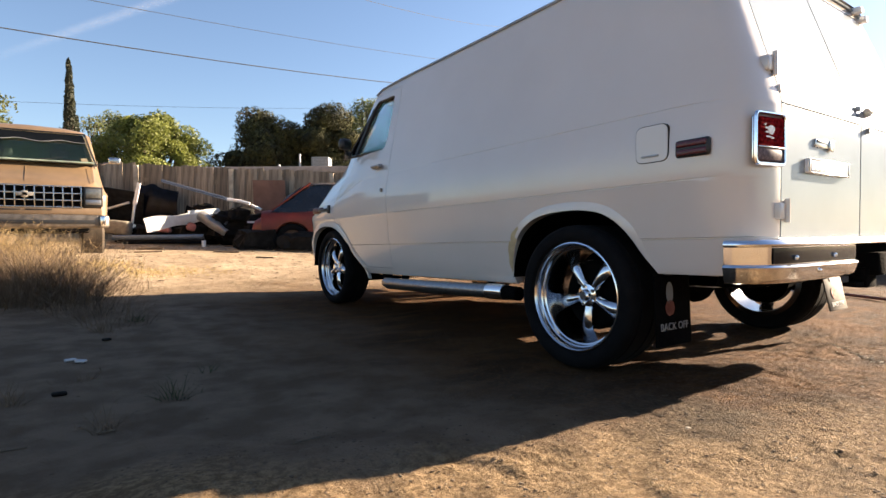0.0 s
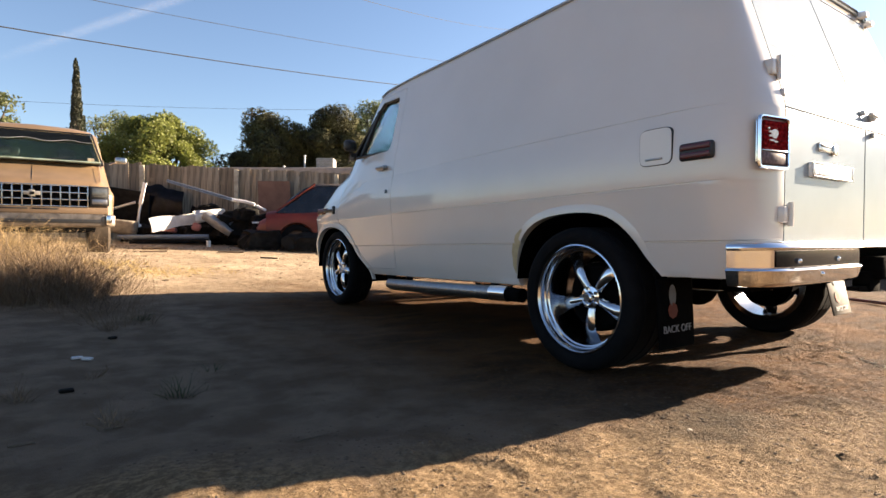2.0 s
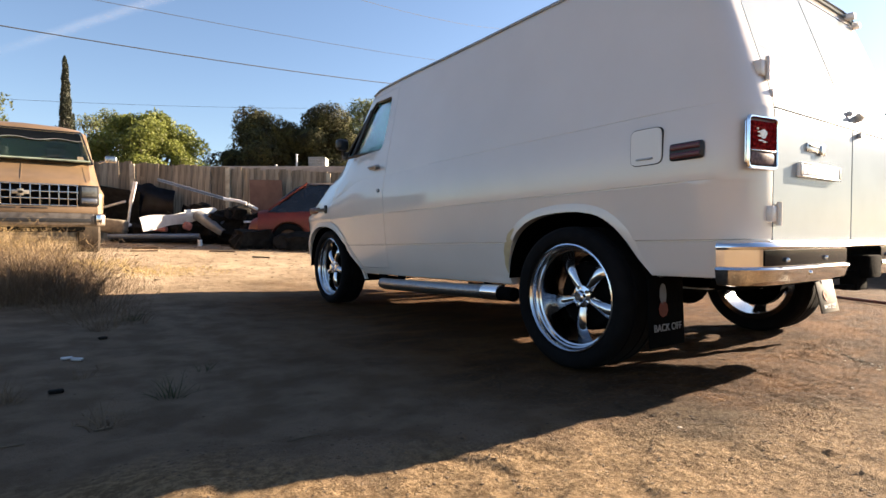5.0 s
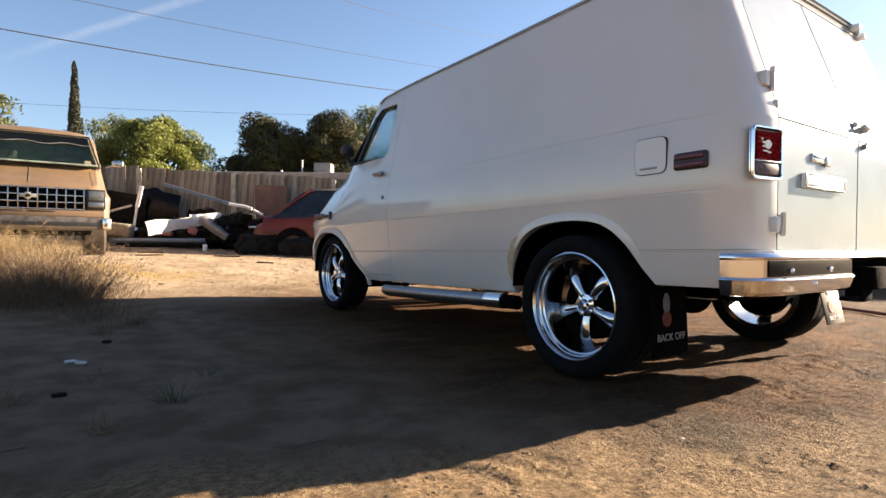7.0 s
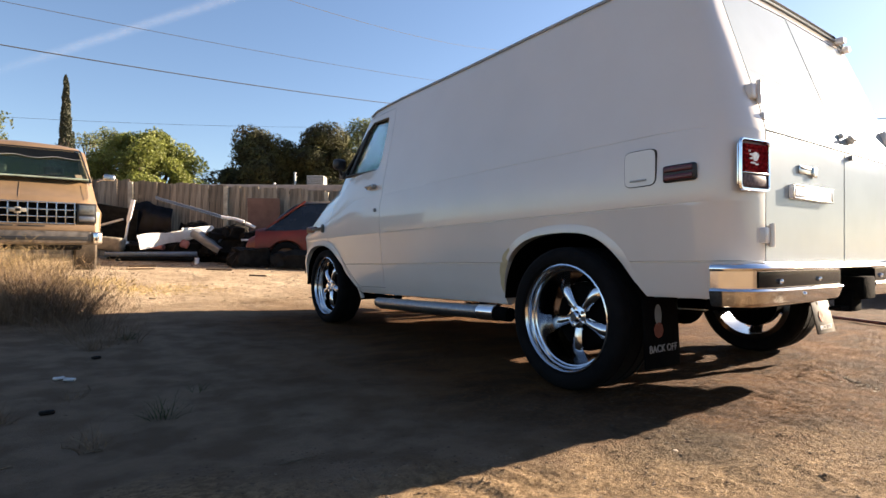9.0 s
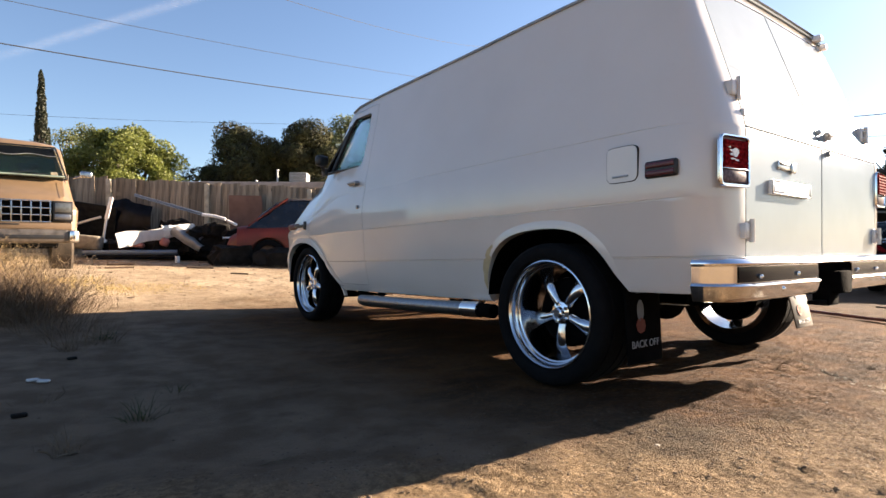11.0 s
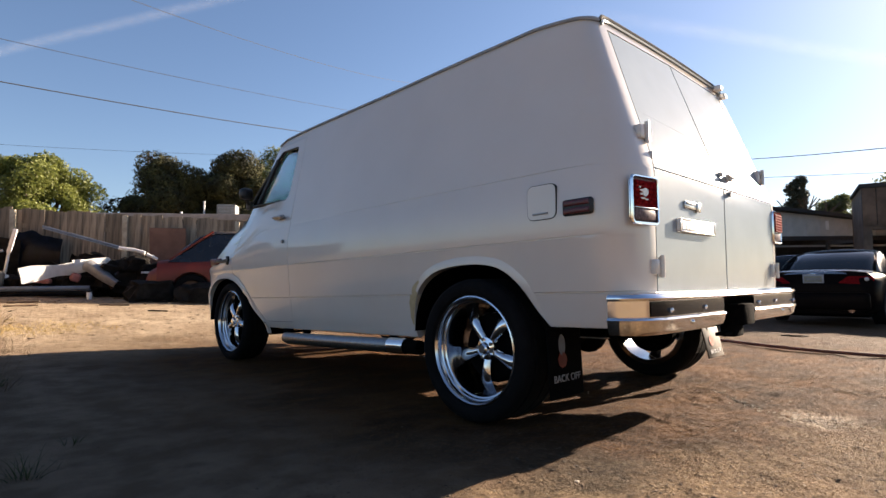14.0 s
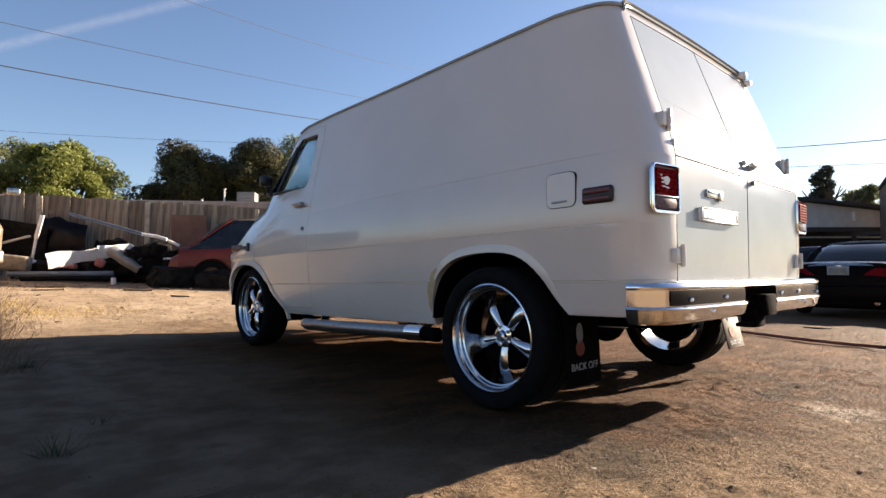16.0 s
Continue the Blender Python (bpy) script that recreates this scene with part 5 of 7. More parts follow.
# ---------- trees ----------
def leaves(bm_lists, rng, centre, radii, count, size, hollow=0.55, seed=0, ragged=0.35, facing=0.0):
    """Small bent leaf pairs scattered over a lumpy clump."""
    verts, faces = bm_lists
    c = Vector(centre)
    while count > 0:
        d = Vector((rng.gauss(0, 1), rng.gauss(0, 1), rng.gauss(0, 1))).normalized()
        lump = 1 + ragged * noise.noise(d * 2.3 + Vector((seed, 0, 0))) + 0.5 * ragged * noise.noise(d * 6 + Vector((0, seed, 0)))
        r = (hollow + (1 - hollow) * rng.random() ** 0.5) * lump
        p = c + Vector((d.x * radii[0], d.y * radii[1], d.z * radii[2])) * r
        u = Vector((rng.uniform(-1, 1), rng.uniform(-1, 1), rng.uniform(-0.6, 0.9))).normalized()
        if rng.random() < facing:
            u = (u - d * u.dot(d) * 0.8).normalized()
        v = u.orthogonal().normalized() if rng.random() >= facing else u.cross(d).normalized()
        v = (v * math.cos(a := rng.uniform(-1, 1) * (math.pi - 2.5 * facing)) + u.cross(v) * math.sin(a))
        s = size * rng.uniform(0.55, 1.35)
        k = len(verts)
        verts += [p - u * s, p + v * s * 0.5 + u * s * 0.1, p + u * s, p - v * s * 0.5 + u * s * 0.1]
        faces.append((k, k + 1, k + 2, k + 3))
        count -= 1


def limbs(bm, rng, p, d, length, r, depth, out, droop=0.0):
    """Tapered branching limbs; collects the tips."""
    q = p + d * length * 0.5 + Vector((rng.uniform(-1, 1), rng.uniform(-1, 1), 0)) * length * 0.06
    e = p + d * length
    tube(bm, [p, q, e], [r, r * 0.82, r * 0.62], 7 if depth > 1 else 5)
    if depth == 0:
        out.append(e)
        return
    for k in range(rng.choice((2, 3, 3))):
        nd = (d + Vector((rng.uniform(-1, 1), rng.uniform(-1, 1), rng.uniform(-0.35, 0.6) - droop)) * 0.75).normalized()
        limbs(bm, rng, e, nd, length * rng.uniform(0.6, 0.8), r * 0.6, depth - 1, out, droop)


def tree(name, label, at, trunk, clumps, leaf, size, seed, density=1.0, hollow=0.5, facing=0.0, ragged=0.35):
    """at: foot; trunk: (height, radius); clumps: (dx, dy, z, rx, ry, rz, leaves)."""
    rng = random.Random(seed)
    t = thing(name, label, "tree", Matrix.Translation(at))
    bm, tips = bmesh.new(), []
    limbs(bm, rng, Vector((0, 0, -0.3)), Vector((0.03, 0.02, 1)).normalized(), trunk[0], trunk[1], 3, tips)
    for dx, dy, z, *_ in clumps:
        tube(bm, [(0, 0, trunk[0] * 0.6), (dx * 0.5, dy * 0.5, (trunk[0] * 0.6 + z) / 2 - 0.1), (dx, dy, z)], [trunk[1] * 0.5, trunk[1] * 0.35, trunk[1] * 0.15], 6)
    part("trunk", bm, BARK, t)
    if clumps:
        lists = ([], [])
        for i, (dx, dy, z, rx, ry, rz, nleaf) in enumerate(clumps):
            leaves(lists, rng, (dx, dy, z), (rx, ry, rz), int(nleaf * density), size, hollow, seed + i * 7, ragged, facing)
        me = bpy.data.meshes.new("crown")
        me.from_pydata(lists[0], [], lists[1])
        me.materials.append(leaf)
        ob = new("crown", me)
        ob.parent = t
    return t


def crown_of(rng, spread, n, z0, z1, r, nleaf, flat=0.8):
    """Clumps placed over a rounded crown."""
    out = []
    for k in range(n):
        a, f, h = rng.uniform(0, 6.28), rng.random() ** 0.6, rng.random()
        wide = math.sin(math.pi * (0.15 + 0.75 * h)) * spread * f
        rr = r * rng.uniform(0.6, 1.15)
        out.append((wide * math.cos(a), wide * math.sin(a), z0 + (z1 - z0) * h, rr, rr, rr * flat, nleaf))
    return out


R = random.Random(11)
tree("leafy_tree", "broad tree with fresh yellow-green spring leaves behind the fence", (0.55, 24.8, 0.3), (1.5, 0.16),
     crown_of(R, 2.1, 60, 2.3, 5.1, 0.66, 1150), LEAF_LIGHT, 0.056, 3, hollow=0.45, facing=0.5)
tree("sparse_tree", "thin half-bare tree with grey twigs", (-0.6, 28.5, 0.3), (2.3, 0.12),
     crown_of(R, 1.9, 34, 2.6, 5.9, 0.55, 150), LEAF_OLIVE, 0.06, 5, hollow=0.1)
tree("juniper", "dense dark green juniper behind the house roof", (5.85, 26.4, 0.2), (1.0, 0.25),
     crown_of(R, 2.25, 34, 1.2, 6.0, 0.95, 2600), LEAF_DARK, 0.056, 6, hollow=0.80, facing=0.92, ragged=0.3)
tree("juniper", "dense dark green juniper with olive tips", (8.7, 24.7, 0.2), (1.0, 0.25),
     crown_of(R, 2.1, 34, 1.2, 6.2, 0.95, 2600), LEAF_DARK, 0.056, 8, hollow=0.80, facing=0.92, ragged=0.3)
tree("juniper", "dark juniper between its neighbours", (7.3, 25.9, 0.2), (1.0, 0.2),
     crown_of(R, 1.5, 22, 1.2, 5.6, 0.9, 2400), LEAF_DARK, 0.056, 17, hollow=0.80, facing=0.92, ragged=0.3)
tree("leafy_tree", "tall olive-green tree with a thin crown above the junipers", (12.0, 26.0, 0.2), (2.2, 0.2),
     crown_of(R, 3.2, 72, 1.8, 7.6, 0.80, 420), LEAF_OLIVE, 0.075, 9, hollow=0.2)
tree("leafy_tree", "feathery dark tree with drooping twigs beyond the tan van", (-5.7, 25.6, 0.3), (2.4, 0.15),
     crown_of(R, 1.7, 24, 3.0, 6.4, 0.5, 170), LEAF_OLIVE, 0.075, 21, hollow=0.1)
tree("cypress", "tall narrow dark cypress spire", (-1.55, 52.5, 0.4), (1.4, 0.25),
     [(0.03 * math.sin(k * 2.1), 0.03 * math.cos(k), 1.2 + k * 0.44, 0.66 * (1 - (k / 31) ** 1.9) + 0.07, 0.66 * (1 - (k / 31) ** 1.9) + 0.07, 0.55, 900) for k in range(30)]
     + [(0.50, 0.3, 1.2 + k * 0.44, 0.30 * (1 - (k / 20) ** 3) + 0.05, 0.30 * (1 - (k / 20) ** 3) + 0.05, 0.5, 350) for k in range(20)], LEAF_CYPRESS, 0.085, 14, hollow=0.6, ragged=0.12, facing=0.5)
# beyond the drive
tree("conifer", "dark conifer behind the grey shed", (42.1, 8.8, -0.4), (3.0, 0.25),
     [(0.25 * math.sin(k * 2.4), 0.25 * math.cos(k * 2.4), 1.5 + k * 0.46, 1.15 * (1 - k / 17) + 0.28, 1.15 * (1 - k / 17) + 0.28, 0.5, 800) for k in range(15)], LEAF_CYPRESS, 0.10, 31, hollow=0.3)
tree("leafy_tree", "pale green tree far behind the shed", (50, 8.0, -0.4), (2.6, 0.2), crown_of(R, 1.7, 34, 3.6, 7.6, 0.8, 640), LEAF_OLIVE, 0.10, 33, hollow=0.25)
tree("leafy_tree", "olive-green tree rising over the brown timber shelter", (23.4, -0.9, -0.4), (1.8, 0.18), crown_of(R, 3.0, 60, 2.6, 5.3, 0.75, 520), LEAF_OLIVE, 0.075, 35, hollow=0.25)


# ---------- house roof behind the fence ----------
def neighbour_house():
    h = thing("flat_roofed_house", "low house with a flat pale roof, vents and a cooler", "house")
    ang = math.degrees(math.atan2(17.76 - 19.34, 4.22 - 1.97))
    m = pose(5.4, 19.6, 0.42, 0, 0, ang)
    def add(name, fill, material, label=""):
        bm = bmesh.new()
        fill(bm)
        ob = part(name, bm, material, h, label)
        ob.matrix_world = m
        return ob
    add("wall", lambda b: box(b, (0.6, 0, 1.15), (6.8, 4.6, 2.3)), ROOFGREY)
    add("roof", lambda b: box(b, (0.6, 0, 2.50), (7.4, 5.2, 0.22), bevel=0.02), ROOFGREY, "pale flat roof edge")
    for x, y, hh in ((-0.6, -1.6, 0.26), (0.22, -1.8, 0.62)):
        add("vent_pipe", lambda b: tube(b, [(x, y, 2.45), (x, y, 2.48 + hh)], 0.032, 10), GALV)
        add("vent_cap", lambda b: tube(b, [(x, y, 2.48 + hh), (x, y, 2.53 + hh)], 0.045, 10), GALV)
    cooler = add("cooler", lambda b: (box(b, (1.02, -1.8, 2.76), (0.62, 0.6, 0.50), bevel=0.02), box(b, (1.02, -1.8, 2.49), (0.5, 0.5, 0.06))), ACWHITE, "cream evaporative cooler")
    for k in range(7):
        add("louvre", lambda b: box(b, (1.02, -2.108, 2.60 + k * 0.05), (0.52, 0.016, 0.012), rot=turn(20)), GALV)


neighbour_house()


# ---------- junk along the fence ----------
def scrap(name, label, category, fill, material, group="scrap along the fence"):
    bm = bmesh.new()
    fill(bm)
    ob = finish(name, bm, material)
    return tagged(ob, label, category, group)


def beam(bm, a, b, w, h, bevel=0.01):
    a, b = Vector(a), Vector(b)
    d = b - a
    q = d.to_track_quat("X", "Z").to_matrix()
    box(bm, (a + b) / 2, (d.length, w, h), rot=q, bevel=bevel)


def sheet(b, a, c, high, curl, seed, thick=0.012, lie=0.0):
    """A dented strip of sheet metal from a to c, with a rolled edge."""
    a, c = Vector(a), Vector(c)
    n, m = 14, 6
    d = (c - a).normalized()
    up = (Vector((0, 0, 1)) - d * d.z).normalized()
    out = d.cross(up)
    if out.y > 0:
        out = -out
    up, out = (up * math.cos(lie) - out * math.sin(lie)), (out * math.cos(lie) + up * math.sin(lie))
    rows = []
    for i in range(n + 1):
        t = i / n
        p0 = a.lerp(c, t) + up * 0.03 * noise.noise(Vector((t * 3, seed, 0)))
        hh = high * (1 - 0.35 * t) * (1 + 0.2 * noise.noise(Vector((t * 4, seed, 5))))
        rows.append([b.verts.new(p0 + up * hh * (k / m - 0.5) + out * (curl * math.sin(math.pi * k / m) + 0.007 * noise.noise(Vector((t * 5, k * 0.5, seed))))) for k in range(m + 1)])
    faces = []
    for u, v in zip(rows, rows[1:]):
        for k in range(m):
            faces.append(b.faces.new((u[k], u[k + 1], v[k + 1], v[k])))
    bmesh.ops.solidify(b, geom=faces, thickness=thick)


def lump(b, c, s, seed, rough=0.45):
    """A jagged greasy lump of machinery."""
    g = bmesh.ops.create_icosphere(b, subdivisions=3, radius=1.0)
    for v in g["verts"]:
        k = 1 + rough * noise.noise(v.co * 1.7 + Vector((seed, 0, 0))) + 0.6 * rough * noise.noise(v.co * 4.5 + Vector((0, seed, 0)))
        q = Vector([math.copysign(abs(x) ** 0.6, x) for x in v.co]) * k
        v.co = Vector((c[0] + q.x * s[0] / 2, c[1] + q.y * s[1] / 2, c[2] + q.z * s[2] / 2))


scrap("metal_panel", "dented white body panel lying across the scrap", "panel", lambda b: sheet(b, (-1.42, 10.85, 0.816), (0.155, 11.5, 1.125), 0.29, 0.02, 3, lie=0.12), PANELWHITE)
scrap("metal_panel", "small white panel end bent upward on the scrap", "panel", lambda b: sheet(b, (-0.58, 10.95, 1.03), (0.135, 11.35, 1.15), 0.22, 0.03, 8, lie=0.2), PANELWHITE)
scrap("fender", "pale crumpled fender leaning on the scrap", "fender", lambda b: sheet(b, (-0.35, 11.05, 1.06), (0.12, 10.7, 0.66), 0.26, 0.10, 5, lie=0.5), GALV)
scrap("steel_channel", "blue-grey steel channel propped up at a slant", "beam", lambda b: (beam(b, (-0.95, 11.94, 1.84), (0.25, 11.08, 1.42), 0.045, 0.055), beam(b, (-0.94, 11.9, 1.80), (0.24, 11.04, 1.38), 0.10, 0.012)), BLUEGREY)
scrap("door_frame", "bent white metal frame standing upright", "frame", lambda b: (beam(b, (-1.50, 12.3, 0.84), (-1.45, 12.2, 1.30), 0.04, 0.05), beam(b, (-1.45, 12.2, 1.30), (-1.36, 12.15, 1.78), 0.04, 0.08), beam(b, (-1.62, 12.1, 0.55), (-1.47, 12.1, 0.86), 0.05, 0.07)), PANELWHITE)
scrap("car_hood", "blue-black car hood leaning on the fence", "panel", lambda b: sheet(b, (-1.30, 12.85, 1.30), (-0.52, 12.42, 1.28), 1.10, 0.10, 11, 0.02), HOODBLUE)
scrap("loose_panel", "dark dented panel leaning in the scrap", "panel", lambda b: sheet(b, (-0.42, 12.15, 1.02), (0.15, 11.75, 0.96), 0.62, 0.08, 14, 0.04), WRECK)
scrap("black_tarp", "black plastic sheet draped at the fence", "tarp", lambda b: (box(b, (-1.72, 12.95, 1.22), (1.15, 0.04, 0.95), rot=turn(14, 9, -29), bevel=0.01),), WRECK)
for k, (x, y, z, s) in enumerate(((-0.95, 11.95, 0.66, (1.0, 0.6, 0.40)), (-0.25, 11.5, 0.66, (0.9, 0.6, 0.42)), (0.25, 11.1, 0.78, (0.75, 0.6, 0.62)), (0.48, 10.9, 1.05, (0.55, 0.5, 0.36)), (-0.15, 11.6, 1.14, (0.5, 0.4, 0.36)),
                              (0.80, 10.75, 0.82, (0.6, 0.6, 0.52)), (-1.45, 12.35, 0.66, (0.8, 0.5, 0.35)))):
    scrap("scrap_lump", "dark greasy lump of old car machinery", "scrap", lambda b: lump(b, (x, y, z), s, 3.7 * k), WRECK)
# dark lumps put in for the black shade along the coupe's foot
for k, (x, y, z, s) in enumerate(((0.35, 9.25, 0.50, (0.8, 0.5, 0.46)), (1.05, 8.85, 0.46, (0.9, 0.45, 0.40)), (1.8, 8.5, 0.42, (0.9, 0.45, 0.38)))):
    scrap("shade_lump", "dark lump added for the shade below the red coupe", "scrap", lambda b: lump(b, (x, y, z), s, 9.1 * k + 2, 0.35), WRECK)
scrap("roof_bar", "pale slanting bar leaning over the black sheet", "bar", lambda b: beam(b, (-2.20, 12.75, 1.12), (-1.52, 12.45, 1.36), 0.06, 0.05), GALV)
scrap("pipe_length", "long blue-grey steel pipe lying on the ground", "pipe", lambda b: tube(b, [(-1.95, 11.35, 0.58), (-0.35, 10.70, 0.59)], 0.050, 12), BLUEGREY)
scrap("pipe_length", "long dark pipe lying under a paler one", "pipe", lambda b: tube(b, [(-1.75, 11.40, 0.50), (-0.30, 10.85, 0.51)], 0.062, 12), HOODBLUE)
scrap("exhaust_part", "bent bright metal strips on the heap", "scrap", lambda b: (tube(b, [(0.20, 10.95, 1.40), (0.45, 10.8, 1.36), (0.62, 10.7, 1.30)], 0.035, 8), tube(b, [(0.62, 10.6, 1.27), (0.80, 10.5, 1.17)], 0.03, 8)), PANELWHITE)
scrap("seat_cushion", "faded pink-red cushion in the scrap", "cushion", lambda b: (box(b, (-1.02, 11.45, 0.74), (0.36, 0.2, 0.10), rot=turn(0, 6, -25), bevel=0.04, seg=3),), PINK)
scrap("rag", "red and white rag on the scrap", "rag", lambda b: (box(b, (-0.50, 11.15, 0.80), (0.18, 0.14, 0.17), rot=turn(15, 20, 0), bevel=0.05, seg=3),), PINK)
scrap("white_can", "small white can on the dirt", "can", lambda b: tube(b, [(-0.42, 10.35, ground_z(-0.42, 10.35)), (-0.42, 10.35, ground_z(-0.42, 10.35) + 0.13)], 0.045, 12), PANELWHITE)
scrap("leaning_board", "red-brown board leaning on the fence", "board", lambda b: (box(b, (1.33, 11.55, 1.45), (0.75, 0.03, 0.95), rot=turn(8, 0, -29)),), BRICKBOARD)
scrap("old_battery", "grey lump of scrap beside the tan van", "scrap", lambda b: (box(b, (-1.86, 11.9, 0.80), (0.62, 0.35, 0.30), rot=turn(0, 6, -22), bevel=0.06, seg=3),), mat("dusty_grey", (0.26, 0.225, 0.17), 0.9, vary=0.2, scale=9))


rs = random.Random(77)
for k in range(16):
    f = rs.random()
    x, y = -1.2 + 2.6 * f + rs.uniform(-0.2, 0.2), 11.75 - 1.55 * f + rs.uniform(-0.2, 0.25)
    z, long = ground_z(x, y) + rs.uniform(0.12, 0.75) * (1 - 0.4 * f), rs.uniform(0.12, 0.5)
    tilt = turn(rs.uniform(-35, 35), rs.uniform(-35, 35), rs.uniform(0, 180))
    if k % 3:
        scrap("sheet_offcut", "crumpled rusty sheet metal on the heap", "scrap", lambda b: box(b, (x, y, z), (long, rs.uniform(0.08, 0.25), 0.03), rot=tilt, bevel=0.01), (RUST, WRECK, BLUEGREY, RUST)[k % 4])
    else:
        d = tilt @ Vector((long, 0, 0))
        scrap("bent_pipe", "bent length of old pipe on the heap", "scrap", lambda b: tube(b, [(x, y, z), (x + d.x * 0.5, y + d.y * 0.5, z + d.z * 0.5 + 0.05), (x + d.x, y + d.y, z + d.z)], 0.022, 8), (STEEL, RUST, PANELWHITE)[k % 9 // 3])


# ---------- cars ----------
def car(name, label, at, paint, length, width, height, belt, hood, deck, cab, glass_mat=TINT, rim=ALLOY, top_paint=None):
    """A saloon body: x to its right, +y ahead, foot of the rear at y = 0. cab: y of deck end, roof rear, roof front, cowl."""
    t = thing(name, label, "car", at)
    w = width / 2
    d0, r0, r1, c1 = cab
    stations = [(0.0, 0.80, belt - 0.20), (0.03, 0.90, belt - 0.06), (0.12, 0.965, deck), (d0 * 0.7, 0.99, deck + 0.01), (d0, 0.995, deck + 0.02), ((d0 + c1) / 2, 1.0, belt), (c1, 0.995, hood + 0.03), ((c1 + length) / 2, 0.98, hood), (length - 0.25, 0.94, hood - 0.08), (length - 0.06, 0.86, hood - 0.18), (length, 0.74, hood - 0.30)]
    bm, rings = bmesh.new(), []
    for y, f, top in stations:
        half = [(0.0, top), (w * 0.6, top - 0.005), (w * 0.84, top - 0.03), (w * 0.94, top - 0.09), (w, top - 0.20), (w * 0.99, 0.45), (w * 0.95, 0.27), (w * 0.85, 0.20), (0.0, 0.20)]
        half = [(x * f, y, z) for x, z in half]
        rings.append(half + [(-x, yy, z) for x, yy, z in reversed(half[1:-1])])
    vs = [[bm.verts.new(p) for p in r] for r in rings]
    m, n = len(vs[0]), 9
    for u, v in zip(vs, vs[1:]):
        for k in range(m):
            bm.faces.new((u[k], u[(k + 1) % m], v[(k + 1) % m], v[k]))
    for ring in (vs[0], vs[-1]):
        bm.faces.new((ring[0], ring[1], ring[-1]))
        for k in range(1, n - 2):
            bm.faces.new((ring[k], ring[k + 1], ring[m - k - 1], ring[m - k]))
        bm.faces.new((ring[n - 2], ring[n - 1], ring[n]))
    axles = (0.19 * length, 0.80 * length)
    tools = []
    for y in axles:
        for s in (-1, 1):
            tools.append(poly_bm([(y + 0.36 * math.cos(a), 0.32 + 0.36 * math.sin(a)) for a in (2 * math.pi * k / 18 for k in range(18))], s * (w - 0.28), s * (w + 0.2)))
    part("body", carve(bm, tools), paint, t, angle=40)
    # cabin: roof and glass
    bm = bmesh.new()
    prof = [(d0 - 0.02, deck - 0.02, 0.86), (d0 + (r0 - d0) * 0.33, deck + (height - deck) * 0.44, 0.80), (d0 + (r0 - d0) * 0.66, deck + (height - deck) * 0.80, 0.745), (r0, height - 0.03, 0.70), ((r0 + r1) / 2, height, 0.68), (r1, height - 0.03, 0.70), (r1 + (c1 - r1) * 0.35, hood + (height - hood) * 0.80, 0.745), (r1 + (c1 - r1) * 0.68, hood + (height - hood) * 0.45, 0.80), (c1 + 0.02, hood - 0.02, 0.86)]
    rings = []
    for y, z, f in prof:
        low = belt - 0.14
        half = [(0, z), (w * f * 0.75, z - 0.008), (w * f * 0.93, z - 0.035), (w * (f * 0.4 + 0.92 * 0.6), (z + low) / 2), (w * 0.93, low), (0, low)]
        half = [(x, y, zz) for x, zz in half]
        rings.append(half + [(-x, yy, zz) for x, yy, zz in reversed(half[1:-1])])
    vs = [[bm.verts.new(p) for p in r] for r in rings]
    m, n = len(vs[0]), 6
    for u, v in zip(vs, vs[1:]):
        for k in range(m):
            bm.faces.new((u[k], u[(k + 1) % m], v[(k + 1) % m], v[k]))
    for ring in (vs[0], vs[-1]):
        bm.faces.new(ring)
    part("cabin_glass", bm, glass_mat, t, "dark windows", angle=40)
    bm = bmesh.new()
    rows = []
    for y, z, f in [(r0 - 0.10, height - 0.055, 0.70)] + prof[3:6] + [(r1 + 0.08, height - 0.055, 0.70)]:
        rows.append([bm.verts.new((x * w * f, y, z - dz + 0.012)) for x, dz in ((-0.98, 0.075), (-0.9, 0.03), (-0.5, 0.006), (0, 0.0), (0.5, 0.006), (0.9, 0.03), (0.98, 0.075))])
    for u, v in zip(rows, rows[1:]):
        for k in range(6):
            bm.faces.new((u[k], u[k + 1], v[k + 1], v[k]))
    bmesh.ops.solidify(bm, geom=bm.faces[:], thickness=0.02)
    part("roof", bm, top_paint or paint, t, angle=40)
    for s in (-1, 1):
        bm = bmesh.new()
        rows = []
        for j in range(7):
            k = j / 6
            y0, z0 = d0 - 0.02 + (r0 - d0 + 0.02) * k, deck - 0.02 + (height - 0.045 - deck) * math.sin(k * math.pi / 2) ** 0.9
            y1 = d0 + 0.52 + (r0 - d0 - 0.25) * k
            x0, x1 = w * (0.875 - 0.165 * k), w * (0.945 - 0.225 * k)
            rows.append([bm.verts.new(q) for q in ((s * x0 * 0.97, y0 - 0.01, z0 + 0.012), (s * x0, y0 + 0.03, z0 + 0.012), (s * (x0 + x1) / 2, (y0 + y1) / 2, z0 - 0.006), (s * x1, y1, z0 - 0.03))])
        for u, v in zip(rows, rows[1:]):
            for k in range(3):
                bm.faces.new((u[k], u[k + 1], v[k + 1], v[k]))
        bmesh.ops.solidify(bm, geom=bm.faces[:], thickness=0.02)
        part("rear_quarter", bm, top_paint or paint, t, angle=50)
    for s in (-1, 1):
      for run, r in (
                     ([(s * w * 0.87, c1, hood), (s * w * 0.70, r1 + 0.05, height - 0.05)], 0.02),
                     ([(s * w * 0.925, (d0 + c1) / 2, belt - 0.1), (s * w * 0.72, (r0 + r1) / 2, height - 0.05)], 0.03)):
        bm = bmesh.new()
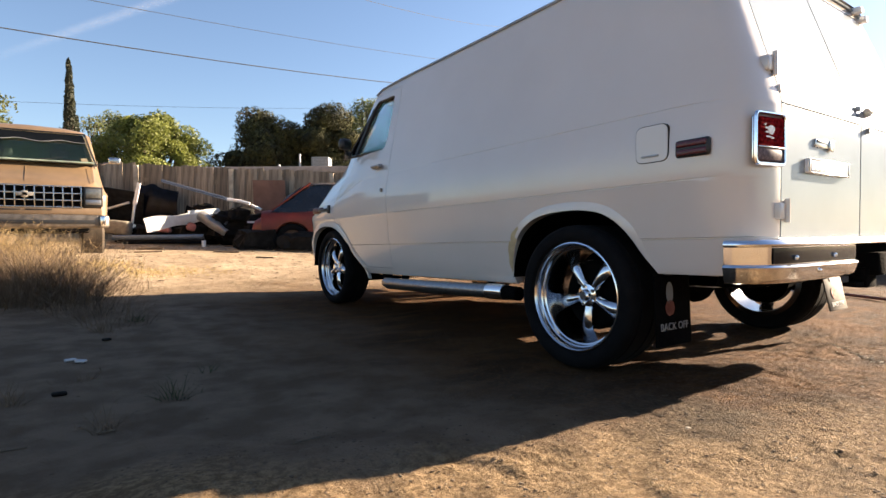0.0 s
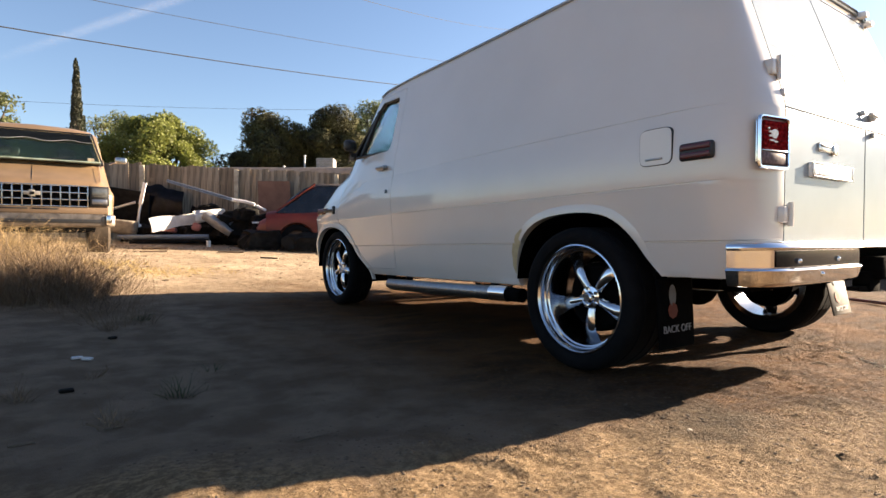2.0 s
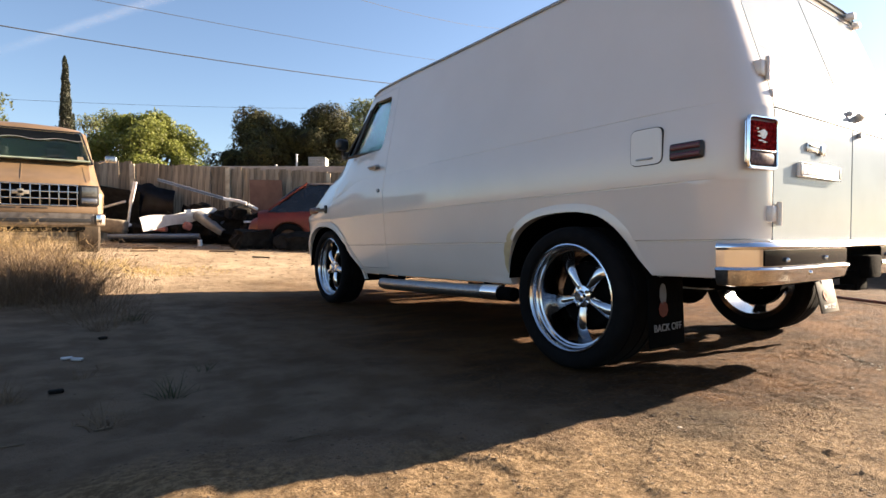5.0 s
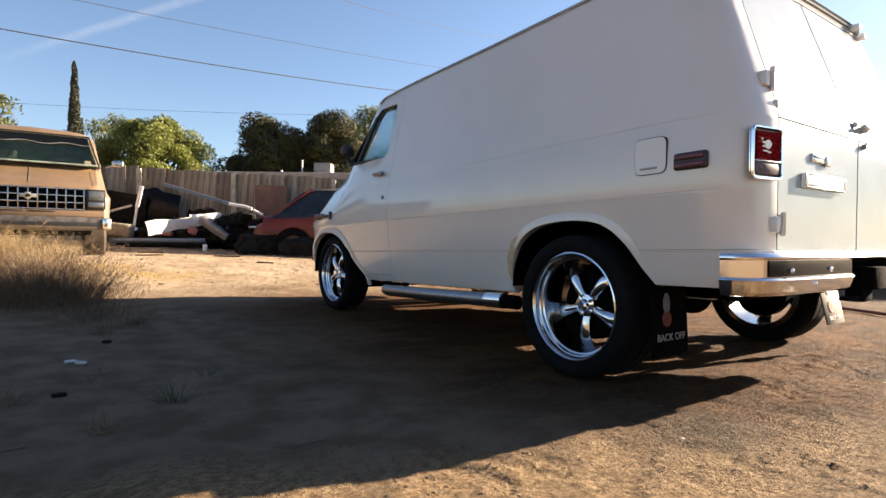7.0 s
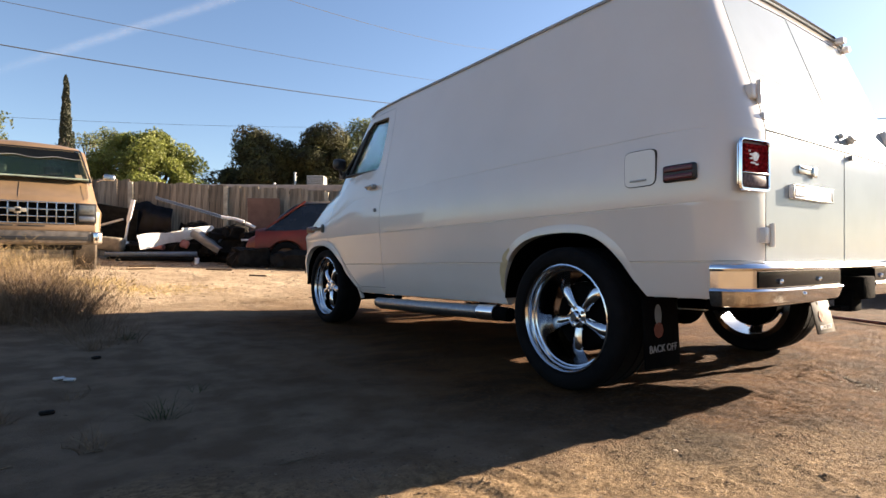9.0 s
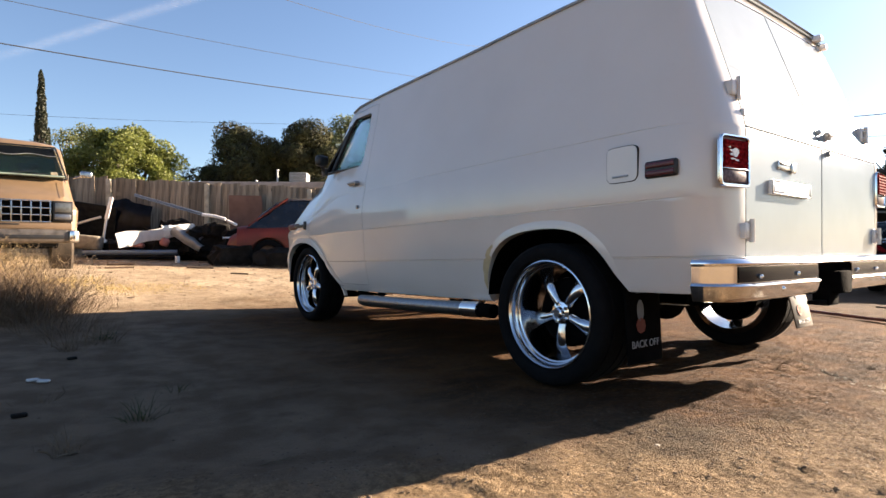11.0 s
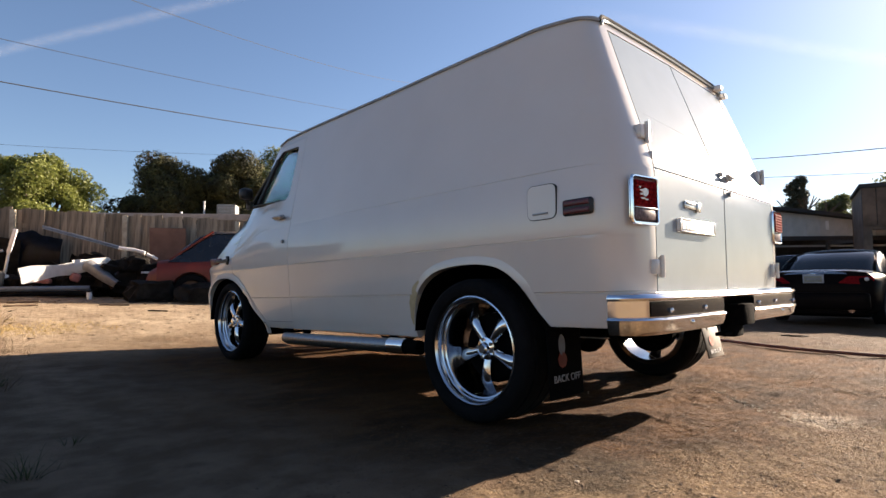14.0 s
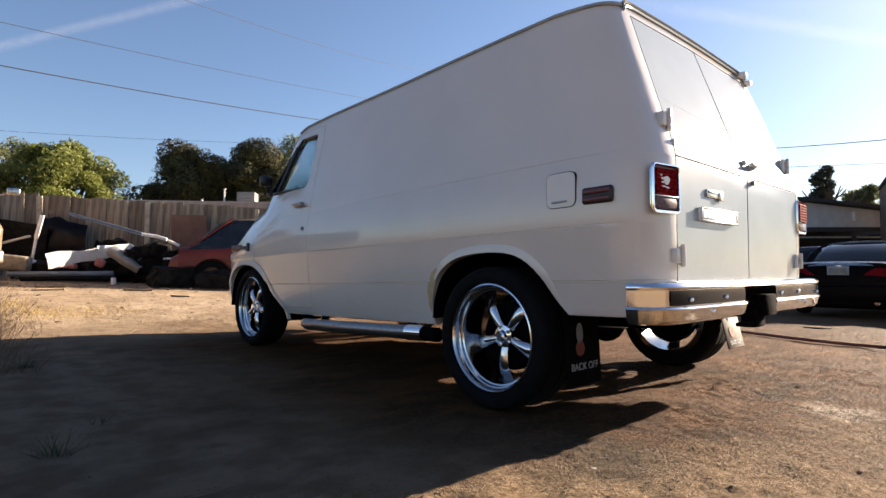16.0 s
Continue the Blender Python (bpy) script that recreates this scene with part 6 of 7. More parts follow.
        tube(bm, run, r, 6)
        part("pillar", bm, paint, t)
    for y in axles:
        for s in (-1, 1):
            wm = Matrix.Translation((s * (w - 0.10), y, 0.32)) @ (Matrix() if s < 0 else pose(0, 0, 0, 0, 0, 180))
            bm = bmesh.new()
            lathe(bm, [(-0.06, 0.20), (-0.085, 0.22), (-0.08, 0.30), (-0.05, 0.32), (0.10, 0.32), (0.12, 0.28), (0.12, 0.18)], 30)
            bm.transform(wm)
            wh = part("wheel", bm, RUBBER, t)
            bm = bmesh.new()
            lathe(bm, [(-0.05, 0.0001), (-0.055, 0.05), (-0.04, 0.06), (-0.03, 0.17), (-0.065, 0.205), (-0.05, 0.21)], 30)
            bm.transform(wm)
            part("rim", bm, rim, wh)
    return t


def sedan():
    m = pose(8.75, 0.77, -0.145, 0, 0, -92)
    t = car("sedan", "glossy black saloon car seen from behind, sun on its flank", m, CARBLACK, 4.6, 1.82, 1.39, 0.90, 0.88, 0.95, (0.80, 1.75, 2.75, 3.45), top_paint=GLEAMBLACK)
    for s in (-1, 1):
        bm = bmesh.new()
        prism(bm, rounded([(s * 0.36, 0.735), (s * 0.52, 0.855), (s * 0.84, 0.845), (s * 0.86, 0.755), (s * 0.70, 0.715)], 0.03), -0.012, 0.16, "y")
        for v in bm.verts:
            v.co.y += 0.5 * max(abs(v.co.x) - 0.62, 0.0)
        lamp = part("tail_lamp", bm, RED, t, "dark red wrap-round tail lamp")
        bm = bmesh.new()
        bmesh.ops.create_uvsphere(bm, u_segments=12, v_segments=8, radius=0.035, matrix=Matrix.Translation((s * 0.76, 0.055, 0.80)))
        part("reflector", bm, CLEAR, lamp, "bright reversing reflector")
    bm = bmesh.new()
    box(bm, (0, -0.008, 0.815), (0.32, 0.02, 0.155), bevel=0.004)
    pl = part("plate_frame", bm, RAILGREY, t, "plate in a grey frame")
    bm = bmesh.new()
    box(bm, (0, -0.021, 0.81), (0.27, 0.006, 0.10), bevel=0.002)
    part("number_plate", bm, mat("plate_greenish", (0.20, 0.21, 0.15), 0.5), pl)
    bm = bmesh.new()
    for k in range(6):
        box(bm, (-0.095 + k * 0.038, -0.026, 0.81), (0.022, 0.004, 0.05))
    part("plate_print", bm, INK, pl)
    bm = bmesh.new()
    box(bm, (0, 0.0, 0.42), (1.62, 0.16, 0.30), bevel=0.06, seg=3)
    box(bm, (0, 0.05, 0.26), (1.3, 0.12, 0.10), bevel=0.03)
    part("rear_bumper", bm, CARBLACK, t)
    bm = bmesh.new()
    box(bm, (0, 2.2, 0.22), (1.5, 3.9, 0.16), bevel=0.03)
    part("underbody", bm, UNDER, t)
    # bright strip stands in for sky mirrored in the black boot edge
    bm = bmesh.new()
    rows = []
    for k in range(13):
        x = -0.80 + k * 0.1333
        back = 0.035 + 0.17 * abs(x / 0.8) ** 3
        drop = 0.035 * abs(x / 0.8) ** 2.5
        rows.append([bm.verts.new((x, back + dy, 0.90 + dz - drop)) for dy, dz in ((0.0, 0.0), (0.02, 0.022), (0.10, 0.056), (0.19, 0.076), (0.26, 0.080))])
    for u, v in zip(rows, rows[1:]):
        for k in range(4):
            bm.faces.new((u[k], v[k], v[k + 1], u[k + 1]))
    bmesh.ops.solidify(bm, geom=bm.faces[:], thickness=0.02)
    part("boot_gleam", bm, DULLCHROME, t, "bright curved strip added for the sky's gleam on the boot lid")
    # bar added along the roof's rear edge to catch a gleam
    bm = bmesh.new()
    tube(bm, [(-0.60, 1.78, 1.335), (-0.3, 1.72, 1.365), (0, 1.70, 1.372), (0.3, 1.72, 1.365), (0.60, 1.78, 1.335)], 0.026, 10)
    part("roof_gleam", bm, GLEAMBLACK, t)
    bm = bmesh.new()
    for s in (-1, 1):
        tube(bm, [(s * 0.55, -0.04, 0.27), (s * 0.55, 0.10, 0.27)], 0.045, 12)
    part("tail_pipe", bm, CHROME, t)
    bm = bmesh.new()
    box(bm, (0, 0.015, 0.90), (0.08, 0.02, 0.022), bevel=0.007)
    part("emblem", bm, CHROME, t)


sedan()
car("sedan", "blue-grey car parked beyond the black saloon", pose(14.2, 2.35, -0.225, 0, 0, -76), BLUECAR, 4.5, 1.80, 1.62, 1.06, 1.02, 1.08, (0.7, 1.3, 2.7, 3.4))
car("pickup_truck", "dark grey vehicle in the shade of the shelter", pose(13.6, -1.75, -0.20, 0, 0, -75), CARDARK, 4.9, 1.90, 1.72, 1.12, 1.10, 1.15, (0.35, 0.75, 3.0, 3.7))
car("coupe", "derelict faded red coupe by the fence", pose(4.2, 8.6, 0.20, 0, 0, 68), REDPAINT, 3.95, 1.80, 1.52, 1.0, 0.90, 0.96, (0.6, 1.3, 2.75, 3.55), glass_mat=COUPEGLASS, rim=RUST, top_paint=PALETOP)


# ---------- shed and shelter beyond the drive ----------
def shed():
    s = thing("metal_shed", "long pale grey metal shed with a dark open carport below", "shed", kind="structure")
    a, b = Vector((21.5, 4.52)), Vector((25.0, 0.95))
    d = (b - a).normalized()
    ang = math.degrees(math.atan2(d.y, d.x))
    m = pose(a.x, a.y, -0.35, 0, 0, ang)
    def add(name, fill, material, label=""):
        bm = bmesh.new()
        fill(bm)
        ob = part(name, bm, material, s, label)
        ob.matrix_world = m
        return ob
    # x runs along the front, y into the building
    front = [(-6.0, 2.70), (-6.0, 4.05), (0.0, 3.66), (5.5, 2.98), (5.5, 2.70)]
    add("gable_panel", lambda q: prism(q, front, 0.0, 0.10, "y"), SIDING, "pale grey siding")
    for k in range(22):
        x = -5.8 + k * 0.52
        add("siding_rib", lambda q: box(q, (x, -0.012, 3.0), (0.03, 0.022, 0.58)), SIDING)
    add("roof", lambda q: prism(q, [(-6.2, 4.06), (-6.2, 4.18), (0.0, 3.80), (5.7, 3.10), (5.7, 2.98), (0.0, 3.68)], -0.35, 6.0, "y"), SHEDDARK, "dark roof edge")
    add("lintel", lambda q: box(q, (-0.2, 0.05, 2.62), (11.6, 0.20, 0.16)), SHEDDARK)
    add("cross_bar", lambda q: box(q, (-0.2, 0.3, 2.34), (11.6, 0.06, 0.07)), GALV)
    add("back_wall", lambda q: box(q, (2.0, 6.0, 1.75), (17.0, 0.1, 3.5)), SHEDDARK)
    add("side_wall", lambda q: box(q, (5.45, 3.0, 1.35), (0.1, 5.8, 2.7)), SHEDDARK)
    for x in (-5.9, -2.0, 1.8, 5.4):
        add("post", lambda q: box(q, (x, 0.1, 1.3), (0.12, 0.12, 2.6)), SHEDDARK)
    add("notice", lambda q: box(q, (1.72, -0.03, 3.12), (0.12, 0.02, 0.34), bevel=0.005), PANELWHITE, "small pale notice")


shed()


def shelter():
    t = thing("timber_shelter", "open-fronted brown timber shelter with a deep boarded fascia", "shelter")
    m = pose(18.8, 1.56, -0.474, 0, 0, -76) @ Matrix.Scale(1.148, 4)
    def add(name, fill, material, label=""):
        bm = bmesh.new()
        fill(bm)
        ob = part(name, bm, material, t, label)
        ob.matrix_world = m
        return ob
    # x runs along the open front, y into the shelter
    add("roof", lambda q: box(q, (3.2, 1.4, 3.58), (6.5, 2.9, 0.08), bevel=0.01), SHEDDARK, "dark felted roof")
    add("fascia", lambda q: box(q, (3.2, 0.05, 3.00), (6.4, 0.06, 1.10)), SHEDDARK, "backing of the fascia")
    for k in range(20):
        add("fascia_board", lambda q: box(q, (0.16 + k * 0.32, -0.002, 3.0 + 0.008 * math.sin(k * 2.3)), (0.305, 0.03, 1.12), bevel=0.006), TRAILER)
    add("top_rail", lambda q: box(q, (3.2, -0.03, 3.53), (6.5, 0.05, 0.07), bevel=0.01), SHEDDARK)
    for x, w in ((0.10, 0.20), (1.12, 0.12), (1.34, 0.10), (3.4, 0.16), (6.3, 0.2)):
        add("post", lambda q: box(q, (x, 0.06, 1.23), (w, 0.14, 2.46), bevel=0.012), TRAILER)
    add("lintel", lambda q: box(q, (3.2, 0.06, 2.40), (6.4, 0.10, 0.12), bevel=0.01), TRAILER)
    for k in range(9):
        add("side_board", lambda q: box(q, (0.03, 0.30 + k * 0.305, 1.78), (0.03, 0.298, 3.50), bevel=0.005), TRAILER)
    for x, w in ((0.20, 0.4), (3.85, 4.9)):
        add("back_wall", lambda q: box(q, (x, 2.9, 1.78), (w, 0.05, 3.50)), TRAILER)
    add("back_sill", lambda q: box(q, (0.9, 2.9, 0.62), (1.0, 0.05, 1.24)), TRAILER)
    for y in (0.8, 1.7, 2.6):
        add("rafter", lambda q: box(q, (3.2, y, 3.48), (6.3, 0.07, 0.14)), TRAILER)


shelter()


# ---------- overhead cables ----------
def cable(a, b, r, sag=0.35, more=0.6):
    a, b = Vector(a), Vector(b)
    a, b = a + (a - b) * more, b + (b - a) * more * 0.6
    bm = bmesh.new()
    pts = []
    for k in range(25):
        t = k / 24
        p = a.lerp(b, t)
        p.z -= sag * (4 * t * (1 - t) - 0.8)
        pts.append(p)
    tube(bm, pts, r, 5)
    return tagged(finish("overhead_cable", bm, CABLE), "thin dark overhead power cable against the sky", "cable", "overhead cables")


cable((-4.2, 21.38, 7.4), (11.27, 25.22, 8.86), 0.020)
cable((-1.65, 22.1, 9.12), (16.29, 27.9, 11.72), 0.011)
cable((-5.28, 61.48, 12.73), (14.46, 59.86, 14.24), 0.014)
cable((6.66, 16.23, 9.0), (16.44, 21.67, 11.79), 0.008)
cable((24.19, 5.89, 6.06), (19.94, 0.26, 4.88), 0.016, 0.1)
cable((29.73, 7.34, 6.13), (33.75, 3.16, 6.29), 0.012, 0.05, 3.0)


def utility_pole():
    p = thing("utility_pole", "wooden utility pole with crossarm and insulators", "pole", Matrix.Translation((14.6, 60.0, 0.4)))
    bm = bmesh.new()
    tube(bm, [(0, 0, 0), (0, 0, 14.0)], [0.16, 0.10], 10)
    part("pole", bm, BARK, p)
    bm = bmesh.new()
    box(bm, (0.3, 0, 13.3), (2.0, 0.12, 0.14))
    part("crossarm", bm, BARK, p)
    for x in (-0.6, 0.3, 1.2):
        bm = bmesh.new()
        tube(bm, [(x, 0, 13.37), (x, 0, 13.62)], 0.06, 8)
        part("insulator", bm, SHEDDARK, p)


utility_pole()


# ---------- weeds, straw, grit ----------
def blades(name, label, category, seed, spots, material, kind="stuff", width=1.0):
    """Thin curved stems with a few side twigs: spots of (x, y, spread, count, height, lean)."""
    rng = random.Random(seed)
    verts, faces = [], []

    def stem(p, d, h, bend, wd, twigs):
        pts, q, v = [p], p.copy(), d.copy()
        for k in range(4):
            q = q + v * h / 4
            v = (v + bend * 0.35 + Vector((rng.uniform(-1, 1), rng.uniform(-1, 1), rng.uniform(-0.5, 0.5))) * 0.16).normalized()
            pts.append(q.copy())
        side = Vector((rng.uniform(-1, 1), rng.uniform(-1, 1), 0.1)).normalized()
        k0 = len(verts)
        for i, r in enumerate(pts):
            f = wd * (1 - 0.2 * i)
            verts.extend((r - side * f, r + side * f))
        faces.extend((k0 + 2 * i, k0 + 2 * i + 1, k0 + 2 * i + 3, k0 + 2 * i + 2) for i in range(4))
        for _ in range(twigs):
            i = rng.randint(1, 4)
            stem(pts[i], Vector((rng.uniform(-1, 1), rng.uniform(-1, 1), rng.uniform(0.1, 1))).normalized(), h * rng.uniform(0.18, 0.4), bend, wd * 0.7, 0)

    for x, y, spread, count, height, lean in spots:
        for _ in range(count):
            a, r = rng.uniform(0, 6.28), spread * rng.random() ** 0.7
            px, py = x + r * math.cos(a), y + r * math.sin(a)
            out = Vector((math.cos(a), math.sin(a), 0)) * (r / spread) + Vector((rng.uniform(-1, 1), rng.uniform(-1, 1), 0)) * 0.7
            d = (Vector((0, 0, 1)) + out * lean * 0.6).normalized()
            stem(Vector((px, py, ground_top(px, py) - 0.008)), d, height * rng.uniform(0.35, 1.15), out * lean * 0.35 - Vector((0, 0, 0.12 * lean)), rng.uniform(0.0012, 0.003) * width, 3 if height > 0.2 else 1)
    me = bpy.data.meshes.new(name)
    me.from_pydata(verts, [], faces)
    me.materials.append(material)
    return tagged(new(name, me), label, category, kind=kind)


blades("dry_grass", "tall straw-coloured dry grass in front of the tan van", "grass", 2,
       [(-3.85, 5.2, 0.75, 1700, 0.50, 0.8), (-3.3, 5.2, 0.55, 1100, 0.42, 0.9), (-4.5, 5.5, 0.8, 1200, 0.56, 0.8), (-3.45, 4.6, 0.5, 1100, 0.50, 0.8)], STRAW, width=0.95)
blades("dry_weeds", "grey tangled dry weeds at the edge of the shade", "weeds", 5,
       [(-3.02, 3.75, 0.38, 620, 0.52, 1.0), (-3.4, 3.6, 0.5, 420, 0.46, 1.0), (-2.75, 3.1, 0.3, 220, 0.26, 1.3), (-3.7, 4.2, 0.5, 320, 0.55, 0.9), (-2.62, 2.55, 0.25, 130, 0.18, 1.4), (-2.95, 4.0, 0.42, 600, 0.34, 1.4), (-2.6, 4.2, 0.35, 260, 0.16, 1.8), (-3.3, 4.0, 0.55, 1000, 0.44, 1.2), (-3.05, 3.8, 0.45, 700, 0.46, 1.1)], STRAWGREY, width=1.0)
blades("straw_litter", "short yellow straw lying on the sunny dirt", "straw", 8,
       [(-2.1, 5.6, 0.6, 1500, 0.05, 3.2), (-1.55, 5.7, 0.6, 900, 0.045, 3.2), (-2.6, 6.2, 0.6, 500, 0.12, 1.8)], GOLD, width=1.4)
for k, (x, y, n, h) in enumerate(((-2.84, 0.28, 40, 0.09), (-2.60, 0.54, 40, 0.10), (-2.72, 2.2, 60, 0.12), (-2.40, 0.9, 20, 0.06), (-2.85, 1.0, 26, 0.06), (-0.2, 0.7, 14, 0.05), (-3.09, 0.77, 44, 0.10), (-2.50, 2.55, 40, 0.10))):
    blades("small_weed", "small dry weed in the shaded dirt", "weed", 30 + k, [(x, y, 0.05, n, h, 1.4)], GREENWEED if k % 2 else STRAWGREY, kind="stuff")


def pebbles(name, label, material, seed, spots, tall=0.45):
    """Loose crumbs and stones bedded in the dirt; spots yields (x, y, size)."""
    rng = random.Random(seed)
    verts, faces = [], []
    for x, y, size in spots(rng):
        z, k, a = ground_top(x, y), len(verts), rng.uniform(0, 6.28)
        c, sn = math.cos(a), math.sin(a)
        long = rng.uniform(0.8, 1.5)
        for ring, lift in ((1.0, -0.15), (0.72, 0.75)):
            for j in range(5):
                t = 2 * math.pi * (j + 0.5 * (lift > 0)) / 5
                e = size * ring * rng.uniform(0.75, 1.2)
                u, v = e * math.cos(t) * long, e * math.sin(t)
                verts.append((x + u * c - v * sn, y + u * sn + v * c, z + size * lift * tall * rng.uniform(0.8, 1.2)))
        verts.append((x, y, z + size * tall * 1.05))
        for j in range(5):
            n = (j + 1) % 5
            faces += [(k + j, k + n, k + 5 + j), (k + n, k + 5 + n, k + 5 + j), (k + 5 + j, k + 5 + n, k + 10)]
    me = bpy.data.meshes.new(name)
    me.from_pydata(verts, [], faces)
    me.materials.append(material)
    return tagged(new(name, me), label, "gravel", kind="stuff")


def grit_spots(rng):
    for _ in range(15000):
        f = rng.random()
        if f < 0.50:
            x, y = rng.uniform(-2.9, 1.2), rng.uniform(-1.65, -0.1)
        elif f < 0.72:
            x, y = rng.uniform(-3.1, 3.0), rng.gauss(-0.75, 0.75)
        else:
            x, y = rng.uniform(-4, 9), rng.uniform(-2.5, 12)
        if y < -1.7 and x < -2.4:
            continue
        size = 0.0014 + 0.0046 * rng.random() ** 8
        yield x, y, size * (3.2 + 5 * rng.random() ** 6) if y > 4.5 else size


def crumb_spots(rng):
    """Crumbled crust, thickest close beside the tyre gouges."""
    for _ in range(9000):
        x, y = rng.uniform(-2.75, 0.2), rng.uniform(-1.5, -0.35)
        if y + 0.36 * x + 0.3 * noise.noise(Vector((x * 2.2, y * 2.2, 7))) < -1.24:
            yield x, y, 0.0014 + 0.0030 * rng.random() ** 4


def dark_spots(rng):
    """A darker scatter of clods and stones along a worn line."""
    for _ in range(170):
        t = rng.random()
        x, y = -1.42 + 0.34 * t + rng.gauss(0, 0.06), -0.58 - 0.30 * t + rng.gauss(0, 0.07)
        yield x, y, 0.0015 + 0.007 * rng.random() ** 5
    for _ in range(110):
        t = rng.gauss(0, 0.09)
        yield 0.39 + t, -0.67 + 1.1 * t + rng.gauss(0, 0.02), 0.003 + 0.008 * rng.random() ** 3


def pale_spots(rng):
    """Whitish chips: a spill and a thin trail behind the far wheel."""
    for _ in range(300):
        yield rng.gauss(0.16, 0.07), rng.gauss(-1.09, 0.07), 0.002 + 0.006 * rng.random() ** 4
    for _ in range(60):
        t = rng.random()
        yield 0.52 - 0.40 * t + rng.gauss(0, 0.03), -0.52 - 0.40 * t + rng.gauss(0, 0.02), 0.002 + 0.006 * rng.random() ** 4
    yield -1.39, -0.80, 0.011
    for _ in range(25):
        yield rng.uniform(-2.0, 1.0), rng.uniform(-1.6, -0.7), 0.002 + 0.006 * rng.random() ** 4


pebbles("grit", "scattered small stones and lumps of dry soil", STONE, 9, grit_spots, 0.4)
pebbles("soil_crumbs", "pale crumbs of broken crust on the sunny dirt", CRUMB, 10, crumb_spots, 0.42)
pebbles("dark_gravel", "dark clods and stones along a worn line", CLOD, 11, dark_spots, 0.35)
pebbles("pale_gravel", "thin spill of whitish gravel chips on the dirt", PALEROCK, 12, pale_spots, 0.35)


def leaf_litter():
    """Small dark flakes and twigs blown along the foot of the scrap."""
    rng = random.Random(41)
    verts, faces = [], []
    for _ in range(1500):
        t = rng.random()
        x, y = -2.6 + 6.2 * t + rng.gauss(0, 0.3), 10.6 - 3.1 * t + rng.gauss(-0.5, 0.5)
        if rng.random() < 0.35:
            x, y = rng.uniform(-3, 4), rng.uniform(5.2, 10)
        z, a, s = ground_z(x, y) + 0.035 + rng.uniform(-0.01, 0.01), rng.uniform(0, 6.28), rng.uniform(0.008, 0.04)
        u, v = Vector((math.cos(a), math.sin(a), rng.uniform(-0.2, 0.3))) * s, Vector((-math.sin(a), math.cos(a), rng.uniform(-0.2, 0.3))) * s * rng.uniform(0.2, 0.6)
        p, k = Vector((x, y, z)), len(verts)
        verts += [p - u, p - v, p + u, p + v]
        faces.append((k, k + 1, k + 2, k + 3))
    me = bpy.data.meshes.new("leaf_litter")
    me.from_pydata(verts, [], faces)
    me.materials.append(TWIG)
    tagged(new("leaf_litter", me), "dark dry flakes and twigs scattered on the sunny dirt", "litter", kind="stuff")


leaf_litter()


def lying(name, label, category, pts, r, material, group=""):
    bm = bmesh.new()
    tube(bm, [(x, y, ground_top(x, y) + h) for x, y, h in pts], r, 7)
    return tagged(finish(name, bm, material), label, category, group)


lying("garden_hose", "long red-brown hose lying across the dirt", "hose", [(5.6, 2.6, 0.02), (4.4, 1.35, 0.02), (3.52, 0.53, 0.02), (3.15, -0.1, 0.02), (3.04, -0.5, 0.02), (3.1, -0.9, 0.02), (3.3, -1.4, 0.02), (3.9, -2.3, 0.02), (4.6, -3.2, 0.02)], 0.016, HOSE)
for pts, r in (([(-1.75, 9.3, 0.01), (-1.35, 9.15, 0.03)], 0.02), ([(0.0, 10.4, 0.01), (0.32, 10.2, 0.02)], 0.02), ([(0.35, 10.1, 0.01), (0.62, 9.75, 0.02)], 0.02),
               ([(1.6, 8.9, 0.01), (2.2, 8.4, 0.02)], 0.025), ([(-0.3, 7.2, 0.01), (-0.1, 7.0, 0.02)], 0.012), ([(-0.7, 8.3, 0.02), (-0.3, 8.2, 0.03)], 0.016), ([(0.9, 7.9, 0.02), (1.3, 7.8, 0.03)], 0.015), ([(-1.9, 8.2, 0.02), (-1.5, 8.25, 0.03)], 0.014), ([(1.0, 9.2, 0.02), (1.5, 9.0, 0.04)], 0.02)):
    lying("stick", "dead stick lying on the dirt", "stick", pts, r, TWIG, "sticks on the dirt")
for pts, r in (([(-2.43, -0.25, 0.004), (-2.33, -0.24, 0.005)], 0.0022), ([(-3.09, 0.19, 0.004), (-3.03, 0.21, 0.005)], 0.003), ([(-2.86, 0.235, 0.004), (-2.81, 0.245, 0.005)], 0.003)):
    lying("stick", "short pale stick lying on the shaded dirt", "stick", pts, r, STICK, "sticks on the dirt")
for x, y, a, mt, nm, lb in ((-2.90, 1.42, 20, GALV, "crushed_can", "pale crushed can on the shaded dirt"), (-2.86, 1.37, -30, GALV, "crushed_can", "pale crushed can on the shaded dirt"), (-2.95, 0.80, 10, WRECK, "dark_scrap", "dark flat scrap on the dirt"), (-2.72, 1.9, 40, WRECK, "dark_scrap", "dark flat scrap among the weeds"), (5.42, 0.28, 70, WRECK, "pipe_cover", "dark flat cover in the gravel drive")):
    bm = bmesh.new()
    k = 5.5 if nm == "pipe_cover" else 1.0
    box(bm, (0, 0, 0.012), (0.050 * k, 0.026 * k, 0.014), bevel=0.006, seg=3)
    bm.transform(pose(x, y, ground_top(x, y) - 0.003, 4, 3, a))
    tagged(finish(nm, bm, mt), lb, "litter")


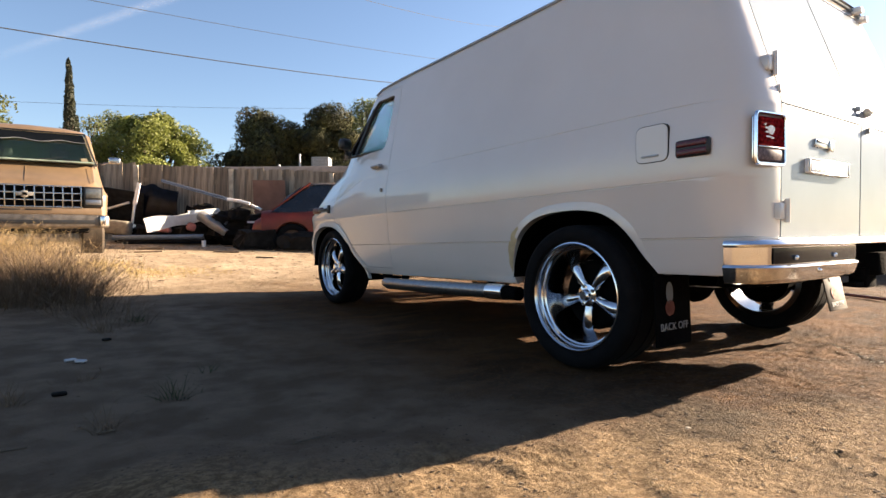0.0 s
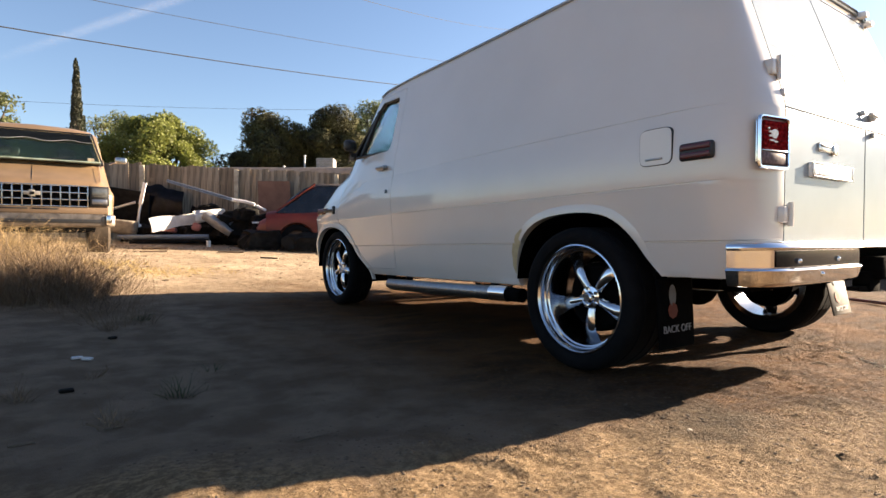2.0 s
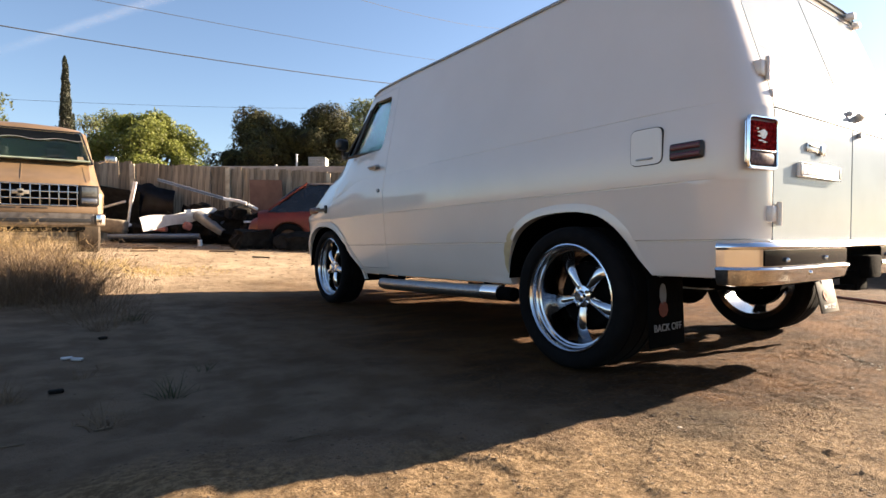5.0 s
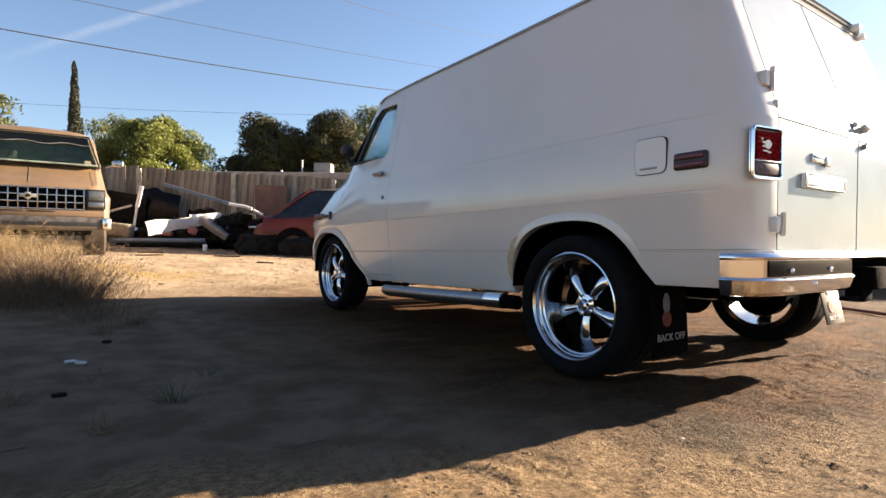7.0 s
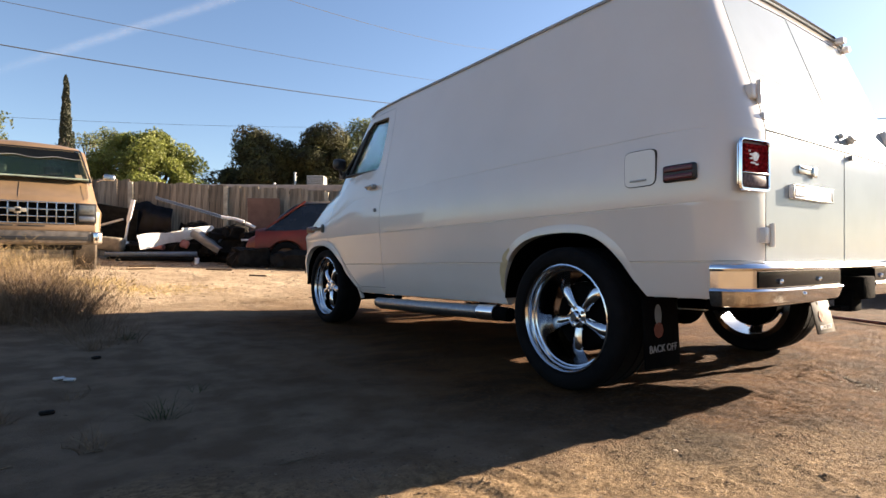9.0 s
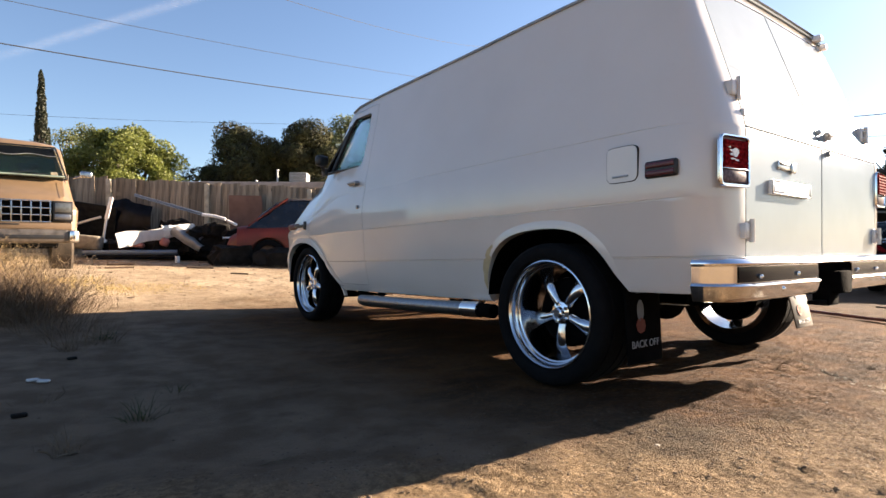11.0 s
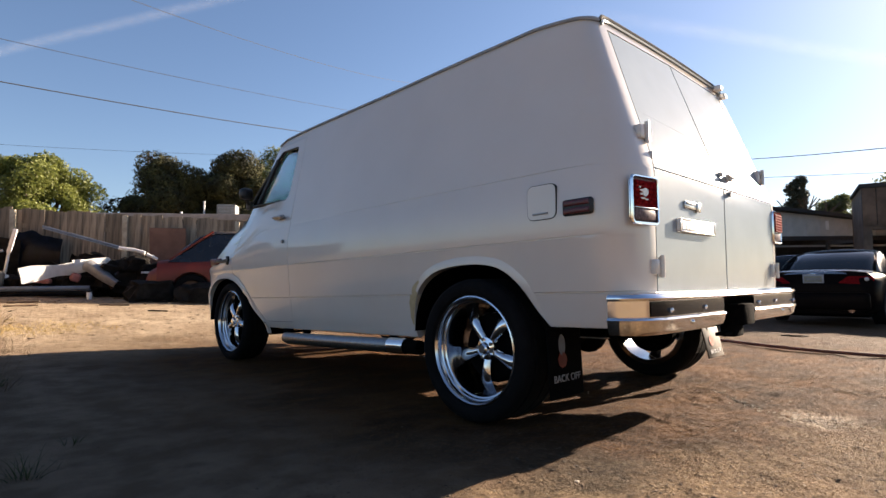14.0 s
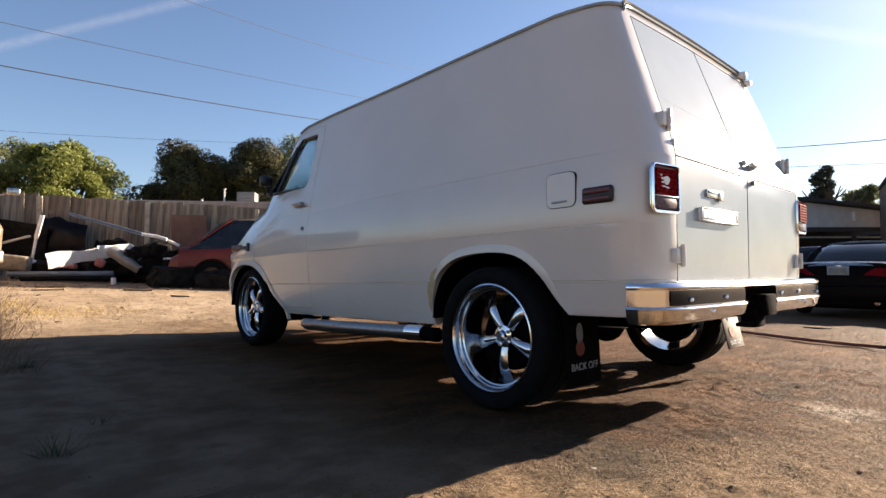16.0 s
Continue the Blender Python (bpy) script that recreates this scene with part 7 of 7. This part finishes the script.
# ---------- vapour trails high up ----------
def vapour_mat(strength, half):
    m = bpy.data.materials.new("vapour")
    m.use_nodes = True
    n, l = m.node_tree.nodes, m.node_tree.links
    p = n["Principled BSDF"]
    p.inputs["Base Color"].default_value, p.inputs["Roughness"].default_value = (0.9, 0.9, 0.9, 1), 1.0
    co, sep = n.new("ShaderNodeTexCoord"), n.new("ShaderNodeSeparateXYZ")
    l.new(co.outputs["Object"], sep.inputs[0])
    wide = n.new("ShaderNodeMath")
    wide.operation = "ABSOLUTE"
    l.new(sep.outputs["Y"], wide.inputs[0])
    edge = n.new("ShaderNodeMapRange")
    edge.interpolation_type = "SMOOTHSTEP"
    for key, v in zip(("From Min", "From Max", "To Min", "To Max"), (0.0, 1.0, strength, 0.0)):
        edge.inputs[key].default_value = v
    l.new(wide.outputs[0], edge.inputs["Value"])
    puff = n.new("ShaderNodeTexNoise")
    puff.inputs["Scale"].default_value, puff.inputs["Detail"].default_value = 0.9, 5
    l.new(co.outputs["Object"], puff.inputs["Vector"])
    both = n.new("ShaderNodeMath")
    both.operation = "MULTIPLY"
    l.new(edge.outputs[0], both.inputs[0])
    l.new(puff.outputs["Fac"], both.inputs[1])
    along = n.new("ShaderNodeMath")
    along.operation = "ABSOLUTE"
    l.new(sep.outputs["X"], along.inputs[0])
    thin = n.new("ShaderNodeMapRange")
    thin.interpolation_type = "SMOOTHSTEP"
    for key, v in zip(("From Min", "From Max", "To Min", "To Max"), (half * 0.3, half, 1.0, 0.0)):
        thin.inputs[key].default_value = v
    l.new(along.outputs[0], thin.inputs["Value"])
    ends = n.new("ShaderNodeMath")
    ends.operation = "MULTIPLY"
    l.new(both.outputs[0], ends.inputs[0])
    l.new(thin.outputs[0], ends.inputs[1])
    lit, clear = n.new("ShaderNodeBsdfTranslucent"), n.new("ShaderNodeBsdfTransparent")
    lit.inputs["Color"].default_value = (0.95, 0.95, 0.95, 1)
    body, out = n.new("ShaderNodeMixShader"), n.new("ShaderNodeMixShader")
    l.new(p.outputs[0], body.inputs[1])
    l.new(lit.outputs[0], body.inputs[2])
    l.new(ends.outputs[0], out.inputs[0])
    l.new(clear.outputs[0], out.inputs[1])
    l.new(body.outputs[0], out.inputs[2])
    l.new(out.outputs[0], n["Material Output"].inputs["Surface"])
    return m


for a, b, w, strength in (((-110, 1060, 240), (410, 545, 405), 9.0, 0.11), ((560, 400, 348), (1010, -25, 248), 13.0, 0.09)):
    a, b = Vector(a), Vector(b)
    d = (b - a).normalized()
    mid = (a + b) / 2
    up = d.cross(mid.normalized()).normalized()
    bm = bmesh.new()
    n = 40
    length = (b - a).length / w
    rows = [[bm.verts.new((-length / 2 + length * k / n, v, 0)) for v in (-1.0, 0.0, 1.0)] for k in range(n + 1)]
    for u, v in zip(rows, rows[1:]):
        for k in range(2):
            bm.faces.new((u[k], u[k + 1], v[k + 1], v[k]))
    ob = finish("vapour_trail", bm, vapour_mat(strength, length / 2))
    ob.matrix_world = Matrix.Translation(mid) @ Matrix((d, up, d.cross(up))).transposed().to_4x4() @ Matrix.Scale(w, 4)
    tagged(ob, "faint white vapour trail across the blue sky", "vapour trail", kind="structure")
